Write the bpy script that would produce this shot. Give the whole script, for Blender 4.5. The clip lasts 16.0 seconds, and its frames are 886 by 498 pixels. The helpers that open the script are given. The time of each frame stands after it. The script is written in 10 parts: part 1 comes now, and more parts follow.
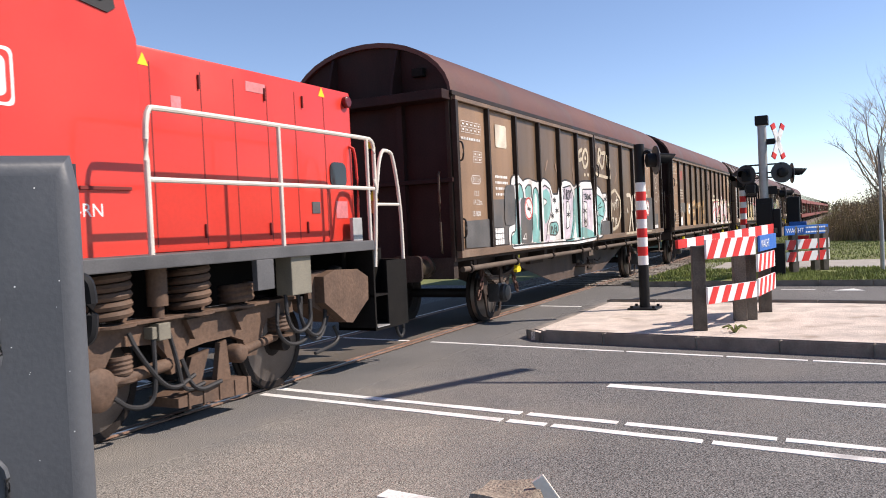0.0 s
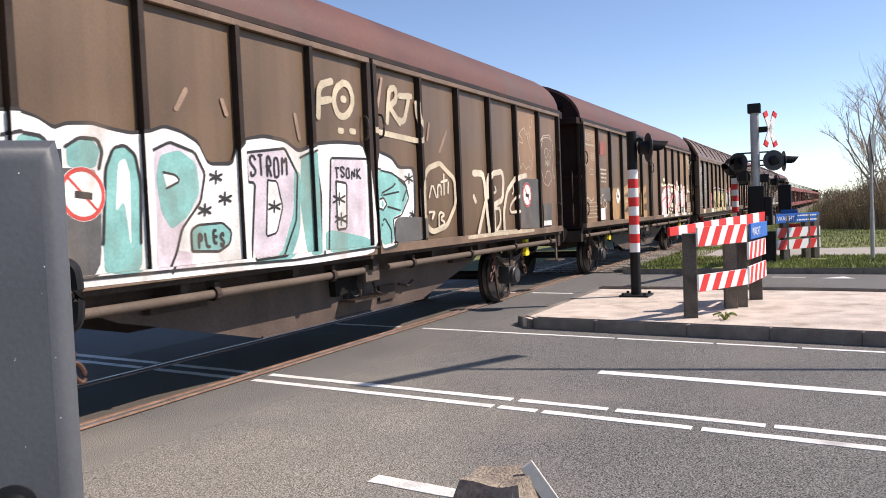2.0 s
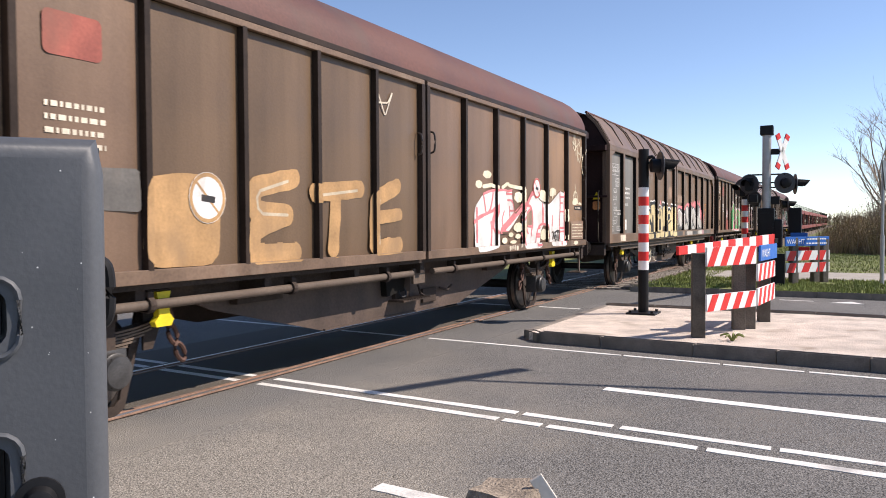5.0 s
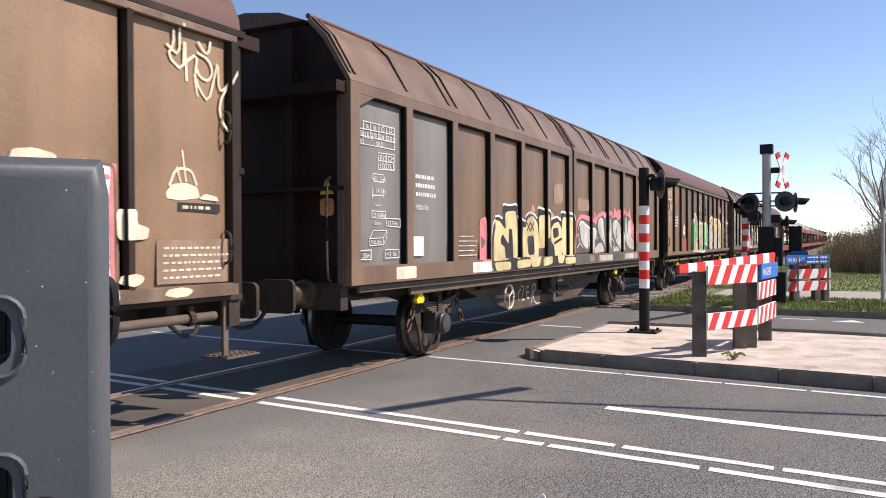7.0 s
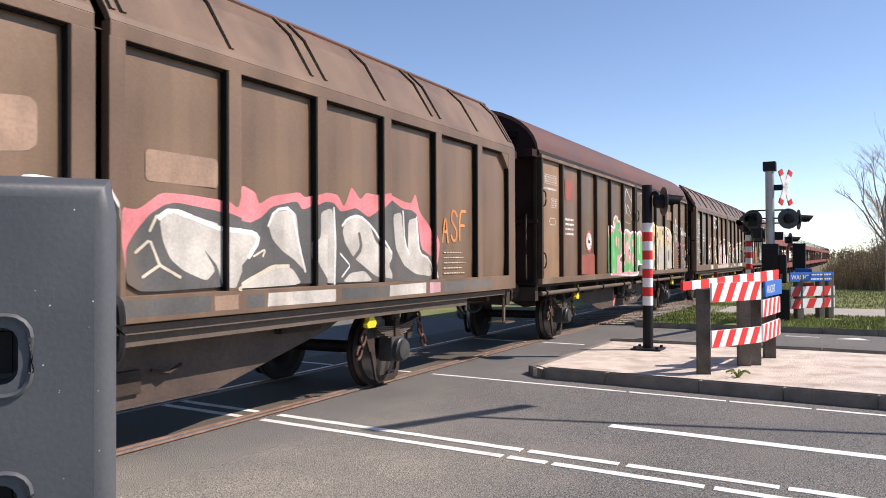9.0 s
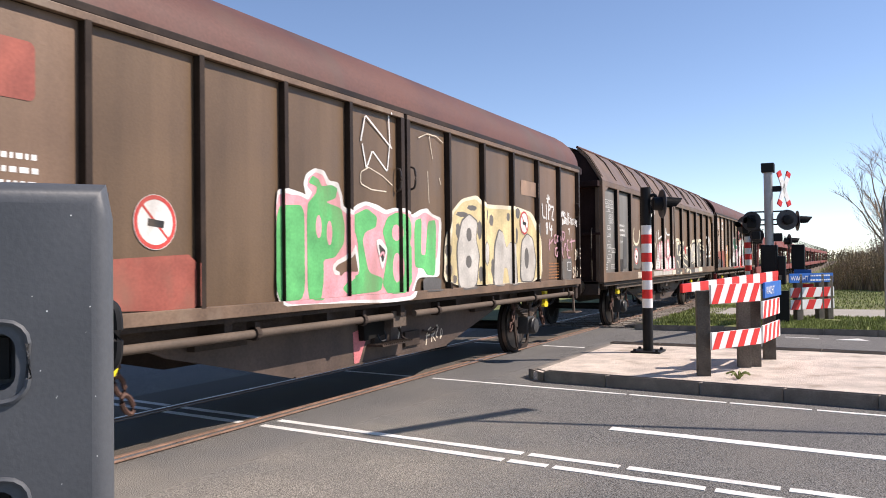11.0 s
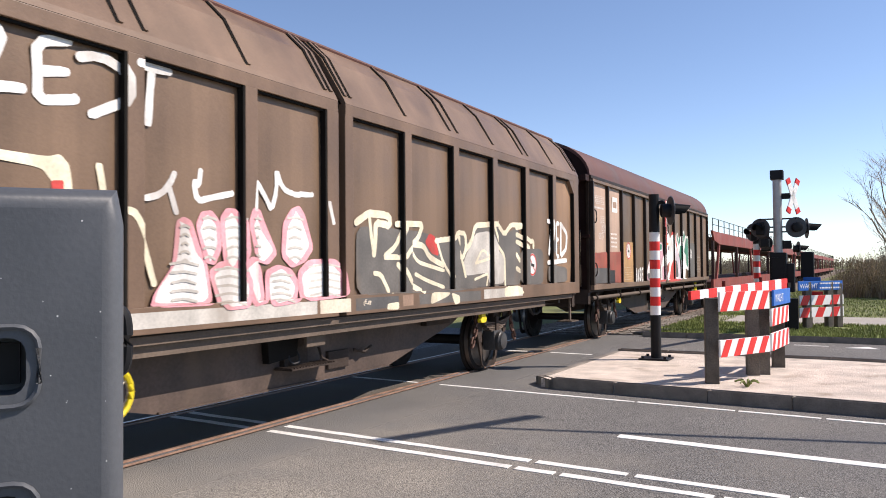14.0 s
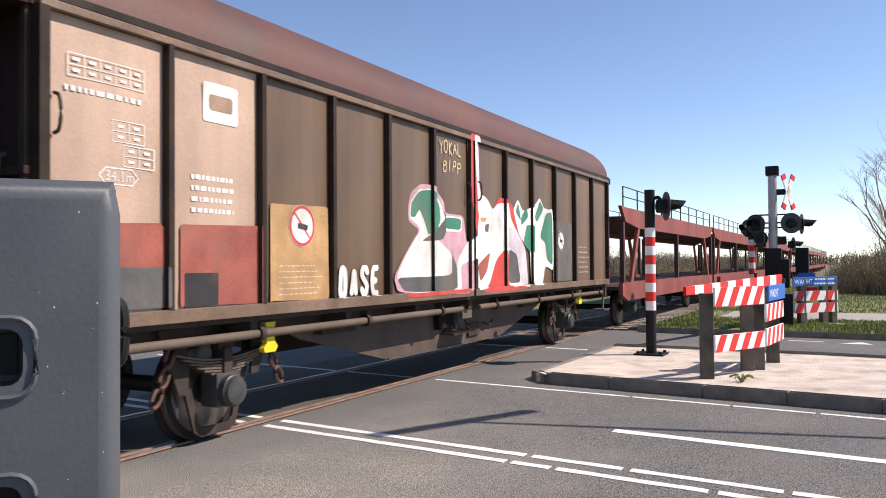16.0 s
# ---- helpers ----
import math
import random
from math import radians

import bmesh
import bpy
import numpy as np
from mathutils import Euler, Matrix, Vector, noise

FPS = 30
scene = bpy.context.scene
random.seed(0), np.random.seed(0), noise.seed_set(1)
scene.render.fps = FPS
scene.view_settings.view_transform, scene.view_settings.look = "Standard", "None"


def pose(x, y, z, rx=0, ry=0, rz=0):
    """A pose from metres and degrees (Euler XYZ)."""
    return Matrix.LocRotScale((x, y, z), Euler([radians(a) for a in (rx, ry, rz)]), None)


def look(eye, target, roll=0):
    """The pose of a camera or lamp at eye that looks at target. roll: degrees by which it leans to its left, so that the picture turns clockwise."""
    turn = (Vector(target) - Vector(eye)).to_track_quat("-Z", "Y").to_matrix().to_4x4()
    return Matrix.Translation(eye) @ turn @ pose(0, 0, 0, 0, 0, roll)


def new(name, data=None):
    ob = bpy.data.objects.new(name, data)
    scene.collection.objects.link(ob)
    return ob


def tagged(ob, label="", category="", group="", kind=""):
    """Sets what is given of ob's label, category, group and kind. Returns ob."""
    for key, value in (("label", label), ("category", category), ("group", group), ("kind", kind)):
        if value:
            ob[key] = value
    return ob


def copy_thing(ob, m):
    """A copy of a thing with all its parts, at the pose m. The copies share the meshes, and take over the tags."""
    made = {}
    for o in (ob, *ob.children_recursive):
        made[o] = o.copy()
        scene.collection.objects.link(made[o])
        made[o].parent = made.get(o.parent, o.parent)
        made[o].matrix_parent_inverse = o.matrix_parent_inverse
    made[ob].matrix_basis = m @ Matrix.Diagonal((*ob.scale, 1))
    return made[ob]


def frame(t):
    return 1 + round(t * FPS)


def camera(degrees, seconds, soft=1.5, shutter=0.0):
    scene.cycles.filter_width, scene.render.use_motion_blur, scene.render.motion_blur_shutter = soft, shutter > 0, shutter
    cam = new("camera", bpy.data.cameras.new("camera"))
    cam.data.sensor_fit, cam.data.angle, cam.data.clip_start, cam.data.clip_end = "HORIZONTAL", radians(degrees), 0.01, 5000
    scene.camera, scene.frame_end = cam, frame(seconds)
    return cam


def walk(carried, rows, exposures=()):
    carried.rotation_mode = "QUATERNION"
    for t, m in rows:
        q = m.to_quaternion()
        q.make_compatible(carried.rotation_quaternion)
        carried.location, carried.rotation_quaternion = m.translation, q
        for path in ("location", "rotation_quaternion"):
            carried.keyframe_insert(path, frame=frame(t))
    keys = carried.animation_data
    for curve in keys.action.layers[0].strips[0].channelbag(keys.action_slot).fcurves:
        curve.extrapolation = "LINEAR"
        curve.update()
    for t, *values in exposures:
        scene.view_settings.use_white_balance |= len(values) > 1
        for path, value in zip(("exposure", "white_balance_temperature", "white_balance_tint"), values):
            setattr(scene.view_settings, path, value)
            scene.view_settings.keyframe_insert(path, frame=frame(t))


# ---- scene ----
cam = camera(57.75, 16.0, soft=0.95, shutter=0.1)

# seconds, eye x y z, heading, tilt, lean (degrees)
PATH = [
    (0, 0.025, -5.476, 1.628, 26.78, -1.60, -2.62),
    (0.5, 0.022, -5.483, 1.627, 26.68, -1.96, -2.61),
    (1, 0.028, -5.486, 1.622, 26.49, -2.25, -2.53),
    (1.5, 0.038, -5.468, 1.624, 26.29, -2.55, -2.24),
    (2, 0.030, -5.481, 1.629, 26.29, -2.59, -2.37),
    (2.5, 0.016, -5.493, 1.623, 26.42, -2.53, -2.29),
    (3, 0.014, -5.492, 1.626, 26.59, -2.49, -1.88),
    (3.5, 0.017, -5.492, 1.622, 26.75, -2.30, -1.45),
    (4, 0.007, -5.478, 1.631, 26.88, -2.18, -0.78),
    (6.5, -0.002, -5.455, 1.629, 26.65, -1.10, -0.29),
    (7, -0.005, -5.458, 1.632, 26.78, -0.53, -0.29),
    (7.5, -0.014, -5.459, 1.634, 26.93, -0.00, -0.29),
    (8, -0.021, -5.462, 1.635, 27.06, 0.36, -0.22),
    (8.5, -0.016, -5.460, 1.635, 27.09, 0.57, -0.25),
    (9, -0.010, -5.456, 1.636, 26.99, 0.66, -0.23),
    (11.5, -0.010, -5.462, 1.633, 26.98, 1.09, -0.85),
    (12, -0.011, -5.460, 1.634, 27.10, 1.26, -0.86),
    (12.5, -0.012, -5.457, 1.634, 27.27, 1.41, -0.81),
    (13, -0.016, -5.460, 1.635, 27.42, 1.58, -0.84),
    (13.5, -0.013, -5.460, 1.635, 27.50, 1.56, -0.67),
    (14, -0.011, -5.459, 1.634, 27.48, 1.41, -0.50),
    (14.5, -0.018, -5.464, 1.633, 27.38, 1.24, -0.38),
    (15, -0.011, -5.455, 1.633, 27.25, 1.07, -0.28),
    (15.5, -0.015, -5.460, 1.631, 27.23, 1.02, -0.32),
    (16, -0.014, -5.459, 1.629, 27.18, 1.08, -0.41),
]


def sight(x, y, z, heading, tilt, lean):
    a, b = radians(heading), radians(tilt)
    way = Vector((math.cos(a) * math.cos(b), math.sin(a) * math.cos(b), math.sin(b)))
    return look((x, y, z), Vector((x, y, z)) + way, lean)


walk(cam, [(r[0], sight(*r[1:])) for r in PATH], [(0.0, 0.48, 6500, 16), (16.0, 0.48, 6500, 16)])

# ---------------------------------------------------------------- sky, sun
SUN = Vector((0.50, -0.93, 0.98))
world = bpy.data.worlds.new("sky")
scene.world = world
world.use_nodes = True
bg = world.node_tree.nodes["Background"]
sky = world.node_tree.nodes.new("ShaderNodeTexSky")
sky.sky_type, sky.sun_disc = "NISHITA", False
sky.sun_elevation = math.atan2(SUN.z, math.hypot(SUN.x, SUN.y))
sky.sun_rotation = math.atan2(SUN.x, SUN.y)
sky.air_density, sky.dust_density, sky.ozone_density = 0.7, 0.0, 1.2
world.node_tree.links.new(sky.outputs[0], bg.inputs[0])
bg.inputs[1].default_value = 0.126
sun_data = bpy.data.lights.new("sun", "SUN")
sun_data.energy, sun_data.angle, sun_data.color = 4.8, radians(0.5), (1.0, 0.91, 0.79)
sun = new("sun", sun_data)
sun.matrix_world = look((0, 0, 40), Vector((0, 0, 40)) - SUN)

# ---------------------------------------------------------------- materials


def mat(name, color, rough=0.6, metal=0.0, vary=0.25, scale=6.0, fine=60.0, bump=0.0, streak=0.0, dirt=None, dirt_at=0.55,
        spec=0.32, coat=0.0, island=0.0, grain=None):
    """A painted or raw surface: base colour varied at two scales, streaks running down, dirt in patches, fine relief."""
    m = bpy.data.materials.new(name)
    m.use_nodes = True
    nt = m.node_tree
    n, l = nt.nodes, nt.links
    p = n["Principled BSDF"]
    p.inputs["Roughness"].default_value, p.inputs["Metallic"].default_value = rough, metal
    p.inputs["Specular IOR Level"].default_value = spec
    p.inputs["Coat Weight"].default_value = coat
    tc = n.new("ShaderNodeTexCoord")

    def noise_of(sc, detail, stretch=(1, 1, 1)):
        mp = n.new("ShaderNodeMapping")
        mp.inputs["Scale"].default_value = stretch
        l.new(tc.outputs["Object"], mp.inputs[0])
        t = n.new("ShaderNodeTexNoise")
        t.inputs["Scale"].default_value, t.inputs["Detail"].default_value = sc, detail
        l.new(mp.outputs[0], t.inputs["Vector"])
        return t.outputs[0]

    def ramp(src, lo, hi, a, b):
        r = n.new("ShaderNodeMapRange")
        r.inputs["From Min"].default_value, r.inputs["From Max"].default_value = lo, hi
        r.inputs["To Min"].default_value, r.inputs["To Max"].default_value = a, b
        l.new(src, r.inputs[0])
        return r.outputs[0]

    def mul(a, b):
        q = n.new("ShaderNodeMath")
        q.operation = "MULTIPLY"
        l.new(a, q.inputs[0])
        l.new(b, q.inputs[1])
        return q.outputs[0]

    big, small = noise_of(scale, 4), noise_of(fine, 3)
    f = mul(ramp(big, 0.3, 0.7, 1 - vary, 1 + vary), ramp(small, 0.3, 0.7, 1 - (grain or vary * 0.6), 1 + (grain or vary * 0.6)))
    if streak:
        f = mul(f, ramp(noise_of(0.9, 3, (2.6, 2.6, 0.3)), 0.35, 0.68, 1 - streak, 1 + streak))
    if island:
        g = n.new("ShaderNodeNewGeometry")
        f = mul(f, ramp(g.outputs["Random Per Island"], 0, 1, 1 - island, 1 + island))
    mix = n.new("ShaderNodeMix")
    mix.data_type, mix.blend_type = "RGBA", "MULTIPLY"
    mix.inputs[0].default_value = 1
    mix.inputs[6].default_value = (*color, 1)
    l.new(f, mix.inputs[7])
    out = mix.outputs[2]
    if dirt:
        d = n.new("ShaderNodeMix")
        d.data_type = "RGBA"
        d.inputs[7].default_value = (*dirt, 1)
        l.new(out, d.inputs[6])
        l.new(ramp(noise_of(scale * 0.7, 6, (1, 1, 0.5)), dirt_at, dirt_at + 0.18, 0, 0.8), d.inputs[0])
        out = d.outputs[2]
    l.new(out, p.inputs["Base Color"])
    l.new(ramp(big, 0.3, 0.7, max(0, rough - 0.1), min(1, rough + 0.1)), p.inputs["Roughness"])
    if bump:
        b = n.new("ShaderNodeBump")
        b.inputs["Strength"].default_value, b.inputs["Distance"].default_value = 1.0, bump
        l.new(small, b.inputs["Height"])
        l.new(b.outputs[0], p.inputs["Normal"])
    return m


M_ASPHALT = mat("asphalt", (0.145, 0.139, 0.131), 0.85, vary=0.14, scale=0.55, fine=85, grain=0.95, bump=0.012, dirt=(0.2, 0.183, 0.16), dirt_at=0.54)
# Darker and browner than the road: deep shade under the train, put into the colour.
M_ASPHALT_SHADE = mat("asphalt_train_shade", (0.105, 0.09, 0.073), 0.88, vary=0.2, scale=0.8, fine=75, grain=0.5, bump=0.008, dirt=(0.14, 0.122, 0.1), dirt_at=0.55)


def worn_area(m, x, y, rx, ry, color):
    """Traffic has polished a stretch of the road pale and gravelly: a patch with a ragged, soft edge."""
    nt = m.node_tree
    n, l = nt.nodes, nt.links
    p = n["Principled BSDF"]
    src = p.inputs["Base Color"].links[0].from_socket
    tc = n.new("ShaderNodeTexCoord")
    mp = n.new("ShaderNodeMapping")
    mp.inputs["Location"].default_value = (-x / rx, -y / ry, 0)
    mp.inputs["Scale"].default_value = (1 / rx, 1 / ry, 0)
    l.new(tc.outputs["Object"], mp.inputs[0])
    ln = n.new("ShaderNodeVectorMath")
    ln.operation = "LENGTH"
    l.new(mp.outputs[0], ln.inputs[0])
    ns = n.new("ShaderNodeTexNoise")
    ns.inputs["Scale"].default_value, ns.inputs["Detail"].default_value = 1.1, 8
    l.new(tc.outputs["Object"], ns.inputs["Vector"])
    add = n.new("ShaderNodeMath")
    add.operation = "MULTIPLY_ADD"
    l.new(ns.outputs[0], add.inputs[0])
    add.inputs[1].default_value = 1.5
    l.new(ln.outputs["Value"], add.inputs[2])
    r = n.new("ShaderNodeMapRange")
    r.inputs["From Min"].default_value, r.inputs["From Max"].default_value = 1.25, 2.05
    r.inputs["To Min"].default_value, r.inputs["To Max"].default_value = 1, 0
    l.new(add.outputs[0], r.inputs[0])
    grit = n.new("ShaderNodeTexNoise")
    grit.inputs["Scale"].default_value, grit.inputs["Detail"].default_value = 95, 3
    l.new(tc.outputs["Object"], grit.inputs["Vector"])
    gr = n.new("ShaderNodeMapRange")
    gr.inputs["From Min"].default_value, gr.inputs["From Max"].default_value = 0.32, 0.68
    gr.inputs["To Min"].default_value, gr.inputs["To Max"].default_value = 0.3, 1.7
    l.new(grit.outputs[0], gr.inputs[0])
    tint = n.new("ShaderNodeMix")
    tint.data_type, tint.blend_type = "RGBA", "MULTIPLY"
    tint.inputs[0].default_value = 1
    tint.inputs[6].default_value = (*color, 1)
    l.new(gr.outputs[0], tint.inputs[7])
    mix = n.new("ShaderNodeMix")
    mix.data_type = "RGBA"
    l.new(r.outputs[0], mix.inputs[0])
    l.new(src, mix.inputs[6])
    l.new(tint.outputs[2], mix.inputs[7])
    l.new(mix.outputs[2], p.inputs["Base Color"])


worn_area(M_ASPHALT, 2.6, -2.0, 4.2, 1.9, (0.25, 0.228, 0.195))
M_PAINT = mat("road_paint", (0.72, 0.70, 0.66), 0.7, vary=0.1, scale=3, fine=45, grain=0.16, bump=0.003, dirt=(0.25, 0.24, 0.23), dirt_at=0.6)
M_RAIL = mat("rail_steel", (0.27, 0.165, 0.115), 0.55, 0.2, vary=0.3, scale=5, fine=50, bump=0.002)
M_RAILTOP = mat("rail_polished", (0.42, 0.36, 0.31), 0.35, 0.8, vary=0.15, scale=4, fine=60)
M_GROOVE = mat("groove_rubber", (0.016, 0.015, 0.014), 0.9, vary=0.3)
M_BALLAST = mat("ballast", (0.2, 0.16, 0.125), 0.95, vary=0.3, scale=8, fine=50, bump=0.02, island=0.4)
M_SLEEPER = mat("concrete_sleeper", (0.3, 0.27, 0.23), 0.9, vary=0.2, bump=0.004)
M_SAND = mat("sandy_paving", (0.6, 0.515, 0.44), 0.95, vary=0.2, scale=3.0, fine=85, grain=0.4, bump=0.014, dirt=(0.3, 0.235, 0.175), dirt_at=0.56)
M_KERB = mat("kerb_concrete", (0.2, 0.175, 0.15), 0.9, vary=0.25, scale=5, fine=70, bump=0.004)
M_EARTH = mat("earth_grass", (0.15, 0.165, 0.06), 0.95, vary=0.35, scale=0.5, fine=14, bump=0.03, dirt=(0.12, 0.1, 0.055), dirt_at=0.55)
M_GRASS = mat("grass_blades", (0.22, 0.255, 0.075), 0.8, vary=0.25, scale=1, fine=10, island=0.45)
M_PATH = mat("path_concrete", (0.35, 0.32, 0.28), 0.9, vary=0.15, scale=2, bump=0.004)
M_TWIG = mat("twigs", (0.33, 0.25, 0.18), 0.9, vary=0.3, scale=2, island=0.35)
M_BARK = mat("bark", (0.3, 0.24, 0.185), 0.9, vary=0.3, scale=6, bump=0.01)
M_LEAF = mat("hedge_leaves", (0.3, 0.24, 0.135), 0.85, vary=0.3, scale=1, island=0.5)
M_FARLEAF = mat("far_leaves", (0.24, 0.195, 0.14), 0.9, vary=0.3, scale=0.6, island=0.4)

M_SIDE = mat("wagon_brown", (0.125, 0.08, 0.047), 0.40, vary=0.10, scale=1.1, fine=45, streak=0.2, bump=0.0015, dirt=(0.185, 0.115, 0.068), dirt_at=0.6)
M_SIDE_LONG = mat("wagon_brown_long", (0.158, 0.102, 0.064), 0.42, vary=0.12, scale=1.1, fine=45, streak=0.2, bump=0.0015, dirt=(0.21, 0.135, 0.085), dirt_at=0.6)
M_SIDE_LIGHT = mat("wagon_brown_faded", (0.245, 0.152, 0.09), 0.5, vary=0.14, scale=1.5, fine=45, streak=0.12, bump=0.0015, dirt=(0.3, 0.19, 0.12), dirt_at=0.6)
M_SIDE_PALE = mat("wagon_brown_bleached", (0.43, 0.3, 0.22), 0.5, vary=0.12, scale=1.5, fine=45, streak=0.1, bump=0.0015, dirt=(0.34, 0.22, 0.15), dirt_at=0.58)
M_SIDE_GREY = mat("wagon_grey_brown", (0.175, 0.165, 0.148), 0.5, vary=0.1, scale=1.3, fine=45, streak=0.14, bump=0.0015, dirt=(0.2, 0.165, 0.13), dirt_at=0.6)
M_SIDE_BROWN2 = mat("wagon_brown_plain", (0.158, 0.101, 0.066), 0.45, vary=0.12, scale=1.3, fine=45, streak=0.16, bump=0.0015, dirt=(0.2, 0.13, 0.08), dirt_at=0.62)
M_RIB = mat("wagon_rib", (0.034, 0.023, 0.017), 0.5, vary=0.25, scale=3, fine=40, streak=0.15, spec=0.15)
M_RIB2 = mat("wagon_frame_brown", (0.11, 0.072, 0.048), 0.5, vary=0.18, scale=3, fine=40, streak=0.12)
M_SILL = mat("door_rail", (0.16, 0.105, 0.07), 0.5, vary=0.25, scale=2.5, fine=40, dirt=(0.3, 0.24, 0.18), dirt_at=0.6)
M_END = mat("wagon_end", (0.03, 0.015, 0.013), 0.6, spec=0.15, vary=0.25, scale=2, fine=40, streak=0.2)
M_ROOF = mat("wagon_roof", (0.105, 0.045, 0.035), 0.6, vary=0.2, scale=1.2, fine=30, dirt=(0.09, 0.06, 0.045), dirt_at=0.52)
M_ROOF2 = mat("wagon_roof_brown", (0.10, 0.055, 0.042), 0.6, vary=0.2, scale=1.2, fine=30, dirt=(0.075, 0.055, 0.04), dirt_at=0.52)
M_UNDER = mat("underframe", (0.05, 0.037, 0.03), 0.75, spec=0.15, vary=0.3, scale=3, fine=40, bump=0.003, dirt=(0.1, 0.064, 0.042), dirt_at=0.58)
M_UNDER_L = mat("underframe_dusty", (0.115, 0.086, 0.065), 0.75, vary=0.22, scale=2.5, fine=35, bump=0.002, dirt=(0.09, 0.065, 0.05), dirt_at=0.58)
M_TRUSS = mat("truss_brown", (0.082, 0.058, 0.046), 0.7, vary=0.25, scale=2.0, fine=35, bump=0.002, streak=0.15, dirt=(0.12, 0.085, 0.06), dirt_at=0.56)
# Grimy black parts; also the colour of shade strips on the long wagons.
M_DARK = mat("grime_and_shade", (0.012, 0.011, 0.01), 0.8, spec=0.1, vary=0.3, scale=4)
M_WHEEL = mat("wheel_steel", (0.024, 0.019, 0.017), 0.65, 0.0, spec=0.2, vary=0.3, scale=5, fine=40, dirt=(0.04, 0.029, 0.023), dirt_at=0.62)
M_TREAD = mat("tread_steel", (0.2, 0.175, 0.16), 0.4, 0.8, vary=0.12)
M_HUB = mat("hub_grey", (0.06, 0.058, 0.057), 0.45, 0.2, vary=0.25, scale=9, dirt=(0.32, 0.31, 0.3), dirt_at=0.68)
M_BUFFER = mat("buffer_steel", (0.11, 0.085, 0.06), 0.4, 0.5, vary=0.3, scale=6)
M_YELLOW = mat("yellow_paint", (0.72, 0.56, 0.02), 0.5, vary=0.12)
M_CHAIN = mat("rusty_links", (0.11, 0.06, 0.045), 0.7, 0.3, vary=0.3)
M_HANDLE = mat("dark_handle", (0.05, 0.038, 0.03), 0.5, vary=0.2)

M_RED = mat("loco_red", (0.62, 0.042, 0.026), 0.38, vary=0.06, scale=1.2, fine=30, coat=0.2, dirt=(0.5, 0.06, 0.04), dirt_at=0.66)
M_REDSEAM = mat("loco_seam", (0.16, 0.02, 0.016), 0.6, vary=0.1)
M_CREAM = mat("cream_rail", (0.66, 0.61, 0.53), 0.45, vary=0.1, scale=6)
M_DECK = mat("deck_grey", (0.085, 0.085, 0.087), 0.6, vary=0.2, scale=3)
M_BOGIE = mat("bogie_brown", (0.118, 0.074, 0.05), 0.75, vary=0.28, scale=3, fine=35, bump=0.003, dirt=(0.085, 0.06, 0.045), dirt_at=0.52)
M_OLIVE = mat("box_grey_olive", (0.19, 0.175, 0.135), 0.6, vary=0.15, scale=5)
M_RUBBER = mat("rubber", (0.028, 0.027, 0.027), 0.6, vary=0.2)
M_CARRIER = mat("carrier_red", (0.23, 0.058, 0.046), 0.55, vary=0.25, scale=1.5, fine=30, streak=0.15, dirt=(0.28, 0.12, 0.095), dirt_at=0.6)
M_CARRIER_D = mat("carrier_dark", (0.07, 0.035, 0.03), 0.7, vary=0.25)

M_WHITE = mat("white_film", (0.8, 0.79, 0.77), 0.5, vary=0.05, scale=8)
M_STOPRED = mat("signal_red", (0.66, 0.035, 0.03), 0.45, vary=0.06, scale=8)
M_BLACK = mat("black_paint", (0.011, 0.011, 0.012), 0.5, spec=0.2, vary=0.2, scale=5)
M_LENS = mat("dark_red_lens", (0.12, 0.012, 0.012), 0.15, vary=0.05)
M_DISC = mat("signal_disc", (0.06, 0.06, 0.065), 0.4, vary=0.15)
M_GALV = mat("galvanised", (0.42, 0.42, 0.41), 0.5, 0.4, vary=0.15, scale=5)
M_BLUE = mat("sign_blue", (0.02, 0.13, 0.48), 0.4, vary=0.05)
M_WOODPOST = mat("weathered_post", (0.13, 0.112, 0.092), 0.9, vary=0.3, scale=4, fine=50, bump=0.006, streak=0.25)
M_PLASTIC = mat("grey_plastic", (0.078, 0.083, 0.091), 0.48, spec=0.5, vary=0.1, scale=4, fine=120, bump=0.0004, dirt=(0.105, 0.106, 0.108), dirt_at=0.62)
M_STONE = mat("rough_granite", (0.27, 0.22, 0.17), 0.9, vary=0.35, scale=14, fine=90, bump=0.01, dirt=(0.1, 0.09, 0.075), dirt_at=0.52)
M_GLASS = mat("dark_window", (0.03, 0.035, 0.04), 0.08, vary=0.05)
M_BRICKH = mat("house_brick", (0.24, 0.11, 0.075), 0.9, vary=0.2)

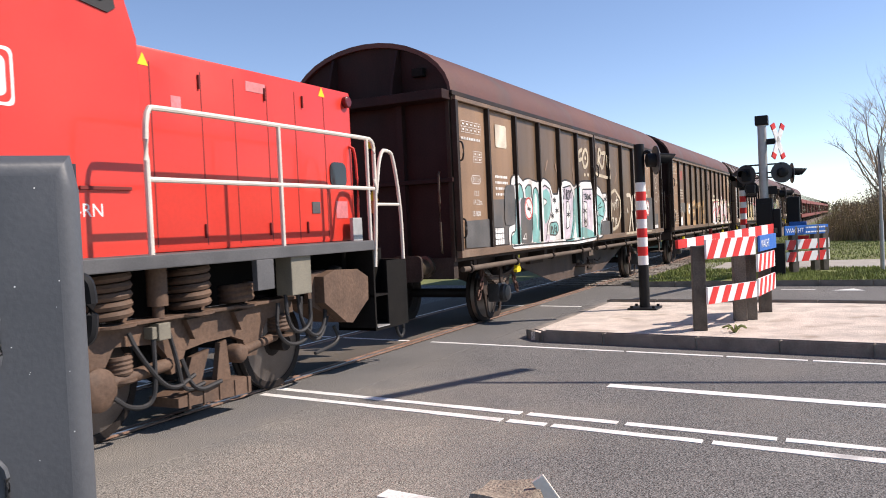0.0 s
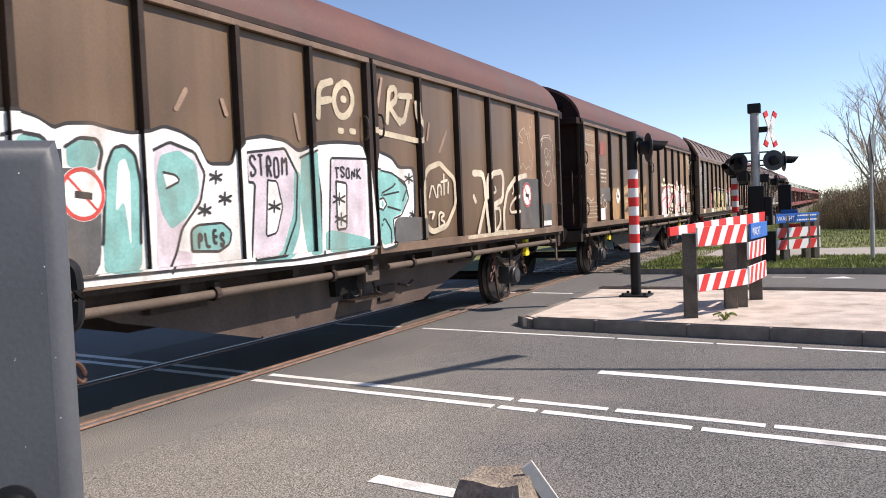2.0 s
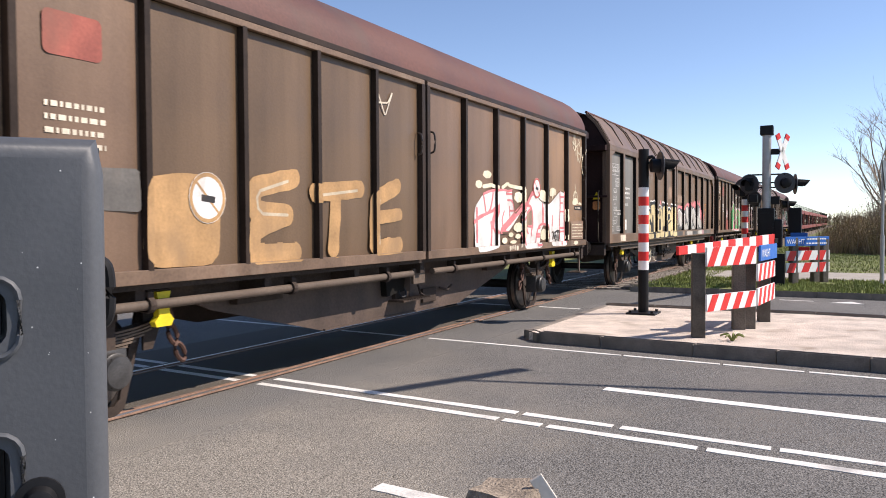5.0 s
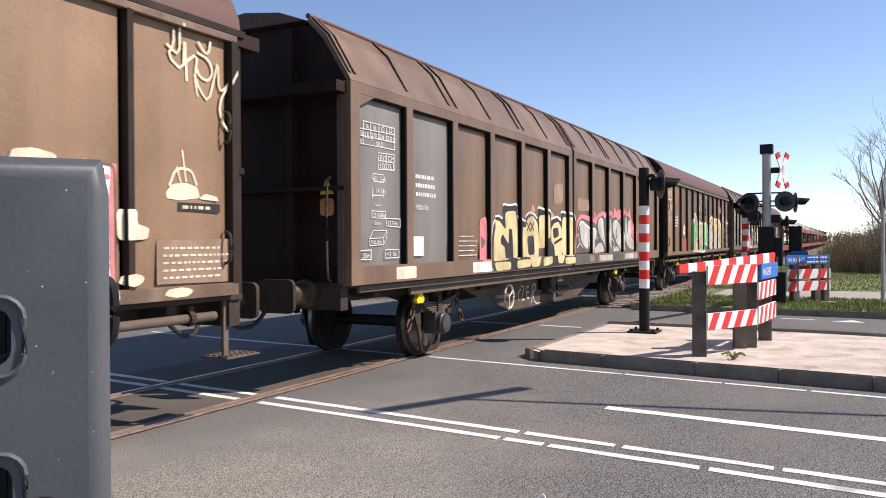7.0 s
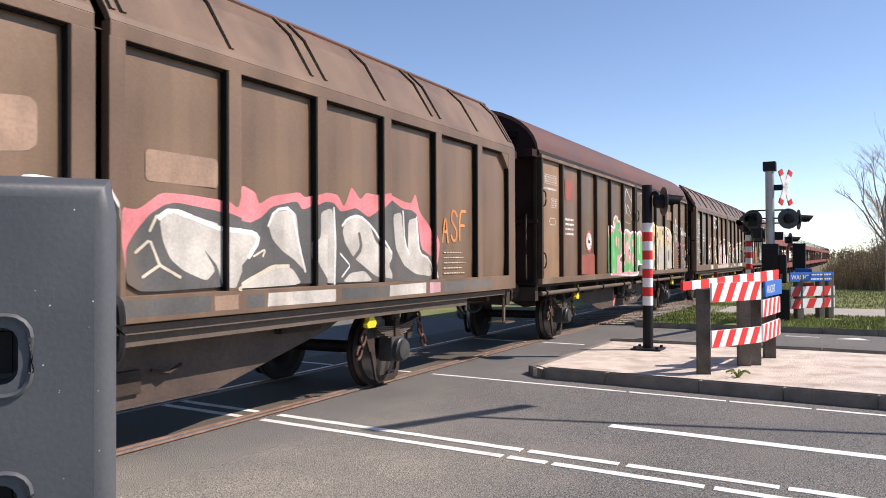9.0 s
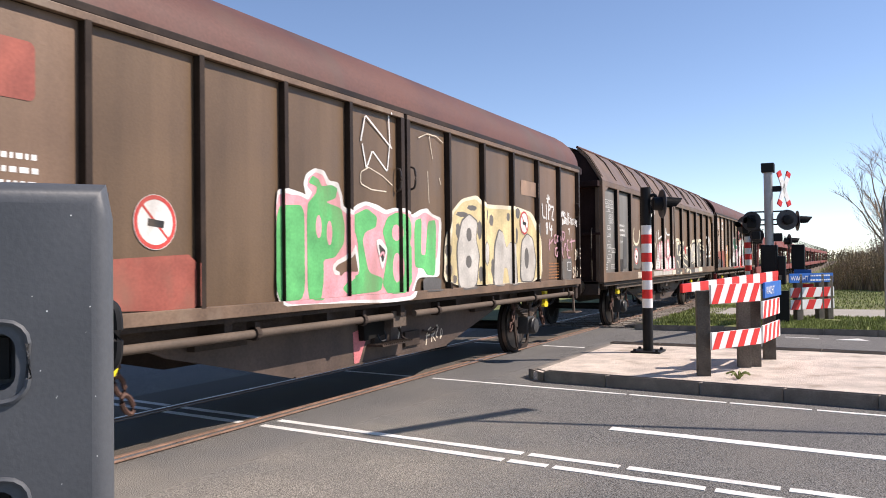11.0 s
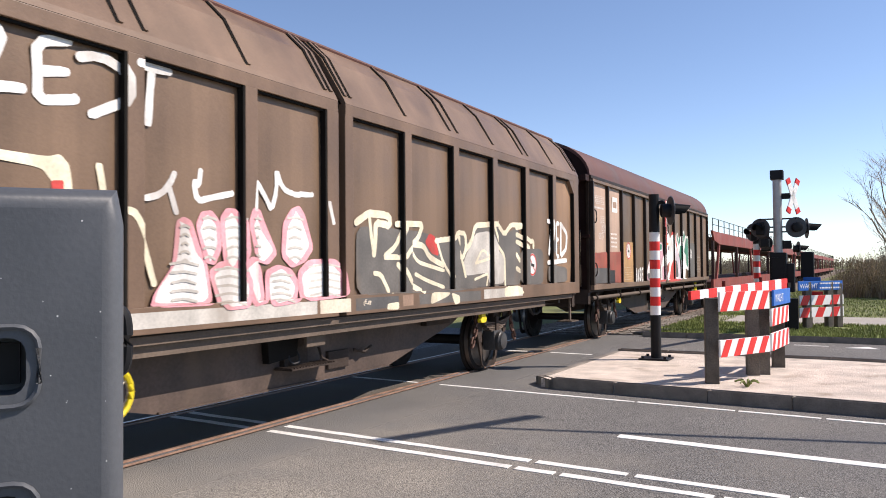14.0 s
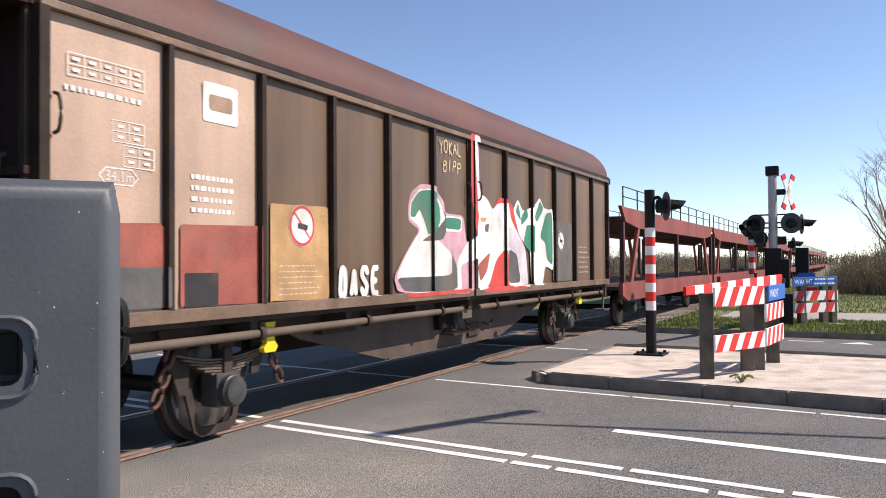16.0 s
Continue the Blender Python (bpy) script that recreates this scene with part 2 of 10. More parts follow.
# spray paint and markings on the wagons
PAINTS = {}
for key, c in (("white", (0.74, 0.72, 0.68)), ("cream", (0.62, 0.54, 0.42)), ("straw", (0.74, 0.66, 0.48)), ("rose", (0.72, 0.33, 0.36)), ("teal", (0.19, 0.4, 0.37)), ("lilac", (0.56, 0.49, 0.53)),
               ("black", (0.028, 0.026, 0.026)), ("grey", (0.1, 0.096, 0.092)), ("green", (0.11, 0.42, 0.14)), ("pink", (0.66, 0.21, 0.22)),
               ("yellow", (0.6, 0.49, 0.26)), ("red", (0.52, 0.06, 0.05)), ("ochre", (0.42, 0.25, 0.11)), ("silver", (0.5, 0.47, 0.42)),
               ("dkgreen", (0.05, 0.2, 0.13)), ("orange", (0.62, 0.24, 0.08)), ("mauve", (0.52, 0.3, 0.34)), ("beige", (0.5, 0.42, 0.3)),
               ("brown", (0.16, 0.095, 0.06)), ("oldred", (0.3, 0.085, 0.06)), ("slate", (0.13, 0.12, 0.108)), ("fade", (0.3, 0.2, 0.14))):
    PAINTS[key] = mat("spray_" + key, c, 0.55, vary=0.2, scale=3.5, fine=35, streak=0.14, dirt=tuple(0.45 * v + 0.55 * w for v, w in zip(c, (0.17, 0.12, 0.08))), dirt_at=0.52)

# ---------------------------------------------------------------- mesh helpers


def mesh_of(name, bm, material, smooth=False):
    bmesh.ops.recalc_face_normals(bm, faces=bm.faces)
    me = bpy.data.meshes.new(name)
    bm.to_mesh(me)
    bm.free()
    if smooth:
        me.shade_smooth()
        me.set_sharp_from_angle(angle=radians(40))
    me.materials.append(material)
    return me


def part(name, bm, material, parent, label="", smooth=False):
    ob = new(name, mesh_of(name, bm, material, smooth))
    ob.parent = parent
    return tagged(ob, label)


def share(name, me, parent, m):
    ob = new(name, me)
    ob.parent = parent
    ob.matrix_basis = m
    return ob


def thing(name, label, category, m=None, group="", kind=""):
    ob = new(name)
    ob.matrix_basis = m or Matrix()
    return tagged(ob, label, category, group, kind)


def B():
    return bmesh.new()


def box(bm, x0, x1, y0, y1, z0, z1, bev=0.0, m=None):
    r = bmesh.ops.create_cube(bm, size=1)
    vs = r["verts"]
    for v in vs:
        v.co = Vector((x0 + (v.co.x + 0.5) * (x1 - x0), y0 + (v.co.y + 0.5) * (y1 - y0), z0 + (v.co.z + 0.5) * (z1 - z0)))
        if m:
            v.co = m @ v.co
    if bev:
        es = list({e for v in vs for e in v.link_edges})
        bmesh.ops.bevel(bm, geom=es, offset=bev, segments=2, affect="EDGES", profile=0.6)
    return bm


def cyl(bm, p0, p1, r0, r1=None, n=12, caps=True):
    r1 = r0 if r1 is None else r1
    p0, p1 = Vector(p0), Vector(p1)
    q = (p1 - p0).to_track_quat("Z", "Y")
    a = [bm.verts.new(p0 + q @ Vector((r0 * math.cos(i * math.tau / n), r0 * math.sin(i * math.tau / n), 0))) for i in range(n)]
    b = [bm.verts.new(p1 + q @ Vector((r1 * math.cos(i * math.tau / n), r1 * math.sin(i * math.tau / n), 0))) for i in range(n)]
    for i in range(n):
        bm.faces.new((a[i], a[(i + 1) % n], b[(i + 1) % n], b[i]))
    if caps:
        bm.faces.new(a[::-1])
        bm.faces.new(b)
    return bm


def tube(bm, pts, r, n=8, closed=False):
    pts = [Vector(p) for p in pts]
    rings = []
    k = len(pts)
    up = Vector((0, 0, 1))
    for i, p in enumerate(pts):
        a = pts[(i - 1) % k] if closed or i else p
        b = pts[(i + 1) % k] if closed or i < k - 1 else p
        d = (b - a).normalized()
        s = d.cross(up)
        if s.length < 1e-3:
            s = d.cross(Vector((0, 1, 0)))
        s.normalize()
        u = s.cross(d)
        rings.append([bm.verts.new(p + r * (s * math.cos(j * math.tau / n) + u * math.sin(j * math.tau / n))) for j in range(n)])
    for i in range(k if closed else k - 1):
        a, b = rings[i], rings[(i + 1) % k]
        for j in range(n):
            bm.faces.new((a[j], a[(j + 1) % n], b[(j + 1) % n], b[j]))
    if not closed:
        bm.faces.new(rings[0][::-1])
        bm.faces.new(rings[-1])
    return bm


def prism(bm, poly, axis, a, b):
    """poly: corners in the plane across the axis, in the order of the two other axes; pushed out from a to b."""
    def at(p, h):
        return {"x": (h, p[0], p[1]), "y": (p[0], h, p[1]), "z": (p[0], p[1], h)}[axis]
    lo, hi = [bm.verts.new(at(p, a)) for p in poly], [bm.verts.new(at(p, b)) for p in poly]
    n = len(poly)
    for i in range(n):
        bm.faces.new((lo[i], lo[(i + 1) % n], hi[(i + 1) % n], hi[i]))
    bm.faces.new(lo[::-1])
    bm.faces.new(hi)
    return bm


def lathe(bm, prof, center, axis="y", n=32):
    """prof: (radius, distance along the axis) from one end to the other."""
    c = Vector(center)
    rings = []
    for r, h in prof:
        ring = []
        for i in range(n):
            u, v = r * math.cos(i * math.tau / n), r * math.sin(i * math.tau / n)
            ring.append(bm.verts.new(c + Vector({"y": (u, h, v), "x": (h, u, v), "z": (u, v, h)}[axis])))
        rings.append(ring)
    for a, b in zip(rings, rings[1:]):
        for i in range(n):
            bm.faces.new((a[i], a[(i + 1) % n], b[(i + 1) % n], b[i]))
    bm.faces.new(rings[0][::-1])
    bm.faces.new(rings[-1])
    return bm


def rounded(w, h, r, n=5):
    """Corners of a rounded rectangle about the origin."""
    out = []
    for cx, cy, a0 in ((w / 2 - r, h / 2 - r, 0), (-w / 2 + r, h / 2 - r, 90), (-w / 2 + r, -h / 2 + r, 180), (w / 2 - r, -h / 2 + r, 270)):
        for i in range(n):
            a = radians(a0 + 90 * i / (n - 1))
            out.append((cx + r * math.cos(a), cy + r * math.sin(a)))
    return out


# ---------------------------------------------------------------- paint strokes on the wagons' sides
STROKES = {
    "A": "00 26 40|12 32", "B": "00 06 36 45 34 03|34 43 42 30 00", "C": "45 36 16 05 01 10 30 41", "D": "00 06 26 44 42 20 00",
    "E": "46 06 00 40|03 33", "F": "46 06 00|03 33", "G": "45 36 16 05 01 10 30 41 43 23", "H": "00 06|40 46|03 43", "I": "20 26",
    "J": "36 31 20 10 01", "K": "00 06|46 03 40", "L": "06 00 40", "M": "00 06 23 46 40", "N": "00 06 40 46", "O": "10 30 41 45 36 16 05 01 10",
    "P": "00 06 36 45 44 33 03", "R": "00 06 36 45 44 33 03|23 40", "S": "45 36 16 05 04 42 41 30 10 01", "T": "06 46|26 20",
    "U": "06 01 10 30 41 46", "V": "06 20 46", "W": "06 10 23 30 46", "X": "00 46|06 40", "Y": "06 23 46|23 20", "Z": "06 46 00 40",
    "1": "04 26 20", "2": "05 16 36 45 44 00 40", "4": "30 36 02 42", "7": "06 46 10", "8": "13 04 05 16 36 45 44 33 13 02 01 10 30 41 42 33",
    "9": "10 30 41 45 36 16 05 04 13 43", "0": "10 30 41 45 36 16 05 01 10", "?": "05 16 36 45 34 22|20 21", "*": "13 33|22 24|13 31|33 11",
    "<": "42 02|15 02 10|", "-": "03 43", "^": "03 26 43|26 20", "(": "36 15 11 30", "~": "02 14 23 32 44", "!": "26 22|20 21", "#": "02 15 34 46 41 30 12",
}


def smooth_line(pts, times=2):
    for _ in range(times):
        if len(pts) < 3:
            break
        out = [pts[0]]
        for a, b in zip(pts, pts[1:]):
            out += [(a[0] * 0.75 + b[0] * 0.25, a[1] * 0.75 + b[1] * 0.25), (a[0] * 0.25 + b[0] * 0.75, a[1] * 0.25 + b[1] * 0.75)]
        pts = out + [pts[-1]]
    return pts


def soft_corners(pts, r=0.05):
    """The line with its corners rounded off a little."""
    out = [pts[0]]
    for a, b in zip(pts, pts[1:]):
        d = math.hypot(b[0] - a[0], b[1] - a[1])
        k = min(0.25, r / d) if d > 1e-6 else 0.25
        out += [(a[0] + (b[0] - a[0]) * k, a[1] + (b[1] - a[1]) * k), (b[0] - (b[0] - a[0]) * k, b[1] - (b[1] - a[1]) * k)]
    return out + [pts[-1]]


def ribbon(bm, pts, w, y, cap=True):
    """A flat painted line along pts (x, z) at the depth y."""
    pts = [Vector(p) for p in pts]
    if cap and len(pts) > 1:
        d0, d1 = (pts[0] - pts[1]).normalized() * w * 0.42, (pts[-1] - pts[-2]).normalized() * w * 0.42
        pts = [pts[0] + d0] + pts + [pts[-1] + d1]
    left, right = [], []
    k = len(pts)
    for i, p in enumerate(pts):
        d = (pts[min(i + 1, k - 1)] - pts[max(i - 1, 0)])
        d = d.normalized() if d.length > 1e-6 else Vector((1, 0))
        s = Vector((-d.y, d.x)) * w / 2 * (0.55 if cap and i in (0, k - 1) else 1)
        left.append(bm.verts.new((p.x + s.x, y, p.y + s.y)))
        right.append(bm.verts.new((p.x - s.x, y, p.y - s.y)))
    for i in range(k - 1):
        bm.faces.new((left[i], left[i + 1], right[i + 1], right[i]))


def strokes(text, x0, x1, z0, z1, inset=0.0, rounder=2, gap=0.28, jig=0.0, seed=1):
    """The lines of a word written with the stroke letters in a field of the side."""
    rng = random.Random(seed)
    n = len(text)
    cw = (x1 - x0) / (n + (n - 1) * gap)
    out = []
    for i, ch in enumerate(text):
        if ch == " ":
            continue
        ax = x0 + i * cw * (1 + gap)
        dz = rng.uniform(-jig, jig)
        for line in STROKES[ch].split("|"):
            pts = []
            for c in line.split():
                pts.append((ax + inset + int(c[0]) / 4 * (cw - 2 * inset) + rng.uniform(-jig, jig) * 0.5, z0 + dz + inset + int(c[1]) / 6 * (z1 - z0 - 2 * inset)))
            if pts:
                out.append(smooth_line(pts, rounder))
    return out


SIDE_Y = -1.400


def sprayed(bm, lines, w, y, seed=1):
    """One flat painted area: all that lies within half of w of the lines, with a slightly uneven edge, laid in rows without overlap."""
    pts = np.array([p for line in lines for p in line])
    x0, z0 = pts.min(0) - w
    x1, z1 = pts.max(0) + w
    step = max(0.011, (z1 - z0) / 130)
    gx, gz = np.arange(x0, x1, step), np.arange(z0, z1, step)
    X, Z = np.meshgrid(gx, gz)
    d = np.full(X.shape, 9.0)
    for line in lines:
        for (ax, az), (bx, bz) in zip(line, line[1:]):
            ux, uz = bx - ax, bz - az
            q = ux * ux + uz * uz
            if q < 1e-12:
                continue
            t = np.clip(((X - ax) * ux + (Z - az) * uz) / q, 0, 1)
            d = np.minimum(d, np.hypot(X - ax - t * ux, Z - az - t * uz))
    f = w / 2 * (1 + 0.07 * np.sin(X * 23 + seed) * np.sin(Z * 19 + 2 * seed)) - d

    def runs(row):
        out, a = [], None
        for i in range(len(row) - 1):
            u, v = row[i], row[i + 1]
            if u <= 0 < v:
                a = gx[i] + step * (-u) / (v - u)
            elif u > 0 >= v and a is not None:
                out.append((a, gx[i] + step * u / (u - v)))
                a = None
        return out

    made = {}

    def at(p):
        k = (round(p[0], 5), round(p[2], 5))
        if k not in made:
            made[k] = bm.verts.new(p)
        return made[k]

    rows = [runs(r) for r in f]
    for j in range(len(rows) - 1):
        lo, hi = rows[j], rows[j + 1]
        if not lo or not hi:
            continue
        if len(lo) != len(hi):
            lo = hi = runs((f[j] + f[j + 1]) / 2)
        for (a, b), (c, e) in zip(lo, hi):
            four = [at(p) for p in ((a, y, gz[j]), (b, y, gz[j]), (e, y, gz[j + 1]), (c, y, gz[j + 1]))]
            if len(set(four)) == 4:
                bm.faces.new(four)


def over_ribs(bm, parent):
    """Paint that runs over a wagon's ribs, sill and top beam lies on their faces."""
    w = parent if "kind_of" in parent else parent.parent
    kind = w["kind_of"]
    z0, z1 = (R_Z0, R_Z1) if kind == "R" else (B_Z0, B_Z1)
    if not bm.verts:
        return bm
    xs, zs = [v.co.x for v in bm.verts], [v.co.z for v in bm.verts]
    for z in (z0, z1):
        if min(zs) < z < max(zs):
            bmesh.ops.bisect_plane(bm, geom=bm.verts[:] + bm.edges[:] + bm.faces[:], plane_co=(0, 0, z), plane_no=(0, 0, 1))
    for a, b in RIBS[kind]:
        for x in (a, b):
            if min(xs) < x < max(xs):
                bmesh.ops.bisect_plane(bm, geom=bm.verts[:] + bm.edges[:] + bm.faces[:], plane_co=(x, 0, 0), plane_no=(1, 0, 0))
    lifted = []
    for f in bm.faces:
        c = f.calc_center_median()
        if c.z < z0 or c.z > z1 or any(a < c.x < b for a, b in RIBS[kind]):
            lifted.append(f)
    if lifted:
        got = bmesh.ops.split(bm, geom=lifted)
        for v in {v for f in got["geom"] if isinstance(f, bmesh.types.BMFace) for v in f.verts}:
            v.co.y -= RIB_FRONT[kind]
    return bm


def paint(parent, text, x0, x1, z0, z1, layers, level=0, rounder=2, gap=0.28, jig=0.02, seed=1, label=""):
    """Sprayed letters: each layer is (paint, line width), the widest first."""
    cell = (x1 - x0) / (len(text) + (len(text) - 1) * gap)
    shrink = min(1.0, 0.44 * cell / layers[0][1])
    layers = [(key, w * shrink) for key, w in layers]
    inset = layers[0][1] / 2
    lines = strokes(text, x0, x1, z0, z1, inset, rounder, gap, jig, seed)
    first = None
    for j, (key, w) in enumerate(layers):
        bm = B()
        if w > 0.045:
            sprayed(bm, lines, w, SIDE_Y - 0.0012 * (level + j), seed)
        else:
            for i, pts in enumerate(lines):
                ribbon(bm, pts, w, SIDE_Y - 0.0012 * (level + j) - 0.00006 * i)
        over_ribs(bm, parent)
        ob = part("graffiti", bm, PAINTS[key], parent if first is None else first, label if first is None else "")
        tagged(ob, kind="stuff")
        first = first or ob
    return first


def patch(parent, key, x0, x1, z0, z1, level=0, r=0.04, name="paint_patch", label="", wob=0.0, seed=3):
    rng = random.Random(seed)
    bm = B()
    pts = rounded(x1 - x0, z1 - z0, min(r, (x1 - x0) / 2.1, (z1 - z0) / 2.1), 4)
    bm.faces.new([bm.verts.new((p[0] + (x0 + x1) / 2 + rng.uniform(-wob, wob), SIDE_Y + 0.001 - 0.0012 * level, p[1] + (z0 + z1) / 2 + rng.uniform(-wob, wob))) for p in pts])
    return part(name, over_ribs(bm, parent), PAINTS[key], parent, label)


def blob(parent, key, cx, cz, rx, rz, level=0, seed=5, name="paint_patch", n=18, wob=0.15):
    rng = random.Random(seed)
    bm = B()
    bm.faces.new([bm.verts.new((cx + rx * math.cos(i * math.tau / n) * (1 + rng.uniform(-wob, wob)), SIDE_Y + 0.001 - 0.0012 * level,
                                cz + rz * math.sin(i * math.tau / n) * (1 + rng.uniform(-wob, wob)))) for i in range(n)])
    return tagged(part(name, over_ribs(bm, parent), PAINTS[key], parent), kind="stuff")


def shape(parent, key, pts, level=0, label=""):
    """A sprayed area with a soft hand-drawn outline through a few corners."""
    for _ in range(2):
        out = []
        for a, b in zip(pts, pts[1:] + pts[:1]):
            out += [(a[0] * 0.87 + b[0] * 0.13, a[1] * 0.87 + b[1] * 0.13), (a[0] * 0.13 + b[0] * 0.87, a[1] * 0.13 + b[1] * 0.87)]
        pts = out
    bm = B()
    bm.faces.new([bm.verts.new((x, SIDE_Y - 0.0012 * level, z)) for x, z in pts])
    bm.normal_update()
    bmesh.ops.triangulate(bm, faces=bm.faces[:])
    return tagged(part("graffiti", over_ribs(bm, parent), PAINTS[key], parent, label), kind="stuff")


def stroke(parent, key, pts, w, level=0):
    bm = B()
    if w > 0.03:
        sprayed(bm, [soft_corners(pts)], w, SIDE_Y - 0.0012 * level, len(pts))
    else:
        ribbon(bm, soft_corners(pts, 0.02 if w < 0.026 else 0.06), w, SIDE_Y - 0.0012 * level)
    return tagged(part("graffiti_line", over_ribs(bm, parent), PAINTS[key], parent), kind="stuff")


def truss_line(w, key, pts, width):
    bm = B()
    ribbon(bm, smooth_line(pts, 1), width, -0.966)
    return part("graffiti_line", bm, PAINTS[key], w)


def truss_area(w, key, pts):
    bm = B()
    bm.faces.new([bm.verts.new((x, -0.964, z)) for x, z in pts])
    return part("paint_patch", bm, PAINTS[key], w)


def stencil_line(w, pts):
    bm = B()
    for i, (p, q) in enumerate(zip(pts, pts[1:])):
        ribbon(bm, [p, q], 0.009, SIDE_Y - 0.003 - 0.0002 * (i % 3))
    return part("stencil_frame", bm, PAINTS["white"], w)


def stencil_at(x, z):
    return pose(x, SIDE_Y - 0.003, z, 90) @ Matrix.Diagonal((1.15, 1, 1, 1))


def bars(parent, key, x0, x1, z0, z1, rows, level=0, fill=0.55, seed=2, name="lettering", frame_w=0.0):
    """Unreadable stencilled lines as plain bars, with an optional frame round them."""
    rng = random.Random(seed)
    bm = B()
    y = SIDE_Y - 0.0012 * level
    h = (z1 - z0) / rows
    for i in range(rows):
        x = x0 + 0.015
        zc = z1 - (i + 0.5) * h
        end = x1 - rng.uniform(0, 0.18) * (x1 - x0)
        while x < end:
            w = min(rng.uniform(0.02, 0.07), end - x)
            if w > 0.012:
                ribbon(bm, [(x, zc), (x + w, zc)], h * fill * 0.7, y, False)
            x += w + 0.022
    if frame_w:
        ribbon(bm, [(x0, z0), (x1, z0)], frame_w, y - 0.0002, False)
        ribbon(bm, [(x0, z1), (x1, z1)], frame_w, y - 0.0002, False)
        ribbon(bm, [(x0, z0), (x0, z1)], frame_w, y - 0.0003, False)
        ribbon(bm, [(x1, z0), (x1, z1)], frame_w, y - 0.0003, False)
    return tagged(part(name, bm, PAINTS[key], parent), kind="stuff")


def grid_mark(parent, x0, x1, z0, z1, cols, rows, w=0.006, key="white", level=0):
    """A ruled load table."""
    bm = B()
    y = SIDE_Y - 0.0012 * level
    for i in range(cols + 1):
        x = x0 + (x1 - x0) * i / cols
        ribbon(bm, [(x, z0), (x, z1)], w, y, False)
    for j in range(rows + 1):
        z = z0 + (z1 - z0) * j / rows
        ribbon(bm, [(x0, z), (x1, z)], w, y - 0.0002, False)
    for i in range(cols):
        for j in range(rows):
            x, z = x0 + (x1 - x0) * (i + 0.5) / cols, z0 + (z1 - z0) * (j + 0.5) / rows
            ribbon(bm, [(x - 0.028, z), (x + 0.028, z)], (z1 - z0) / rows * 0.3, y - 0.0001, False)
    return tagged(part("load_table", bm, PAINTS[key], parent), kind="stuff")


def text_part(parent, words, x0, z0, size, material, y, label="", rot=0.0, name="lettering", m=None):
    cu = bpy.data.curves.new(name, "FONT")
    cu.body, cu.size = words, size
    tmp = new(name, cu)
    me = bpy.data.meshes.new_from_object(tmp)
    bpy.data.objects.remove(tmp)
    me.materials.clear()
    me.materials.append(material)
    ob = share(name, me, parent, m if m else pose(x0, y, z0, 90, 0, rot))
    return tagged(ob, label)


def dial(parent, cx, cz, r, level=3, ring="red"):
    """A round brake sign: pale disc, red ring, a bar across."""
    bm = B()
    y = SIDE_Y - 0.0012 * level
    bm.faces.new([bm.verts.new((cx + r * math.cos(a * math.tau / 24), y, cz + r * math.sin(a * math.tau / 24))) for a in range(24)])
    d = part("round_sign", bm, PAINTS["white"], parent, "round white sign with a coloured ring")
    bm = B()
    ribbon(bm, [(cx + r * 0.9 * math.cos(a * math.tau / 24), cz + r * 0.9 * math.sin(a * math.tau / 24)) for a in range(25)], r * 0.16, y - 0.0012, False)
    ribbon(bm, [(cx - r * 0.6, cz + r * 0.6), (cx + r * 0.6, cz - r * 0.6)], r * 0.1, y - 0.0016, False)
    part("ring", bm, PAINTS[ring], d)
    bm = B()
    ribbon(bm, [(cx - r * 0.35, cz), (cx + r * 0.4, cz - r * 0.08)], r * 0.26, y - 0.002, False)
    part("symbol", bm, PAINTS["black"], d)
    return d

# ---------------------------------------------------------------- the train
YC = 0.83                      # the track's centre line
TRAVEL = (-70.451, -1.6936, -82.2665, 145.1082, -111.0948, 32.5718)
RADIUS = 0.48


def travel(t):
    """Metres that the train has gone at t seconds; it gathers speed."""
    return sum(c * (t / 16) ** (i + 1) for i, c in enumerate(TRAVEL))


TRAIN, WHEELS = [], []


def wheel_profile(side):
    s = side
    return [(0.09, s * 0.60), (0.16, s * 0.66), (0.30, s * 0.72), (0.40, s * 0.69), (0.405, s * 0.685), (0.51, s * 0.685), (0.51, s * 0.715),
            (0.485, s * 0.73), (0.48, s * 0.82), (0.41, s * 0.825), (0.40, s * 0.79), (0.30, s * 0.755), (0.18, s * 0.79), (0.12, s * 0.83), (0.08, s * 0.83)]


def build_wheelset():
    bm = B()
    for s in (-1, 1):
        lathe(bm, wheel_profile(s), (0, 0, 0), "y", 40)
    cyl(bm, (0, -1.0, 0), (0, 1.0, 0), 0.08, n=14)
    disc = mesh_of("wheelset", bm, M_WHEEL, True)
    bm = B()
    lathe(bm, [(0.478, 0.735), (0.4835, 0.74), (0.4835, 0.815), (0.478, 0.818)], (0, 0, 0), "y", 40)
    tread = mesh_of("tread", bm, M_TREAD, True)
    return disc, tread


ME_WHEEL, ME_TREAD = build_wheelset()


def add_wheelset(wagon, x, radius=RADIUS):
    w = share("wheelset", ME_WHEEL, wagon, pose(x, 0, radius))
    share("tread", ME_TREAD, w, Matrix())
    share("tread", ME_TREAD, w, pose(0, 0, 0, 0, 0, 180))
    WHEELS.append((w, x, radius))
    return w


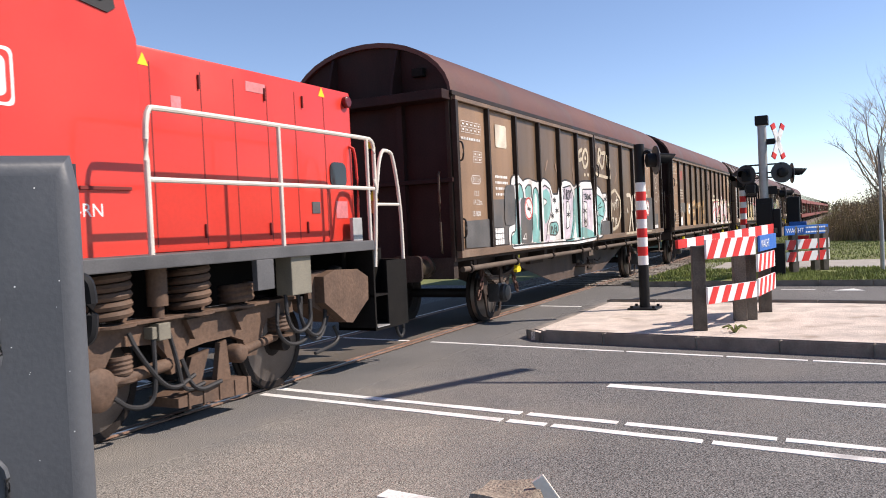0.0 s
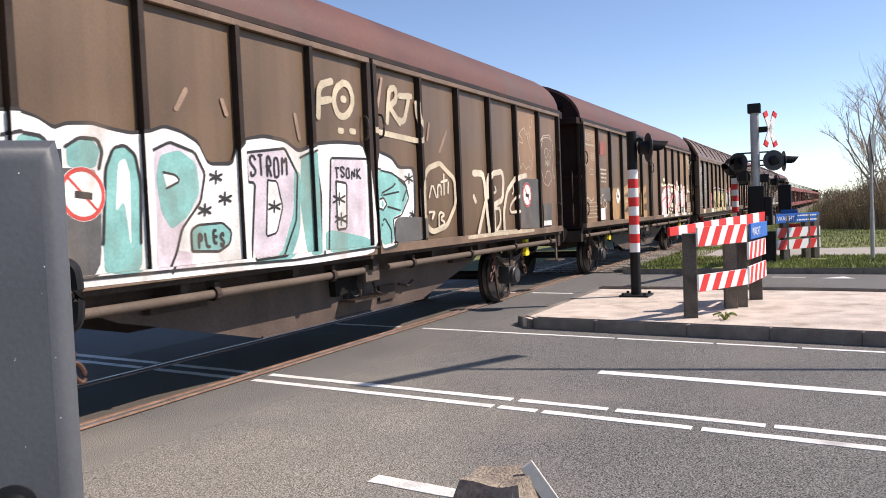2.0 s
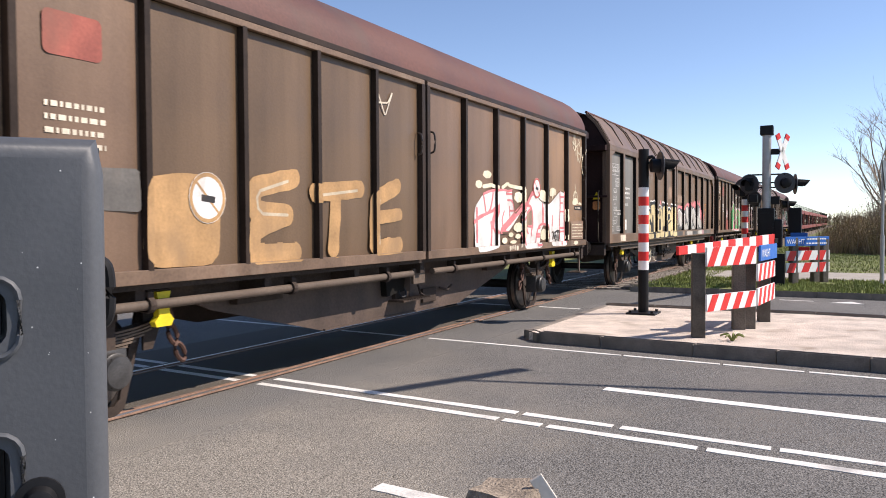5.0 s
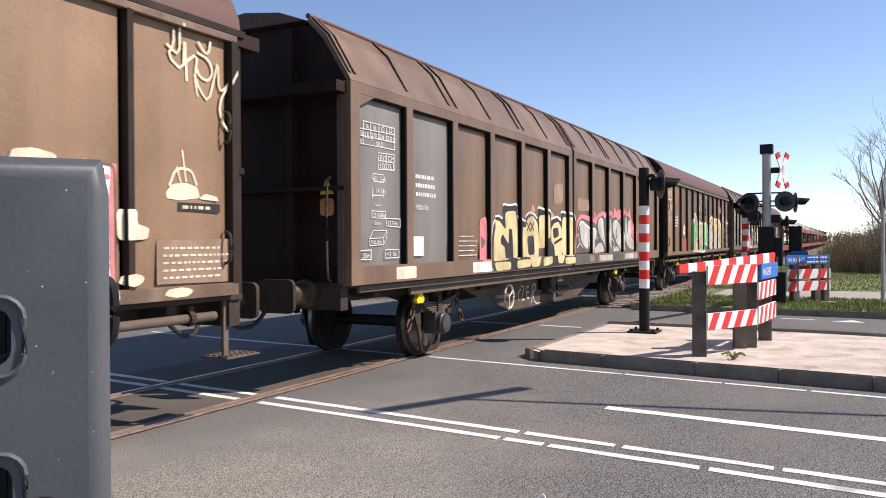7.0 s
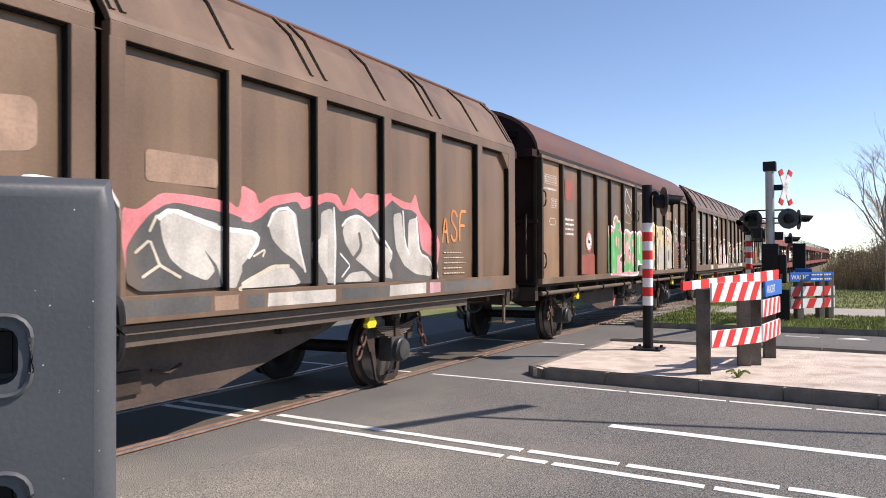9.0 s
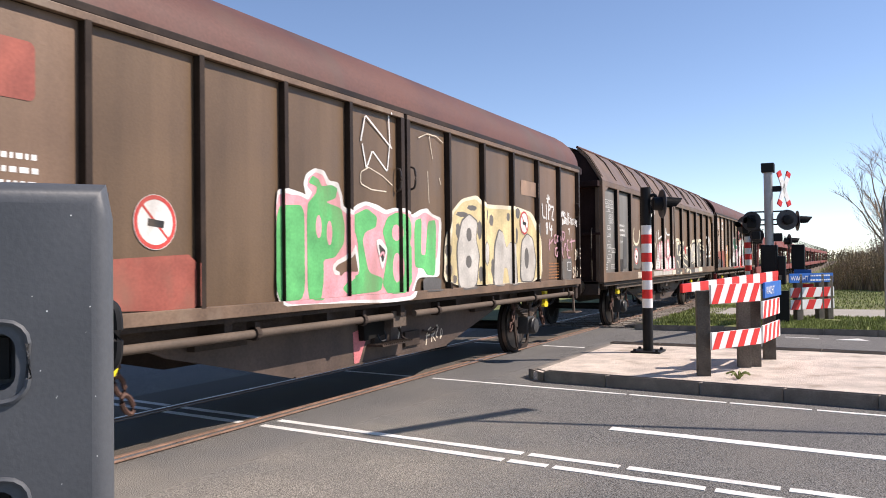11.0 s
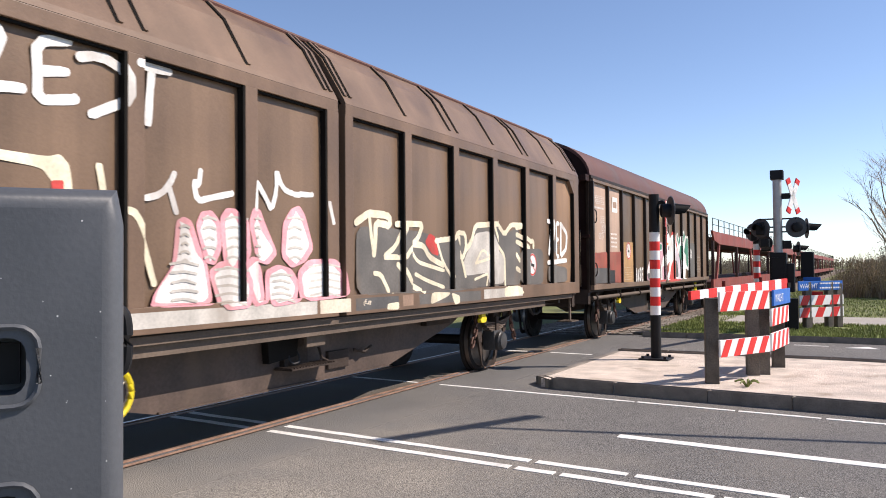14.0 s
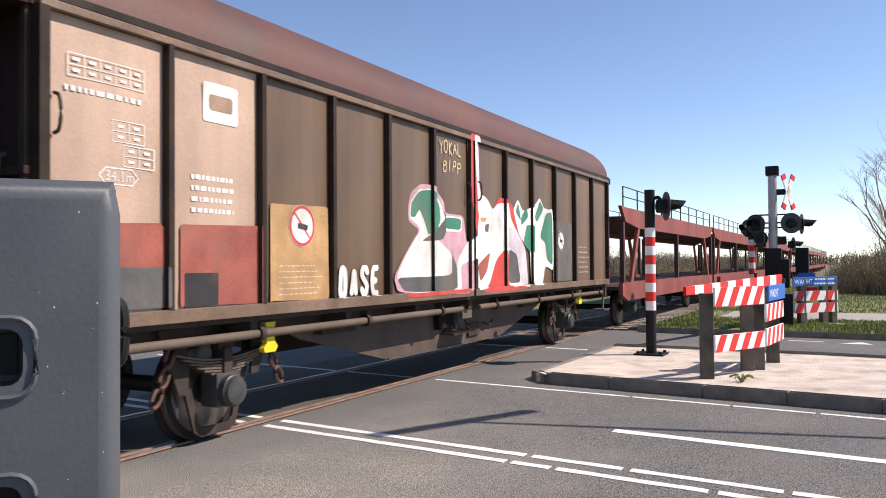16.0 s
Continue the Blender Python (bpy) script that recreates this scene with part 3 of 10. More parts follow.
def me_axle_box():
    bm = B()
    box(bm, -0.16, 0.16, -1.13, -0.93, -0.14, 0.17, 0.02)
    lathe(bm, [(0.15, -1.10), (0.15, -1.19), (0.135, -1.20), (0.125, -1.23), (0.06, -1.24)], (0, 0, 0), "y", 22)
    for a in range(6):
        c, s = 0.115 * math.cos(a * math.tau / 6), 0.115 * math.sin(a * math.tau / 6)
        cyl(bm, (c, -1.19, s), (c, -1.225, s), 0.018, n=6)
    return mesh_of("axle_box", bm, M_HUB, True)


def me_leaf_spring():
    bm = B()
    for i in range(6):
        half = 0.62 - 0.085 * i
        pts_top = [(half * (k / 8 - 1) if k <= 8 else half * (k / 8 - 1), 0) for k in range(17)]
        up = [(x, 0.30 - 0.026 * i + 0.09 * (x / 0.62) ** 2) for x, _ in pts_top]
        lo = [(x, z - 0.018) for x, z in up]
        prism(bm, up + lo[::-1], "y", -1.10, -0.99)
    return mesh_of("leaf_spring", bm, M_UNDER_L)


def me_spring_buckle():
    bm = B()
    box(bm, -0.055, 0.055, -1.125, -0.965, 0.10, 0.40, 0.008)
    box(bm, -0.10, 0.10, -1.10, -0.99, 0.38, 0.52, 0.01)
    return mesh_of("spring_buckle", bm, M_UNDER)


def me_axle_guard():
    bm = B()
    poly = [(-0.55, 0.55), (-0.44, 0.55), (-0.22, -0.28), (-0.16, -0.33), (0.16, -0.33), (0.22, -0.28), (0.44, 0.55), (0.55, 0.55), (0.27, -0.36), (0.18, -0.41), (-0.18, -0.41), (-0.27, -0.36)]
    prism(bm, poly, "y", -0.965, -0.935)
    prism(bm, [(-0.75, 0.6), (-0.42, 0.6), (-0.40, 0.0), (-0.52, 0.02)], "y", -1.03, -1.005)
    prism(bm, [(0.42, 0.6), (0.75, 0.6), (0.52, 0.1), (0.42, 0.1)], "y", -1.03, -1.005)
    return mesh_of("axle_guard", bm, M_UNDER)


def me_shackle():
    bm = B()
    for j, (dx, dz, tilt) in enumerate(((0.0, 0.0, 20), (0.07, -0.17, 24), (0.14, -0.33, 30))):
        q = Matrix.Translation((dx, 0, dz)) @ Matrix.Rotation(radians(-tilt), 4, "Y")
        pts = [q @ Vector((0.045 * math.cos(a * math.tau / 12), 0.0, 0.09 * math.sin(a * math.tau / 12))) for a in range(12)]
        tube(bm, [p + Vector((0, 0.012 * (j % 2), 0)) for p in pts], 0.021, 6, True)
    return mesh_of("shackle_chain", bm, M_CHAIN, True)


def me_buffer():
    bm = B()
    lathe(bm, [(0.16, 0.0), (0.16, 0.05), (0.115, 0.06), (0.115, 0.34), (0.09, 0.35), (0.09, 0.50)], (0, 0, 0), "x", 20)
    return mesh_of("buffer_sleeve", bm, M_BUFFER, True)


def me_buffer_head():
    bm = B()
    poly = rounded(0.46, 0.36, 0.07, 4)
    prism(bm, poly, "x", 0.50, 0.545)
    return mesh_of("buffer_head", bm, M_UNDER)


def me_hook():
    bm = B()
    prism(bm, [(-0.07, 0.10), (0.07, 0.10), (0.05, 0.0), (0.06, -0.12), (0.10, -0.18), (0.07, -0.24), (-0.07, -0.24), (-0.09, -0.19), (-0.05, -0.14), (-0.045, 0.0)], "y", -0.03, 0.03)
    return mesh_of("lashing_hook", bm, M_YELLOW)


def me_grip(h=0.28, out=0.07):
    bm = B()
    tube(bm, smooth_3d([(0, 0, 0), (0, -out, 0.02), (0, -out, h - 0.02), (0, 0, h)]), 0.014, 6)
    return mesh_of("grip", bm, M_HANDLE, True)


def smooth_3d(pts, times=2):
    pts = [Vector(p) for p in pts]
    for _ in range(times):
        out = [pts[0]]
        for a, b in zip(pts, pts[1:]):
            out += [a.lerp(b, 0.25), a.lerp(b, 0.75)]
        pts = out + [pts[-1]]
    return pts


def me_step():
    bm = B()
    box(bm, -0.03, 0.03, -1.30, -1.27, 0.62, 1.15)
    box(bm, -0.02, 0.42, -1.33, -1.02, 0.585, 0.60)
    for i in range(6):
        for j in range(4):
            box(bm, 0.01 + i * 0.067, 0.05 + i * 0.067, -1.31 + j * 0.07, -1.26 + j * 0.07, 0.60, 0.61)
    return mesh_of("foot_step", bm, M_UNDER_L)


MESHES = {"axle_box": me_axle_box(), "leaf_spring": me_leaf_spring(), "spring_buckle": me_spring_buckle(), "axle_guard": me_axle_guard(),
          "shackle_chain": me_shackle(), "buffer": me_buffer(), "buffer_head": me_buffer_head(), "lashing_hook": me_hook(), "grip": me_grip(),
          "foot_step": me_step()}


def running_gear(wagon, length, axles):
    """Wheels, axle boxes, springs, chains, buffers, couplings, steps."""
    for x in axles:
        add_wheelset(wagon, x)
        for s in (0, 180):
            m = pose(x, 0, RADIUS, 0, 0, s)
            share("axle_box", MESHES["axle_box"], wagon, m)
            sp = share("leaf_spring", MESHES["leaf_spring"], wagon, m)
            share("spring_buckle", MESHES["spring_buckle"], sp, Matrix())
            share("axle_guard", MESHES["axle_guard"], wagon, m)
        share("shackle_chain", MESHES["shackle_chain"], wagon, pose(x - 0.66, -1.06, RADIUS + 0.37, 0, 0, 180) @ pose(0, 0, 0))
        share("shackle_chain", MESHES["shackle_chain"], wagon, pose(x + 0.66, -1.06, RADIUS + 0.37))
        share("lashing_hook", MESHES["lashing_hook"], wagon, pose(x + (0.42 if wagon["kind_of"] == "R" else -0.85), -1.24, 1.0 if wagon["kind_of"] == "R" else 1.03) @ Matrix.Diagonal((1.1, 1, 0.85, 1)))
    for x, a in ((0.0, 180), (length, 0)):
        for y in (-0.875, 0.875):
            b = share("buffer", MESHES["buffer"], wagon, pose(x, y, 1.06, 0, 0, a))
            share("buffer_head", MESHES["buffer_head"], b, Matrix())
        s = -1 if a else 1
        bm = B()
        box(bm, x - 0.02, x + 0.02, -0.18, 0.18, 0.95, 1.18, 0.005)
        tube(bm, [(x, 0, 1.06), (x + s * 0.30, 0, 1.05), (x + s * 0.42, 0, 0.98), (x + s * 0.55, 0, 0.80)], 0.04, 8)
        part("coupling", bm, M_UNDER, wagon, smooth=True)
        bm = B()
        tube(bm, smooth_3d([(x, -0.35, 0.92), (x + s * 0.25, -0.36, 0.70), (x + s * 0.5, -0.3, 0.68), (x + s * 0.62, -0.25, 0.85)]), 0.025, 8)
        part("brake_hose", bm, M_RUBBER, wagon, smooth=True)
    share("foot_step", MESHES["foot_step"], wagon, pose(length - 0.15, 0, 0))


def underframe(wagon, length, axles, pipe=True):
    bm = B()
    for y in (-0.98, 0.90):
        box(bm, 0.05, length - 0.05, y, y + 0.08, 0.93, 1.16)
    for x in (0.0, length - 0.14):
        box(bm, x, x + 0.14, -1.33, 1.33, 0.88, 1.18)
    for i in range(9):
        x = 0.8 + i * (length - 1.6) / 8
        box(bm, x - 0.05, x + 0.05, -1.3, 1.3, 0.98, 1.12)
    box(bm, 0.0, length, -1.36, 1.36, 1.12, 1.17)
    part("underframe", bm, M_UNDER, wagon)
    a, b = axles[0] + 1.0, axles[1] - 1.0
    bm = B()
    poly = [(a, 0.95), (b, 0.95), (b - 0.3, 0.83), (b - 2.1, 0.415), (a + 2.1, 0.415), (a + 0.3, 0.83)]
    prism(bm, poly, "y", -0.96, -0.935)
    prism(bm, poly, "y", 0.935, 0.96)
    box(bm, a + 2.1, b - 2.1, -0.985, -0.92, 0.415, 0.435)
    part("truss_plate", bm, M_TRUSS, wagon)
    for x in (a + 0.9, b - 0.9):
        bm = B()
        box(bm, x - 0.35, x + 0.35, -1.06, -0.965, 0.86, 0.93, 0.006)
        part("bracket", bm, M_UNDER, wagon)
    bm = B()
    c = (a + b) / 2
    box(bm, c - 0.16, c + 0.16, -1.24, -1.20, 0.84, 1.04, 0.006)
    part("centre_plate", bm, M_UNDER_L, wagon)
    bm = B()
    box(bm, c - 0.35, c + 0.45, -1.20, -0.965, 0.615, 0.63)
    for k in range(16):
        box(bm, c - 0.34 + k * 0.049, c - 0.315 + k * 0.049, -1.19, -0.97, 0.63, 0.642)
    part("grating_step", bm, M_UNDER, wagon)
    bm = B()
    prism(bm, [(c - 0.55, 0.95), (c - 0.05, 0.95), (c - 0.08, 0.74), (c - 0.52, 0.70)], "y", -1.05, -0.965)
    part("brake_lever_box", bm, M_DARK, wagon)
    bm = B()
    tube(bm, smooth_3d([(c - 0.2, -1.02, 0.80), (c - 0.22, -1.08, 0.66), (c - 0.05, -1.08, 0.68), (c - 0.06, -1.02, 0.82)]), 0.012, 6)
    part("lever", bm, M_RUBBER, wagon, smooth=True)
    bm = B()
    mid = (a + b) / 2
    box(bm, mid - 0.25, mid + 0.15, -1.02, -0.9, 0.62, 0.95, 0.01)
    box(bm, mid + 0.55, mid + 0.95, -1.0, -0.85, 0.52, 0.72, 0.01)
    cyl(bm, (mid + 1.3, -0.55, 0.62), (mid + 2.3, -0.55, 0.62), 0.16, n=16)
    tube(bm, [(mid + 0.3, -1.05, 0.80), (mid + 0.3, -1.09, 0.68), (mid + 0.45, -1.09, 0.62)], 0.018, 6)
    tube(bm, [(mid + 1.05, -1.0, 0.7), (mid + 1.2, -1.05, 0.66), (mid + 1.35, -1.05, 0.72)], 0.018, 6)
    part("brake_gear", bm, M_UNDER, wagon)
    if pipe:
        bm = B()
        cyl(bm, (0.35, -1.30, 0.99), (length * 0.48, -1.30, 0.99), 0.042, n=10)
        cyl(bm, (length * 0.52, -1.30, 0.99), (length - 0.3, -1.30, 0.99), 0.042, n=10)
        part("slide_tube", bm, M_UNDER_L, wagon, smooth=True)
        for i in range(8):
            x = 0.6 + i * (length - 1.2) / 7
            bm = B()
            box(bm, x - 0.03, x + 0.03, -1.33, -1.22, 0.93, 1.10, 0.006)
            lathe(bm, [(0.065, -0.03), (0.07, 0.0), (0.065, 0.03)], (x, -1.30, 0.99), "x", 12)
            part("tube_bracket", bm, M_UNDER, wagon)


def panel_mesh(w, h, bulge, material):
    """One pressed sheet of a sliding wall, a little dished outwards."""
    n = 6
    verts, faces = [], []
    for j in range(n + 1):
        for i in range(n + 1):
            u, v = i / n, j / n
            d = bulge * (math.sin(math.pi * u) ** 0.6) * (math.sin(math.pi * v) ** 0.35)
            verts.append((u * w, -d, v * h))
    for j in range(n):
        for i in range(n):
            a = j * (n + 1) + i
            faces.append((a, a + 1, a + n + 2, a + n + 1))
    k = len(verts)
    verts += [(0, 0.03, 0), (w, 0.03, 0), (w, 0.03, h), (0, 0.03, h)]
    faces.append((k + 3, k + 2, k + 1, k))
    faces += [(0, k, k + 1, n), (n, k + 1, k + 2, n + n * (n + 1)), (n * (n + 1), n + n * (n + 1), k + 2, k + 3), (0, n * (n + 1), k + 3, k)]
    me = bpy.data.meshes.new("panel")
    me.from_pydata(verts, [], faces)
    me.shade_smooth()
    me.set_sharp_from_angle(angle=radians(40))
    me.materials.append(material)
    return me


R_LEN, R_AXLES = 14.15, (2.22, 12.0)
R_XS = [0.09 + (6.88 - 0.09) * i / 6 for i in range(7)], [7.02 + (13.98 - 7.02) * i / 6 for i in range(7)]
R_Z0, R_Z1 = 1.28, 3.40
B_LEN, B_AXLES = 16.0, (2.8, 12.75)
B_XS = [0.07 + (7.84 - 0.07) * i / 6 for i in range(7)], [8.06 + (15.9 - 8.06) * i / 6 for i in range(7)]
B_Z0, B_Z1 = 1.36, 3.28
RIB_FRONT = {"R": 0.045, "B": 0.058}
RIBS = {"R": [(x - 0.036, x + 0.036) for xs in R_XS for x in xs],
        "B": [(0.03, 0.22), (B_XS[0][6] - 0.15, B_XS[0][6] + 0.05), (B_XS[1][0] - 0.05, B_XS[1][0] + 0.10), (15.68, 15.94)] + [(x - 0.09, x + 0.07) for xs in B_XS for x in xs[1:6]]}
PANELS = {}
for kind, xs, z0, z1 in (("R", R_XS, R_Z0, R_Z1), ("B", B_XS, B_Z0, B_Z1)):
    for tone, m in (("dark", M_SIDE), ("light", M_SIDE_LIGHT), ("plain", M_SIDE_BROWN2), ("pale", M_SIDE_PALE), ("slate", M_SIDE_GREY)):
        PANELS[kind, tone] = panel_mesh(xs[0][1] - xs[0][0] - 0.07, z1 - z0, 0.0235, M_SIDE_LONG if (kind, tone) == ("B", "dark") else m)


def arch(n=18, rise=0.87, half=1.39, base=3.50):
    """The round roof's line from side to side."""
    out = []
    for i in range(n + 1):
        a = math.pi * i / n
        y = -half * math.cos(a)
        out.append((y, base + rise * math.sin(a)))
    return out


def build_round_wagon():
    """A two-axle sliding-wall van with an arched roof."""
    w = thing("covered_wagon", "", "goods wagon")
    w["kind_of"] = "R"
    L = R_LEN
    underframe(w, L, R_AXLES)
    running_gear(w, L, R_AXLES)
    bm = B()
    outer, inner = arch(), arch(rise=0.82, half=1.35, base=3.48)
    prism(bm, outer + inner[::-1], "x", 0.03, L - 0.03)
    part("roof", bm, M_ROOF, w, "weathered maroon arched roof", True)
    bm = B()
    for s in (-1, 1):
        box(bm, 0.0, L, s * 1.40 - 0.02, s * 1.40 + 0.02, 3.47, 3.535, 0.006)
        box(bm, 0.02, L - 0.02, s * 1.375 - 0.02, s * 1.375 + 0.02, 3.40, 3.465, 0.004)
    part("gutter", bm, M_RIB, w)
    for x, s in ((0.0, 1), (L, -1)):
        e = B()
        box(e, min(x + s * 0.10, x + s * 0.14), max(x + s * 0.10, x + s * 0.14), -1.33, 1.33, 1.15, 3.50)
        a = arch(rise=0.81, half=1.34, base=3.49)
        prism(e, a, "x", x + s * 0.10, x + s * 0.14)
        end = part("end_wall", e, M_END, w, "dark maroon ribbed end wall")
        for y in (-0.55, 0.55):
            r = B()
            box(r, min(x, x + s * 0.10), max(x, x + s * 0.10), y - 0.05, y + 0.05, 1.17, 3.40)
            prism(r, [(x + s * 0.10, 3.53), (x - s * 0.20, 3.53), (x - s * 0.16, 3.72), (x + s * 0.02, 4.20), (x + s * 0.10, 4.22)], "y", y - 0.02, y + 0.02)
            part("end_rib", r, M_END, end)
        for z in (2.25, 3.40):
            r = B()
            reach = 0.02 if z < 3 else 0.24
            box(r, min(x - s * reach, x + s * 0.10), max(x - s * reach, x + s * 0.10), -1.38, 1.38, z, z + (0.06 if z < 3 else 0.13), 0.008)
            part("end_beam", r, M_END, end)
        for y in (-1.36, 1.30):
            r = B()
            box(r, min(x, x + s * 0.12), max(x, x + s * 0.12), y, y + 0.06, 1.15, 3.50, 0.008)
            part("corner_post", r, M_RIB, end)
        r = B()
        tube(r, smooth_3d([(x - s * 0.02, -1.18, 1.25), (x - s * 0.10, -1.20, 1.3), (x - s * 0.10, -1.20, 2.35), (x - s * 0.02, -1.18, 2.4)]), 0.016, 6)
        part("grab_rail", r, M_BUFFER, end, smooth=True)
        r = B()
        box(r, min(x - s * 0.02, x + s * 0.09), max(x - s * 0.02, x + s * 0.09), -0.98, -0.80, 3.78, 3.90, 0.01)
        part("lamp_iron", r, M_DARK, end)
    for half, xs in enumerate(R_XS):
        f = B()
        x0, x1 = xs[0], xs[-1]
        box(f, x0 - 0.03, x1 + 0.03, -1.4445, -1.36, 1.17, R_Z0, 0.006)
        box(f, x0 - 0.03, x1 + 0.03, -1.4445, -1.36, R_Z1, R_Z1 + 0.06, 0.006)
        door = part("sliding_door", f, M_SILL, w)
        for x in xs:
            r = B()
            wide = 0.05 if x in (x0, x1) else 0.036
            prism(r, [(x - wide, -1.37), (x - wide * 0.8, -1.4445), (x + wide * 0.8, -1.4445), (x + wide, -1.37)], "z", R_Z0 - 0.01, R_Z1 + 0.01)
            # Near-black all round: the shade of the rib's side is put into its colour.
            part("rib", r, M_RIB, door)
        share("grip", MESHES["grip"], door, pose((x0 + 0.1) if not half else (x0 + 0.12), -1.40, 2.55))
        share("grip", MESHES["grip"], door, pose(x1 - 0.1, -1.40, 2.50))
        share("grip", MESHES["grip"], door, pose(x1 - 0.1 if half else x0 + 0.1, -1.40, 1.45))
        f = B()
        box(f, x0 - 0.03, x1 + 0.03, 1.36, 1.40, 1.17, R_Z1 + 0.06)
        part("far_door", f, M_SIDE, w)
    return w


def build_bevel_wagon():
    """A longer sliding-wall van whose walls lean in below a narrow roof."""
    w = thing("covered_wagon", "", "goods wagon")
    w["kind_of"] = "B"
    L = B_LEN
    underframe(w, L, B_AXLES, False)
    running_gear(w, L, B_AXLES)
    for s in (-1, 1):
        bm = B()
        prism(bm, [(0.3, 1.06), (L - 0.3, 1.06), (L - 0.3, 1.13), (0.3, 1.13)], "y", s * 1.34, s * 1.38)
        part("side_sill", bm, M_UNDER_L, w)
        bm = B()
        box(bm, 1.6, L - 1.6, s * 1.30 - 0.02, s * 1.30 + 0.02, 0.96, 1.06)
        part("lower_sill", bm, M_UNDER_L, w)
    prof = [(-1.40, 3.38), (-1.38, 3.44), (-1.10, 3.90), (-0.86, 4.12), (-0.5, 4.25), (0, 4.31), (0.5, 4.25), (0.86, 4.12), (1.10, 3.90), (1.38, 3.44), (1.40, 3.38)]
    bm = B()
    prism(bm, [p for p in prof if p[1] > 4.0], "x", 0.02, L - 0.02)
    part("roof", bm, M_ROOF2, w, "narrow maroon roof", True)
    bm = B()
    for s in (-1, 1):
        tube(bm, [(0.02, s * 0.90, 4.16), (L - 0.02, s * 0.90, 4.16)], 0.032, 8)
    part("gutter", bm, M_ROOF, w, smooth=True)
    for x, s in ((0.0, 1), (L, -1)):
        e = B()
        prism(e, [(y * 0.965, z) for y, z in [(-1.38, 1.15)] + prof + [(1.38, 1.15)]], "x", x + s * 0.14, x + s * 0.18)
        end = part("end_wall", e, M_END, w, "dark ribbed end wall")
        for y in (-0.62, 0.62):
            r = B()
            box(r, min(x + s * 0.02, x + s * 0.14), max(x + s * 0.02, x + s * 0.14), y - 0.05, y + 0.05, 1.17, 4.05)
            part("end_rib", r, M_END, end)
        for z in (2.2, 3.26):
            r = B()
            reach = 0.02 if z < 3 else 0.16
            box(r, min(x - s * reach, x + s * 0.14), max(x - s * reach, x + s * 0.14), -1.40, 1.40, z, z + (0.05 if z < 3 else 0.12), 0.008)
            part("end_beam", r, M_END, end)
        for y in (-1.37, 1.29):
            r = B()
            box(r, min(x, x + s * 0.16), max(x, x + s * 0.16), y, y + 0.08, 1.15, 3.25, 0.008)
            part("corner_post", r, M_RIB2, end)
        r = B()
        tube(r, smooth_3d([(x - s * 0.02, -1.22, 1.2), (x - s * 0.10, -1.22, 1.25), (x - s * 0.10, -1.22, 2.3), (x - s * 0.02, -1.22, 2.35)]), 0.016, 6)
        part("grab_rail", r, M_BUFFER, end, smooth=True)
    for half, xs in enumerate(B_XS):
        x0, x1 = xs[0], xs[-1]
        f = B()
        Y = -1.457
        box(f, x0 - 0.04, x1 + 0.04, Y, -1.36, 1.15, B_Z0, 0.006)
        box(f, x0 - 0.04, x1 + 0.04, Y, -1.36, B_Z1, B_Z1 + 0.12, 0.006)
        prism(f, [(Y, 3.402), (-1.43, 3.46), (-1.14, 3.93), (-0.92, 4.14), (-0.88, 4.11), (-1.09, 3.90), (-1.38, 3.44), (-1.40, 3.402)], "x", x0 - 0.04, x1 + 0.04)
        door = part("sliding_door", f, M_SIDE_BROWN2, w, "brown sliding wall leaning in at the top")
        for a, b in RIBS["B"]:
            if not x0 - 0.1 < a < x1:
                continue
            r = B()
            box(r, a, b, Y, -1.37, B_Z0 - 0.004, B_Z1 + 0.004, 0.005)
            part("rib", r, M_SIDE_BROWN2, door)
            if a > x0 + 0.1:
                # Dark seal on the rib's sunless side only; the recess shade is its colour.
                r = B()
                box(r, a - 0.024, a - 0.002, Y + 0.006, -1.37, B_Z0, B_Z1)
                part("panel_seal_shade", r, M_DARK, door)
        for j in range(6):
            # Dark strip below the top beam, giving the beam's shade as colour.
            r = B()
            box(r, xs[j] + 0.06, xs[j + 1] - 0.08, -1.43, -1.40, B_Z1 - 0.022, B_Z1 - 0.002)
            part("panel_seal_shade", r, M_DARK, door)
        r = B()
        if not half:
            prism(r, [(0.21, 3.285), (0.54, 3.285), (0.21, 3.14)], "y", Y + 0.004, -1.38)
        else:
            prism(r, [(15.69, 3.285), (15.40, 3.285), (15.69, 3.02)], "y", Y + 0.004, -1.38)
        part("corner_plate", r, M_SIDE_BROWN2, door)
        for i, x in enumerate(xs):
            for dx in (-0.14, 0.10) if i % 2 == 0 else (-0.02,):
                r = B()
                xa = min(max(x + dx, x0), x1 - 0.04)
                prism(r, [(-1.425, 3.50), (-1.16, 3.945), (-0.94, 4.15), (-0.91, 4.12), (-1.12, 3.91), (-1.39, 3.48)], "x", xa, xa + 0.04)
                part("roof_rib", r, M_SIDE_BROWN2, door)
                # Shadow line on the rib's sunless side, modelled as a dark strip.
                r = B()
                prism(r, [(-1.417, 3.49), (-1.152, 3.937), (-0.936, 4.143), (-0.91, 4.12), (-1.12, 3.91), (-1.39, 3.48)], "x", xa - 0.02, xa - 0.001)
                part("roof_rib_shadow", r, M_DARK, door)
        f = B()
        prism(f, [(1.36, 1.15), (1.42, 1.15), (1.42, 3.42), (1.13, 3.93), (0.91, 4.14), (0.87, 4.10), (1.36, 3.40)], "x", x0 - 0.06, x1 + 0.06)
        part("far_door", f, M_SIDE, w)
    bm = B()
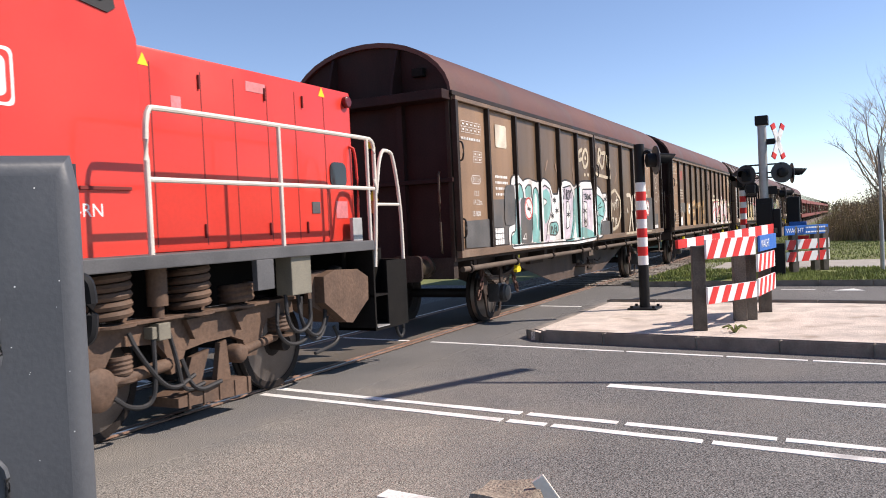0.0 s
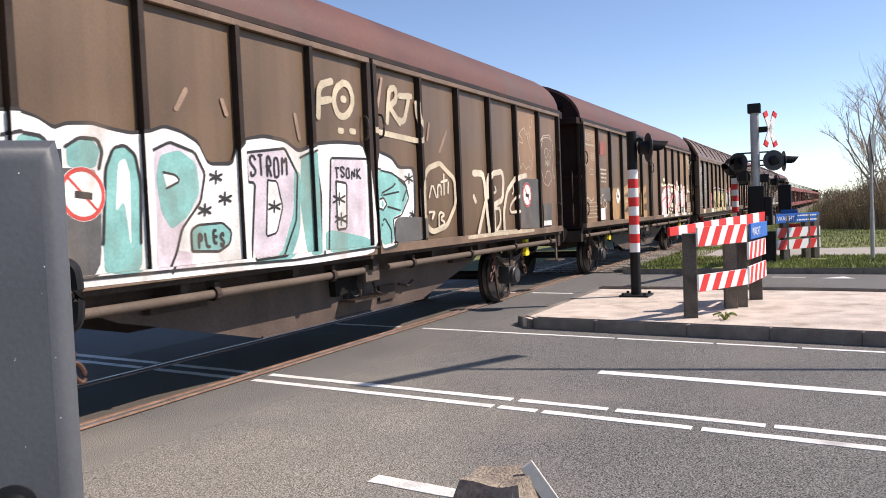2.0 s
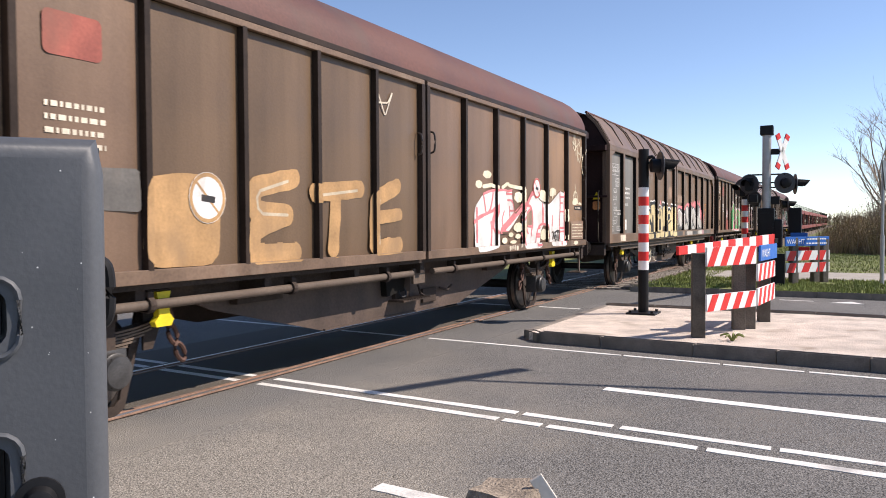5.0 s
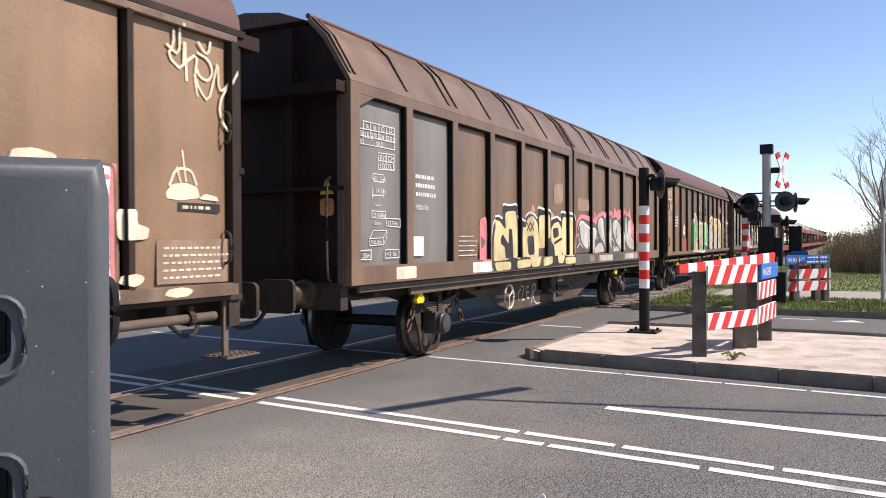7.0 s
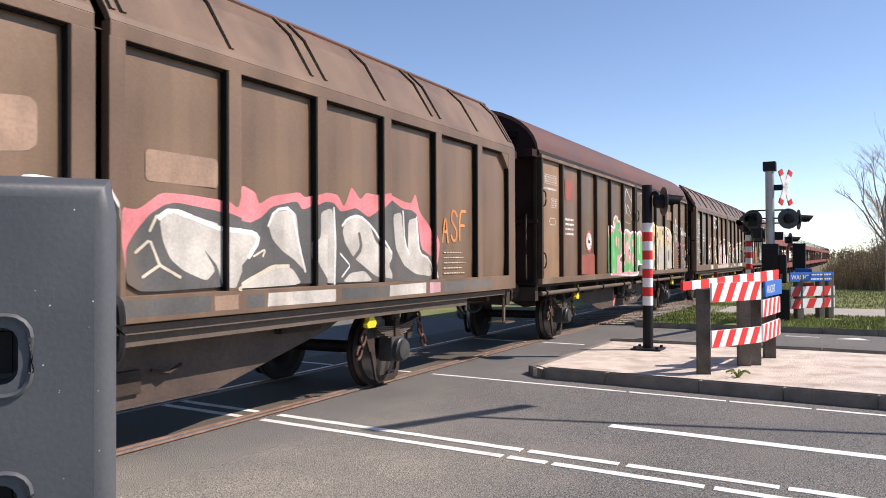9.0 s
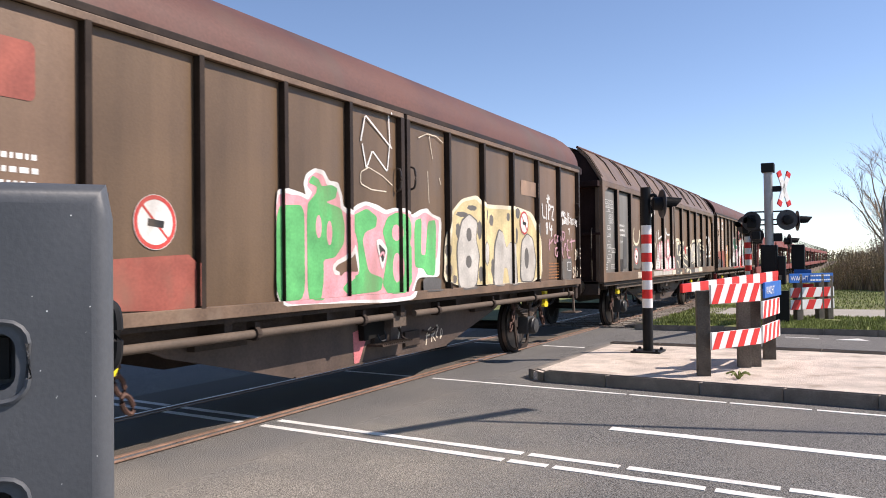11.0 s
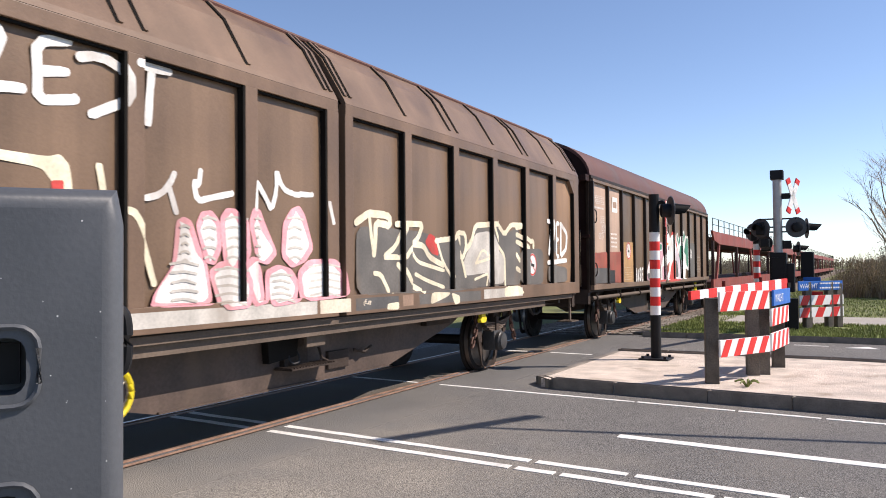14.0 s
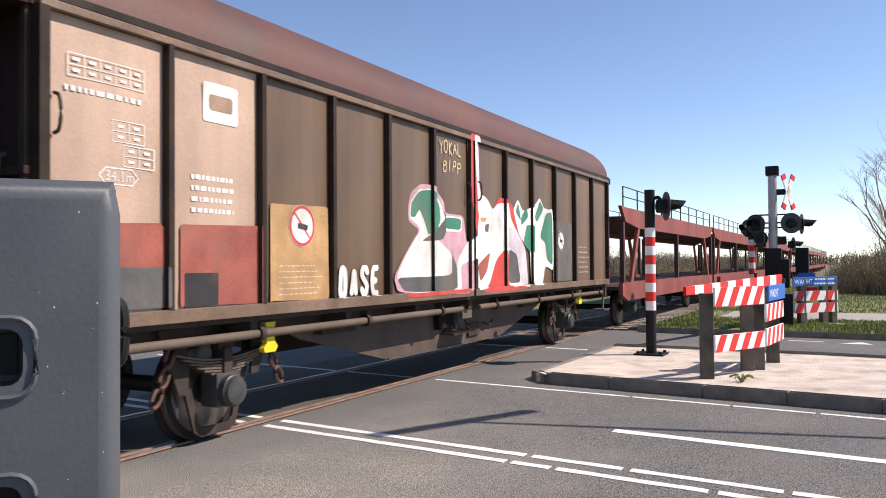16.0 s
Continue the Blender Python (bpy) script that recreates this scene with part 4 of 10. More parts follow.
    tube(bm, [(5.2 + 0.2 * math.cos(a * math.tau / 20), -1.2, 0.70 + 0.2 * math.sin(a * math.tau / 20)) for a in range(20)], 0.02, 6, True)
    for a in range(3):
        c, s = math.cos(a * math.tau / 3 + 0.5), math.sin(a * math.tau / 3 + 0.5)
        cyl(bm, (5.2, -1.2, 0.7), (5.2 + 0.2 * c, -1.2, 0.7 + 0.2 * s), 0.014, n=6)
    cyl(bm, (5.2, -1.21, 0.7), (5.2, -0.95, 0.7), 0.03, n=8)
    part("brake_wheel", bm, PAINTS["cream"], w, "pale spoked handbrake wheel", True)
    return w


def add_panels(w, tones):
    """The twelve sheets of the near side, in their tones from front to rear."""
    kind = w["kind_of"]
    xs2, z0 = (R_XS, R_Z0) if kind == "R" else (B_XS, B_Z0)
    doors = [c for c in w.children if c.name.startswith("sliding_door")]
    doors.sort(key=lambda d: min(v.co.x for v in d.data.vertices))
    for h in range(2):
        for i in range(6):
            tone = {"d": "dark", "l": "light", "p": "plain", "b": "pale", "s": "slate"}[tones[h * 6 + i]]
            share("panel", PANELS[kind, tone], doors[h], pose(xs2[h][i] + 0.035, -1.375, z0))


def load_marks(w, dx=0.0, z=0.0, worn=1.0, key="white"):
    """Stencilled tables and boxes at the front end of a wagon."""
    grid_mark(w, 0.30 + dx, 0.98 + dx, 2.98 + z, 3.14 + z, 5, 2, key=key)
    bars(w, key, 0.26 + dx, 1.0 + dx, 2.84 + z, 2.94 + z, 1, seed=4)
    grid_mark(w, 0.68 + dx, 0.98 + dx, 2.56 + z, 2.72 + z, 2, 2, key=key)
    b = B()
    y = SIDE_Y - 0.0002
    ribbon(b, [(0.56 + dx, 2.30 + z), (0.62 + dx, 2.36 + z), (0.86 + dx, 2.36 + z), (0.92 + dx, 2.30 + z), (0.86 + dx, 2.24 + z), (0.62 + dx, 2.24 + z), (0.56 + dx, 2.30 + z)], 0.01, y, False)
    part("stencil_frame", b, PAINTS[key], w)
    bars(w, key, 1.46 + dx, 2.0 + dx, 2.05 + z, 2.42 + z, 4, seed=7, fill=0.6)


def stencils(w):
    """Load tables, lengths and weights at the front end of a long wagon."""
    stencil_line(w, [(0.37, 3.0), (1.06, 3.0), (1.06, 2.74), (0.2, 2.74), (0.21, 2.83), (1.06, 2.83)])
    stencil_line(w, [(0.37, 3.0), (0.36, 2.74)])
    stencil_line(w, [(0.52, 3.0), (0.52, 2.83)])
    stencil_line(w, [(0.7, 3.0), (0.7, 2.83)])
    stencil_line(w, [(0.88, 3.0), (0.88, 2.83)])
    stencil_line(w, [(0.3, 2.83), (0.3, 2.91), (1.06, 2.92)])
    stencil_line(w, [(0.69, 2.67), (1.05, 2.68), (1.04, 2.49), (0.69, 2.48), (0.69, 2.67)])
    stencil_line(w, [(0.69, 2.58), (1.05, 2.58)])
    stencil_line(w, [(0.87, 2.67), (0.86, 2.48)])
    stencil_line(w, [(0.54, 2.37), (0.58, 2.42), (0.79, 2.42), (0.83, 2.38), (0.79, 2.33), (0.58, 2.33), (0.54, 2.37)])
    stencil_line(w, [(0.55, 2.26), (0.55, 2.14)])
    stencil_line(w, [(0.8, 2.26), (0.8, 2.15)])
    stencil_line(w, [(0.55, 2.17), (0.8, 2.18)])
    stencil_line(w, [(0.54, 1.99), (0.84, 1.99), (0.84, 1.91), (0.54, 1.91), (0.54, 1.99)])
    text_part(w, "A", 0.42, 2.92, 0.083, PAINTS["white"], SIDE_Y - 0.004, m=stencil_at(0.42, 2.92))
    text_part(w, "B", 0.58, 2.92, 0.083, PAINTS["white"], SIDE_Y - 0.004, m=stencil_at(0.58, 2.92))
    text_part(w, "C", 0.75, 2.92, 0.097, PAINTS["white"], SIDE_Y - 0.004, m=stencil_at(0.75, 2.92))
    text_part(w, "D", 0.93, 2.93, 0.097, PAINTS["white"], SIDE_Y - 0.004, m=stencil_at(0.93, 2.93))
    text_part(w, "S", 0.32, 2.83, 0.083, PAINTS["white"], SIDE_Y - 0.004, m=stencil_at(0.32, 2.83))
    text_part(w, "15.5", 0.38, 2.81, 0.097, PAINTS["white"], SIDE_Y - 0.004, m=stencil_at(0.38, 2.81))
    text_part(w, "19.5", 0.54, 2.82, 0.097, PAINTS["white"], SIDE_Y - 0.004, m=stencil_at(0.54, 2.82))
    text_part(w, "24.5", 0.71, 2.82, 0.097, PAINTS["white"], SIDE_Y - 0.004, m=stencil_at(0.71, 2.82))
    text_part(w, "28.0", 0.89, 2.82, 0.097, PAINTS["white"], SIDE_Y - 0.004, m=stencil_at(0.89, 2.82))
    text_part(w, "120", 0.22, 2.74, 0.069, PAINTS["white"], SIDE_Y - 0.004, m=stencil_at(0.22, 2.74))
    text_part(w, "00.0", 0.63, 2.74, 0.083, PAINTS["white"], SIDE_Y - 0.004, m=stencil_at(0.63, 2.74))
    text_part(w, "BD", 0.72, 2.58, 0.097, PAINTS["white"], SIDE_Y - 0.004, m=stencil_at(0.72, 2.58))
    text_part(w, "CM", 0.9, 2.59, 0.097, PAINTS["white"], SIDE_Y - 0.004, m=stencil_at(0.9, 2.59))
    text_part(w, "100", 0.71, 2.49, 0.097, PAINTS["white"], SIDE_Y - 0.004, m=stencil_at(0.71, 2.49))
    text_part(w, "25.5", 0.88, 2.49, 0.097, PAINTS["white"], SIDE_Y - 0.004, m=stencil_at(0.88, 2.49))
    text_part(w, "41.3m", 0.57, 2.33, 0.097, PAINTS["white"], SIDE_Y - 0.004, m=stencil_at(0.57, 2.33))
    text_part(w, "14.2m", 0.61, 2.2, 0.083, PAINTS["white"], SIDE_Y - 0.004, m=stencil_at(0.61, 2.2))
    text_part(w, "15.5m", 0.59, 2.05, 0.055, PAINTS["white"], SIDE_Y - 0.004, m=stencil_at(0.59, 2.05))
    text_part(w, "15 000kg", 0.56, 1.92, 0.069, PAINTS["white"], SIDE_Y - 0.004, m=stencil_at(0.56, 1.92))
    stencil_line(w, [(0.86, 1.91), (1.19, 1.91), (1.19, 1.81), (0.86, 1.82), (0.86, 1.91)])
    stencil_line(w, [(0.49, 1.59), (0.49, 1.67), (0.79, 1.68), (0.79, 1.6), (0.49, 1.59)])
    stencil_line(w, [(0.49, 1.67), (0.56, 1.76), (0.87, 1.77), (0.79, 1.68)])
    stencil_line(w, [(0.87, 1.77), (0.87, 1.69), (0.79, 1.6)])
    stencil_line(w, [(0.22, 1.53), (0.52, 1.54), (0.52, 1.43), (0.21, 1.44), (0.22, 1.53)])
    stencil_line(w, [(0.84, 1.54), (1.16, 1.54), (1.16, 1.44), (0.84, 1.44), (0.84, 1.54)])
    text_part(w, "17.7kN", 0.89, 1.83, 0.069, PAINTS["white"], SIDE_Y - 0.004, m=stencil_at(0.89, 1.83))
    text_part(w, "105.0m", 0.51, 1.61, 0.069, PAINTS["white"], SIDE_Y - 0.004, m=stencil_at(0.51, 1.61))
    text_part(w, "R 35m", 0.25, 1.45, 0.083, PAINTS["white"], SIDE_Y - 0.004, m=stencil_at(0.25, 1.45))
    text_part(w, "<3 30", 0.87, 1.46, 0.083, PAINTS["white"], SIDE_Y - 0.004, m=stencil_at(0.87, 1.46))
    text_part(w, "20.0t", 0.6, 1.83, 0.055, PAINTS["white"], SIDE_Y - 0.004, m=stencil_at(0.6, 1.83))
    bars(w, "white", 1.58, 2.15, 2.18, 2.52, 3, seed=7, fill=0.62)
    text_part(w, "Hbbills", 1.58, 2.04, 0.11, PAINTS["white"], 0, m=stencil_at(1.58, 2.04))


round_a = build_round_wagon()
bevel_a = build_bevel_wagon()
W1, W3 = round_a, bevel_a
W2, W4, W6 = (copy_thing(round_a, Matrix()) for _ in range(3))
W5 = copy_thing(bevel_a, Matrix())
for w in (W2, W4, W5, W6):
    axles = R_AXLES if w["kind_of"] == "R" else B_AXLES
    sets = sorted((c for c in w.children if c.name.startswith("wheelset")), key=lambda c: c.matrix_basis.translation.x)
    WHEELS += [(c, x, RADIUS) for c, x in zip(sets, axles)]
for w, x0, label in ((W1, 10.2, "brown sliding-wall goods wagon with white and teal graffiti letters"), (W2, 25.82, "brown sliding-wall goods wagon with a red emblem and pale graffiti"),
                     (W3, 41.6, "long brown wagon with sloping wall tops and yellow graffiti"), (W4, 58.78, "brown sliding-wall goods wagon with green and pink graffiti"),
                     (W5, 74.4, "long brown wagon with sloping wall tops, grey panels and tags"), (W6, 91.3, "brown sliding-wall goods wagon with white figure graffiti")):
    tagged(w, label, "goods wagon", "wagons of the train")
    TRAIN.append((w, x0))
add_panels(W1, "llddddddddlp")
add_panels(W2, "lpddddppppll")
add_panels(W3, "ssdddddddddp")
add_panels(W4, "lpddddddddpp")
add_panels(W5, "sspddddddddl")
add_panels(W6, "bbddddddddpp")

# ---- wagon 1
load_marks(W1, 0.0, 0.0)
text_part(W1, "34.1m", 0.61, 2.265, 0.11, PAINTS["white"], SIDE_Y - 0.001)
text_part(W1, "12.3", 0.64, 2.06, 0.11, PAINTS["white"], SIDE_Y - 0.001)
text_part(W1, "14.22m", 0.60, 1.93, 0.11, PAINTS["white"], SIDE_Y - 0.001)
text_part(W1, "15 000", 0.55, 1.76, 0.11, PAINTS["white"], SIDE_Y - 0.001)
patch(W1, "cream", 1.54, 2.0, 2.84, 3.2, 1, 0.04, "plaque", "faded white plaque")
patch(W1, "grey", 0.30, 1.20, 1.30, 1.70, 0, 0.02, wob=0.015)
patch(W1, "grey", 1.30, 2.38, 1.30, 2.02, 0, 0.02, wob=0.02)
patch(W1, "white", 1.38, 1.74, 1.30, 1.57, 2, 0.01, "card_holder", "white card behind a wire grid")
bm = B()
for i in range(5):
    ribbon(bm, [(1.38 + i * 0.09, 1.30), (1.38 + i * 0.09, 1.57)], 0.008, SIDE_Y - 0.006, False)
for i in range(4):
    ribbon(bm, [(1.36, 1.30 + i * 0.09), (1.76, 1.30 + i * 0.09)], 0.008, SIDE_Y - 0.007, False)
part("wire_grid", bm, PAINTS["black"], W1)
shape(W1, "black", [(1.93, 1.57), (2.22, 1.61), (2.25, 2.05), (2.09, 2.28), (2.13, 2.37), (2.22, 2.43), (2.39, 2.45), (2.54, 2.41), (2.67, 2.35), (2.78, 2.39), (2.99, 2.41), (3.16, 2.38), (3.35, 2.36), (3.55, 2.39), (3.71, 2.44), (3.89, 2.41), (4.08, 2.34), (4.19, 2.15), (4.5, 2.17), (4.57, 2.31), (4.7, 2.4), (4.97, 2.45), (5.29, 2.43), (5.51, 2.33), (5.84, 2.43), (6.23, 2.47), (6.82, 2.48), (6.97, 1.19), (5.61, 1.16), (4.47, 1.18), (3.46, 1.19), (2.57, 1.2), (1.96, 1.21), (1.91, 1.34)], 1, "dark edge of the sprayed letters")
shape(W1, "white", [(1.95, 1.57), (2.22, 1.61), (2.25, 2.02), (2.12, 2.26), (2.15, 2.35), (2.24, 2.41), (2.39, 2.42), (2.54, 2.39), (2.67, 2.32), (2.77, 2.36), (2.99, 2.38), (3.16, 2.35), (3.35, 2.33), (3.55, 2.36), (3.7, 2.41), (3.89, 2.38), (4.08, 2.3), (4.19, 2.12), (4.5, 2.13), (4.57, 2.27), (4.69, 2.37), (4.97, 2.41), (5.29, 2.39), (5.51, 2.29), (5.84, 2.39), (6.23, 2.43), (6.81, 2.44), (6.97, 1.19), (5.61, 1.16), (4.47, 1.18), (3.46, 1.19), (2.57, 1.2), (1.99, 1.21), (1.94, 1.34)], 2, "white ground of the sprayed letters")
shape(W1, "teal", [(2.35, 2.27), (2.57, 2.26), (2.64, 2.14), (2.64, 2.05), (2.5, 2.05), (2.44, 2.16), (2.41, 1.95), (2.37, 1.33), (2.31, 1.27), (2.05, 1.29), (2.05, 1.41), (2.21, 1.48), (2.26, 1.6), (2.29, 2.01)], 3, "pale teal bubble letter")
shape(W1, "lilac", [(2.31, 2.01), (2.4, 2.02), (2.37, 1.6), (2.28, 1.49)], 4)
shape(W1, "teal", [(2.76, 2.23), (2.98, 2.28), (3.05, 2.2), (3.0, 2.06), (2.76, 2.06)], 3)
shape(W1, "teal", [(3.09, 1.99), (3.15, 2.19), (3.27, 2.25), (3.41, 2.15), (3.42, 1.83), (3.39, 1.26), (3.03, 1.27), (3.03, 1.51)], 3, "pale teal bubble letter")
shape(W1, "white", [(3.21, 2.11), (3.28, 2.15), (3.32, 2.03), (3.29, 1.43), (3.25, 1.83), (3.16, 1.73)], 4)
shape(W1, "lilac", [(3.57, 2.23), (3.75, 2.29), (4.01, 2.21), (4.11, 2.05), (4.06, 1.83), (3.84, 1.62), (3.76, 1.41), (3.95, 1.38), (3.93, 1.25), (3.66, 1.24), (3.49, 1.22)], 3, "lilac and teal bubble letter")
shape(W1, "teal", [(3.64, 2.19), (3.85, 2.24), (4.04, 2.14), (4.07, 1.9), (3.92, 1.69), (3.72, 1.58), (3.62, 1.73), (3.58, 2.0)], 4)
shape(W1, "white", [(3.66, 2.05), (3.8, 2.03), (3.84, 1.98), (3.69, 1.92)], 5)
stroke(W1, "black", [(3.66, 2.05), (3.8, 2.03), (3.84, 1.98), (3.69, 1.92)], 0.02, 6.09)
shape(W1, "teal", [(3.95, 1.57), (4.02, 1.61), (4.33, 1.62), (4.44, 1.54), (4.41, 1.43), (4.27, 1.37), (3.94, 1.4)], 6, "small teal field with a tag")
stroke(W1, "black", [(3.94, 1.4), (3.94, 1.57), (4.02, 1.61), (4.33, 1.62), (4.44, 1.54), (4.41, 1.43), (4.27, 1.37), (3.95, 1.39)], 0.022, 7.18)
paint(W1, "PLES", 4.0, 4.35, 1.42, 1.56, [("black", 0.03)], 8)
shape(W1, "lilac", [(4.71, 2.26), (5.25, 2.32), (5.44, 2.08), (5.4, 1.62), (5.18, 1.29), (4.71, 1.27), (4.8, 1.98), (4.69, 2.02)], 3, "lilac bubble letter")
shape(W1, "teal", [(5.42, 2.14), (5.52, 2.08), (5.47, 1.49), (5.29, 1.23), (4.71, 1.21), (4.71, 1.27), (5.15, 1.28), (5.38, 1.7)], 4)
shape(W1, "white", [(4.99, 2.01), (5.13, 2.0), (5.2, 1.75), (5.09, 1.5), (4.93, 1.47)], 5)
stroke(W1, "black", [(4.99, 2.01), (5.13, 2.0), (5.2, 1.75), (5.09, 1.5), (4.93, 1.47), (4.99, 2.01)], 0.02, 6.27)
shape(W1, "teal", [(5.55, 2.27), (5.79, 2.33), (5.85, 1.87), (5.8, 1.25), (5.58, 1.24), (5.49, 1.83)], 3, "teal and lilac bubble letter")
shape(W1, "lilac", [(6.08, 2.27), (6.8, 2.28), (6.74, 1.35), (5.99, 1.31)], 3, "lilac bubble letter")
shape(W1, "teal", [(5.93, 1.51), (6.82, 1.37), (6.81, 1.23), (5.91, 1.24)], 4)
shape(W1, "white", [(6.16, 2.02), (6.37, 2.0), (6.33, 1.5), (6.15, 1.49)], 5)
stroke(W1, "black", [(2.27, 2.26), (2.38, 2.29), (2.57, 2.27), (2.66, 2.14), (2.65, 2.05)], 0.024, 7.36)
stroke(W1, "black", [(2.27, 2.02), (2.24, 1.56), (2.2, 1.49), (2.08, 1.48), (2.03, 1.41), (2.03, 1.28)], 0.024, 7.45)
stroke(W1, "black", [(2.43, 2.16), (2.37, 1.3)], 0.024, 7.54)
stroke(W1, "black", [(2.75, 2.21), (2.87, 2.28), (3.03, 2.28), (3.07, 2.19), (3.03, 2.06)], 0.024, 7.63)
stroke(W1, "black", [(3.03, 1.5), (3.09, 2.06), (3.17, 2.22), (3.28, 2.25), (3.38, 2.18), (3.42, 1.97), (3.39, 1.49)], 0.024, 7.72)
stroke(W1, "black", [(3.53, 2.21), (3.75, 2.3), (4.03, 2.23), (4.14, 2.05), (4.07, 1.81), (3.84, 1.59), (3.76, 1.39), (3.66, 1.23)], 0.024, 7.0)
stroke(W1, "black", [(4.7, 1.99), (4.69, 2.26), (5.28, 2.33), (5.47, 2.08), (5.41, 1.61), (5.19, 1.27), (4.7, 1.26), (4.8, 1.98), (4.7, 1.99)], 0.024, 7.09)
stroke(W1, "black", [(5.53, 2.25), (5.79, 2.34), (5.87, 1.87), (5.82, 1.23)], 0.024, 7.18)
stroke(W1, "black", [(5.97, 1.29), (6.08, 2.27), (6.82, 2.29)], 0.024, 7.27)
stroke(W1, "black", [(6.16, 2.02), (6.37, 2.0), (6.33, 1.5), (6.15, 1.49), (6.16, 2.02)], 0.024, 7.36)
stroke(W1, "black", [(1.99, 1.26), (2.57, 1.26), (3.46, 1.25), (4.47, 1.24), (5.31, 1.22), (6.94, 1.26)], 0.024, 7.45)
stroke(W1, "black", [(4.28, 2.08), (4.27, 1.97)], 0.022, 8.54)
stroke(W1, "black", [(4.35, 2.05), (4.2, 2.0)], 0.022, 8.73)
stroke(W1, "black", [(4.34, 2.0), (4.2, 2.05)], 0.022, 8.92)
stroke(W1, "black", [(4.38, 1.89), (4.37, 1.78)], 0.022, 8.0)
stroke(W1, "black", [(4.46, 1.86), (4.3, 1.81)], 0.022, 8.19)
stroke(W1, "black", [(4.45, 1.81), (4.31, 1.86)], 0.022, 8.38)
stroke(W1, "black", [(4.12, 1.79), (4.11, 1.69)], 0.022, 8.27)
stroke(W1, "black", [(4.19, 1.76), (4.04, 1.71)], 0.022, 8.46)
stroke(W1, "black", [(4.18, 1.71), (4.05, 1.76)], 0.022, 8.65)
stroke(W1, "black", [(5.07, 1.81), (5.06, 1.7)], 0.022, 8.54)
stroke(W1, "black", [(5.16, 1.78), (4.98, 1.73)], 0.022, 8.73)
stroke(W1, "black", [(5.15, 1.73), (4.99, 1.78)], 0.022, 8.92)
stroke(W1, "black", [(6.21, 1.89), (6.2, 1.76)], 0.022, 8.0)
stroke(W1, "black", [(6.32, 1.86), (6.09, 1.79)], 0.022, 8.19)
stroke(W1, "black", [(6.31, 1.79), (6.1, 1.86)], 0.022, 8.38)
stroke(W1, "black", [(6.23, 1.67), (6.22, 1.54)], 0.022, 8.27)
stroke(W1, "black", [(6.33, 1.64), (6.11, 1.58)], 0.022, 8.46)
stroke(W1, "black", [(6.33, 1.57), (6.12, 1.64)], 0.022, 8.65)
paint(W1, "STROM", 4.73, 5.3, 2.05, 2.26, [("black", 0.025)], 8)
paint(W1, "TSONK", 6.14, 6.67, 2.06, 2.19, [("black", 0.022)], 8)
shape(W1, "grey", [(1.82, 2.24), (2.26, 2.27), (2.22, 1.61), (2.05, 1.6), (1.77, 1.61)], 9, "dark grey repainted field")
shape(W1, "grey", [(2.48, 2.05), (3.05, 2.06), (2.99, 1.26), (2.47, 1.26), (2.43, 1.3)], 9, "dark grey repainted field")
dial(W1, 2.87, 1.87, 0.2, 10, "red")
stroke(W1, "white", [(2.54, 1.36), (2.71, 1.35), (2.71, 1.45), (2.63, 1.43), (2.58, 1.36)], 0.018, 10.54)
shape(W1, "black", [(7.0, 2.43), (7.42, 2.35), (7.59, 2.23), (8.04, 2.24), (7.98, 1.57), (7.45, 1.58), (7.42, 1.23), (6.99, 1.19)], 1)
shape(W1, "white", [(7.0, 2.39), (7.4, 2.31), (7.56, 2.19), (7.95, 2.21), (7.93, 1.57), (7.43, 1.59), (7.4, 1.27), (6.99, 1.22)], 2, "white ground of the sprayed letters")
shape(W1, "teal", [(6.98, 2.18), (7.39, 2.13), (7.69, 2.03), (7.78, 1.85), (7.59, 1.64), (7.36, 1.59), (7.39, 1.29), (7.01, 1.27), (6.97, 1.69)], 3, "teal cat head")
shape(W1, "white", [(7.0, 1.82), (7.16, 1.84), (7.24, 1.76), (7.13, 1.68), (6.99, 1.71)], 4)
blob(W1, "teal", 7.1, 1.76, 0.07, 0.05, 5, wob=0.03)
stroke(W1, "black", [(6.98, 2.18), (7.39, 2.14), (7.71, 2.03), (7.8, 1.84), (7.59, 1.62), (7.38, 1.58), (7.41, 1.3)], 0.022, 6.63)
stroke(W1, "black", [(7.05, 1.87), (7.39, 1.97), (7.46, 2.01)], 0.022, 6.72)
stroke(W1, "black", [(7.17, 1.87), (7.54, 1.91)], 0.022, 6.0)
stroke(W1, "black", [(7.0, 1.82), (7.16, 1.84), (7.24, 1.76), (7.13, 1.68), (6.99, 1.71)], 0.022, 6.09)
stroke(W1, "black", [(7.26, 1.73), (7.57, 1.68)], 0.022, 6.18)
stroke(W1, "black", [(7.02, 1.51), (7.18, 1.59), (7.32, 1.45), (7.32, 1.27)], 0.022, 6.27)
stroke(W1, "black", [(7.55, 2.07), (7.77, 1.97), (7.64, 1.8)], 0.022, 6.36)
stroke(W1, "black", [(7.83, 2.15), (7.82, 2.02)], 0.02, 8.45)
stroke(W1, "black", [(7.93, 2.12), (7.72, 2.05)], 0.02, 8.64)
stroke(W1, "black", [(7.92, 2.05), (7.72, 2.11)], 0.02, 8.83)
stroke(W1, "black", [(7.88, 1.67), (7.87, 1.58)], 0.018, 8.72)
stroke(W1, "black", [(7.95, 1.64), (7.8, 1.6)], 0.018, 8.1)
stroke(W1, "black", [(7.95, 1.6), (7.81, 1.65)], 0.018, 8.29)
shape(W1, "grey", [(7.43, 1.6), (8.24, 1.58), (8.21, 1.29), (7.4, 1.27)], 9)
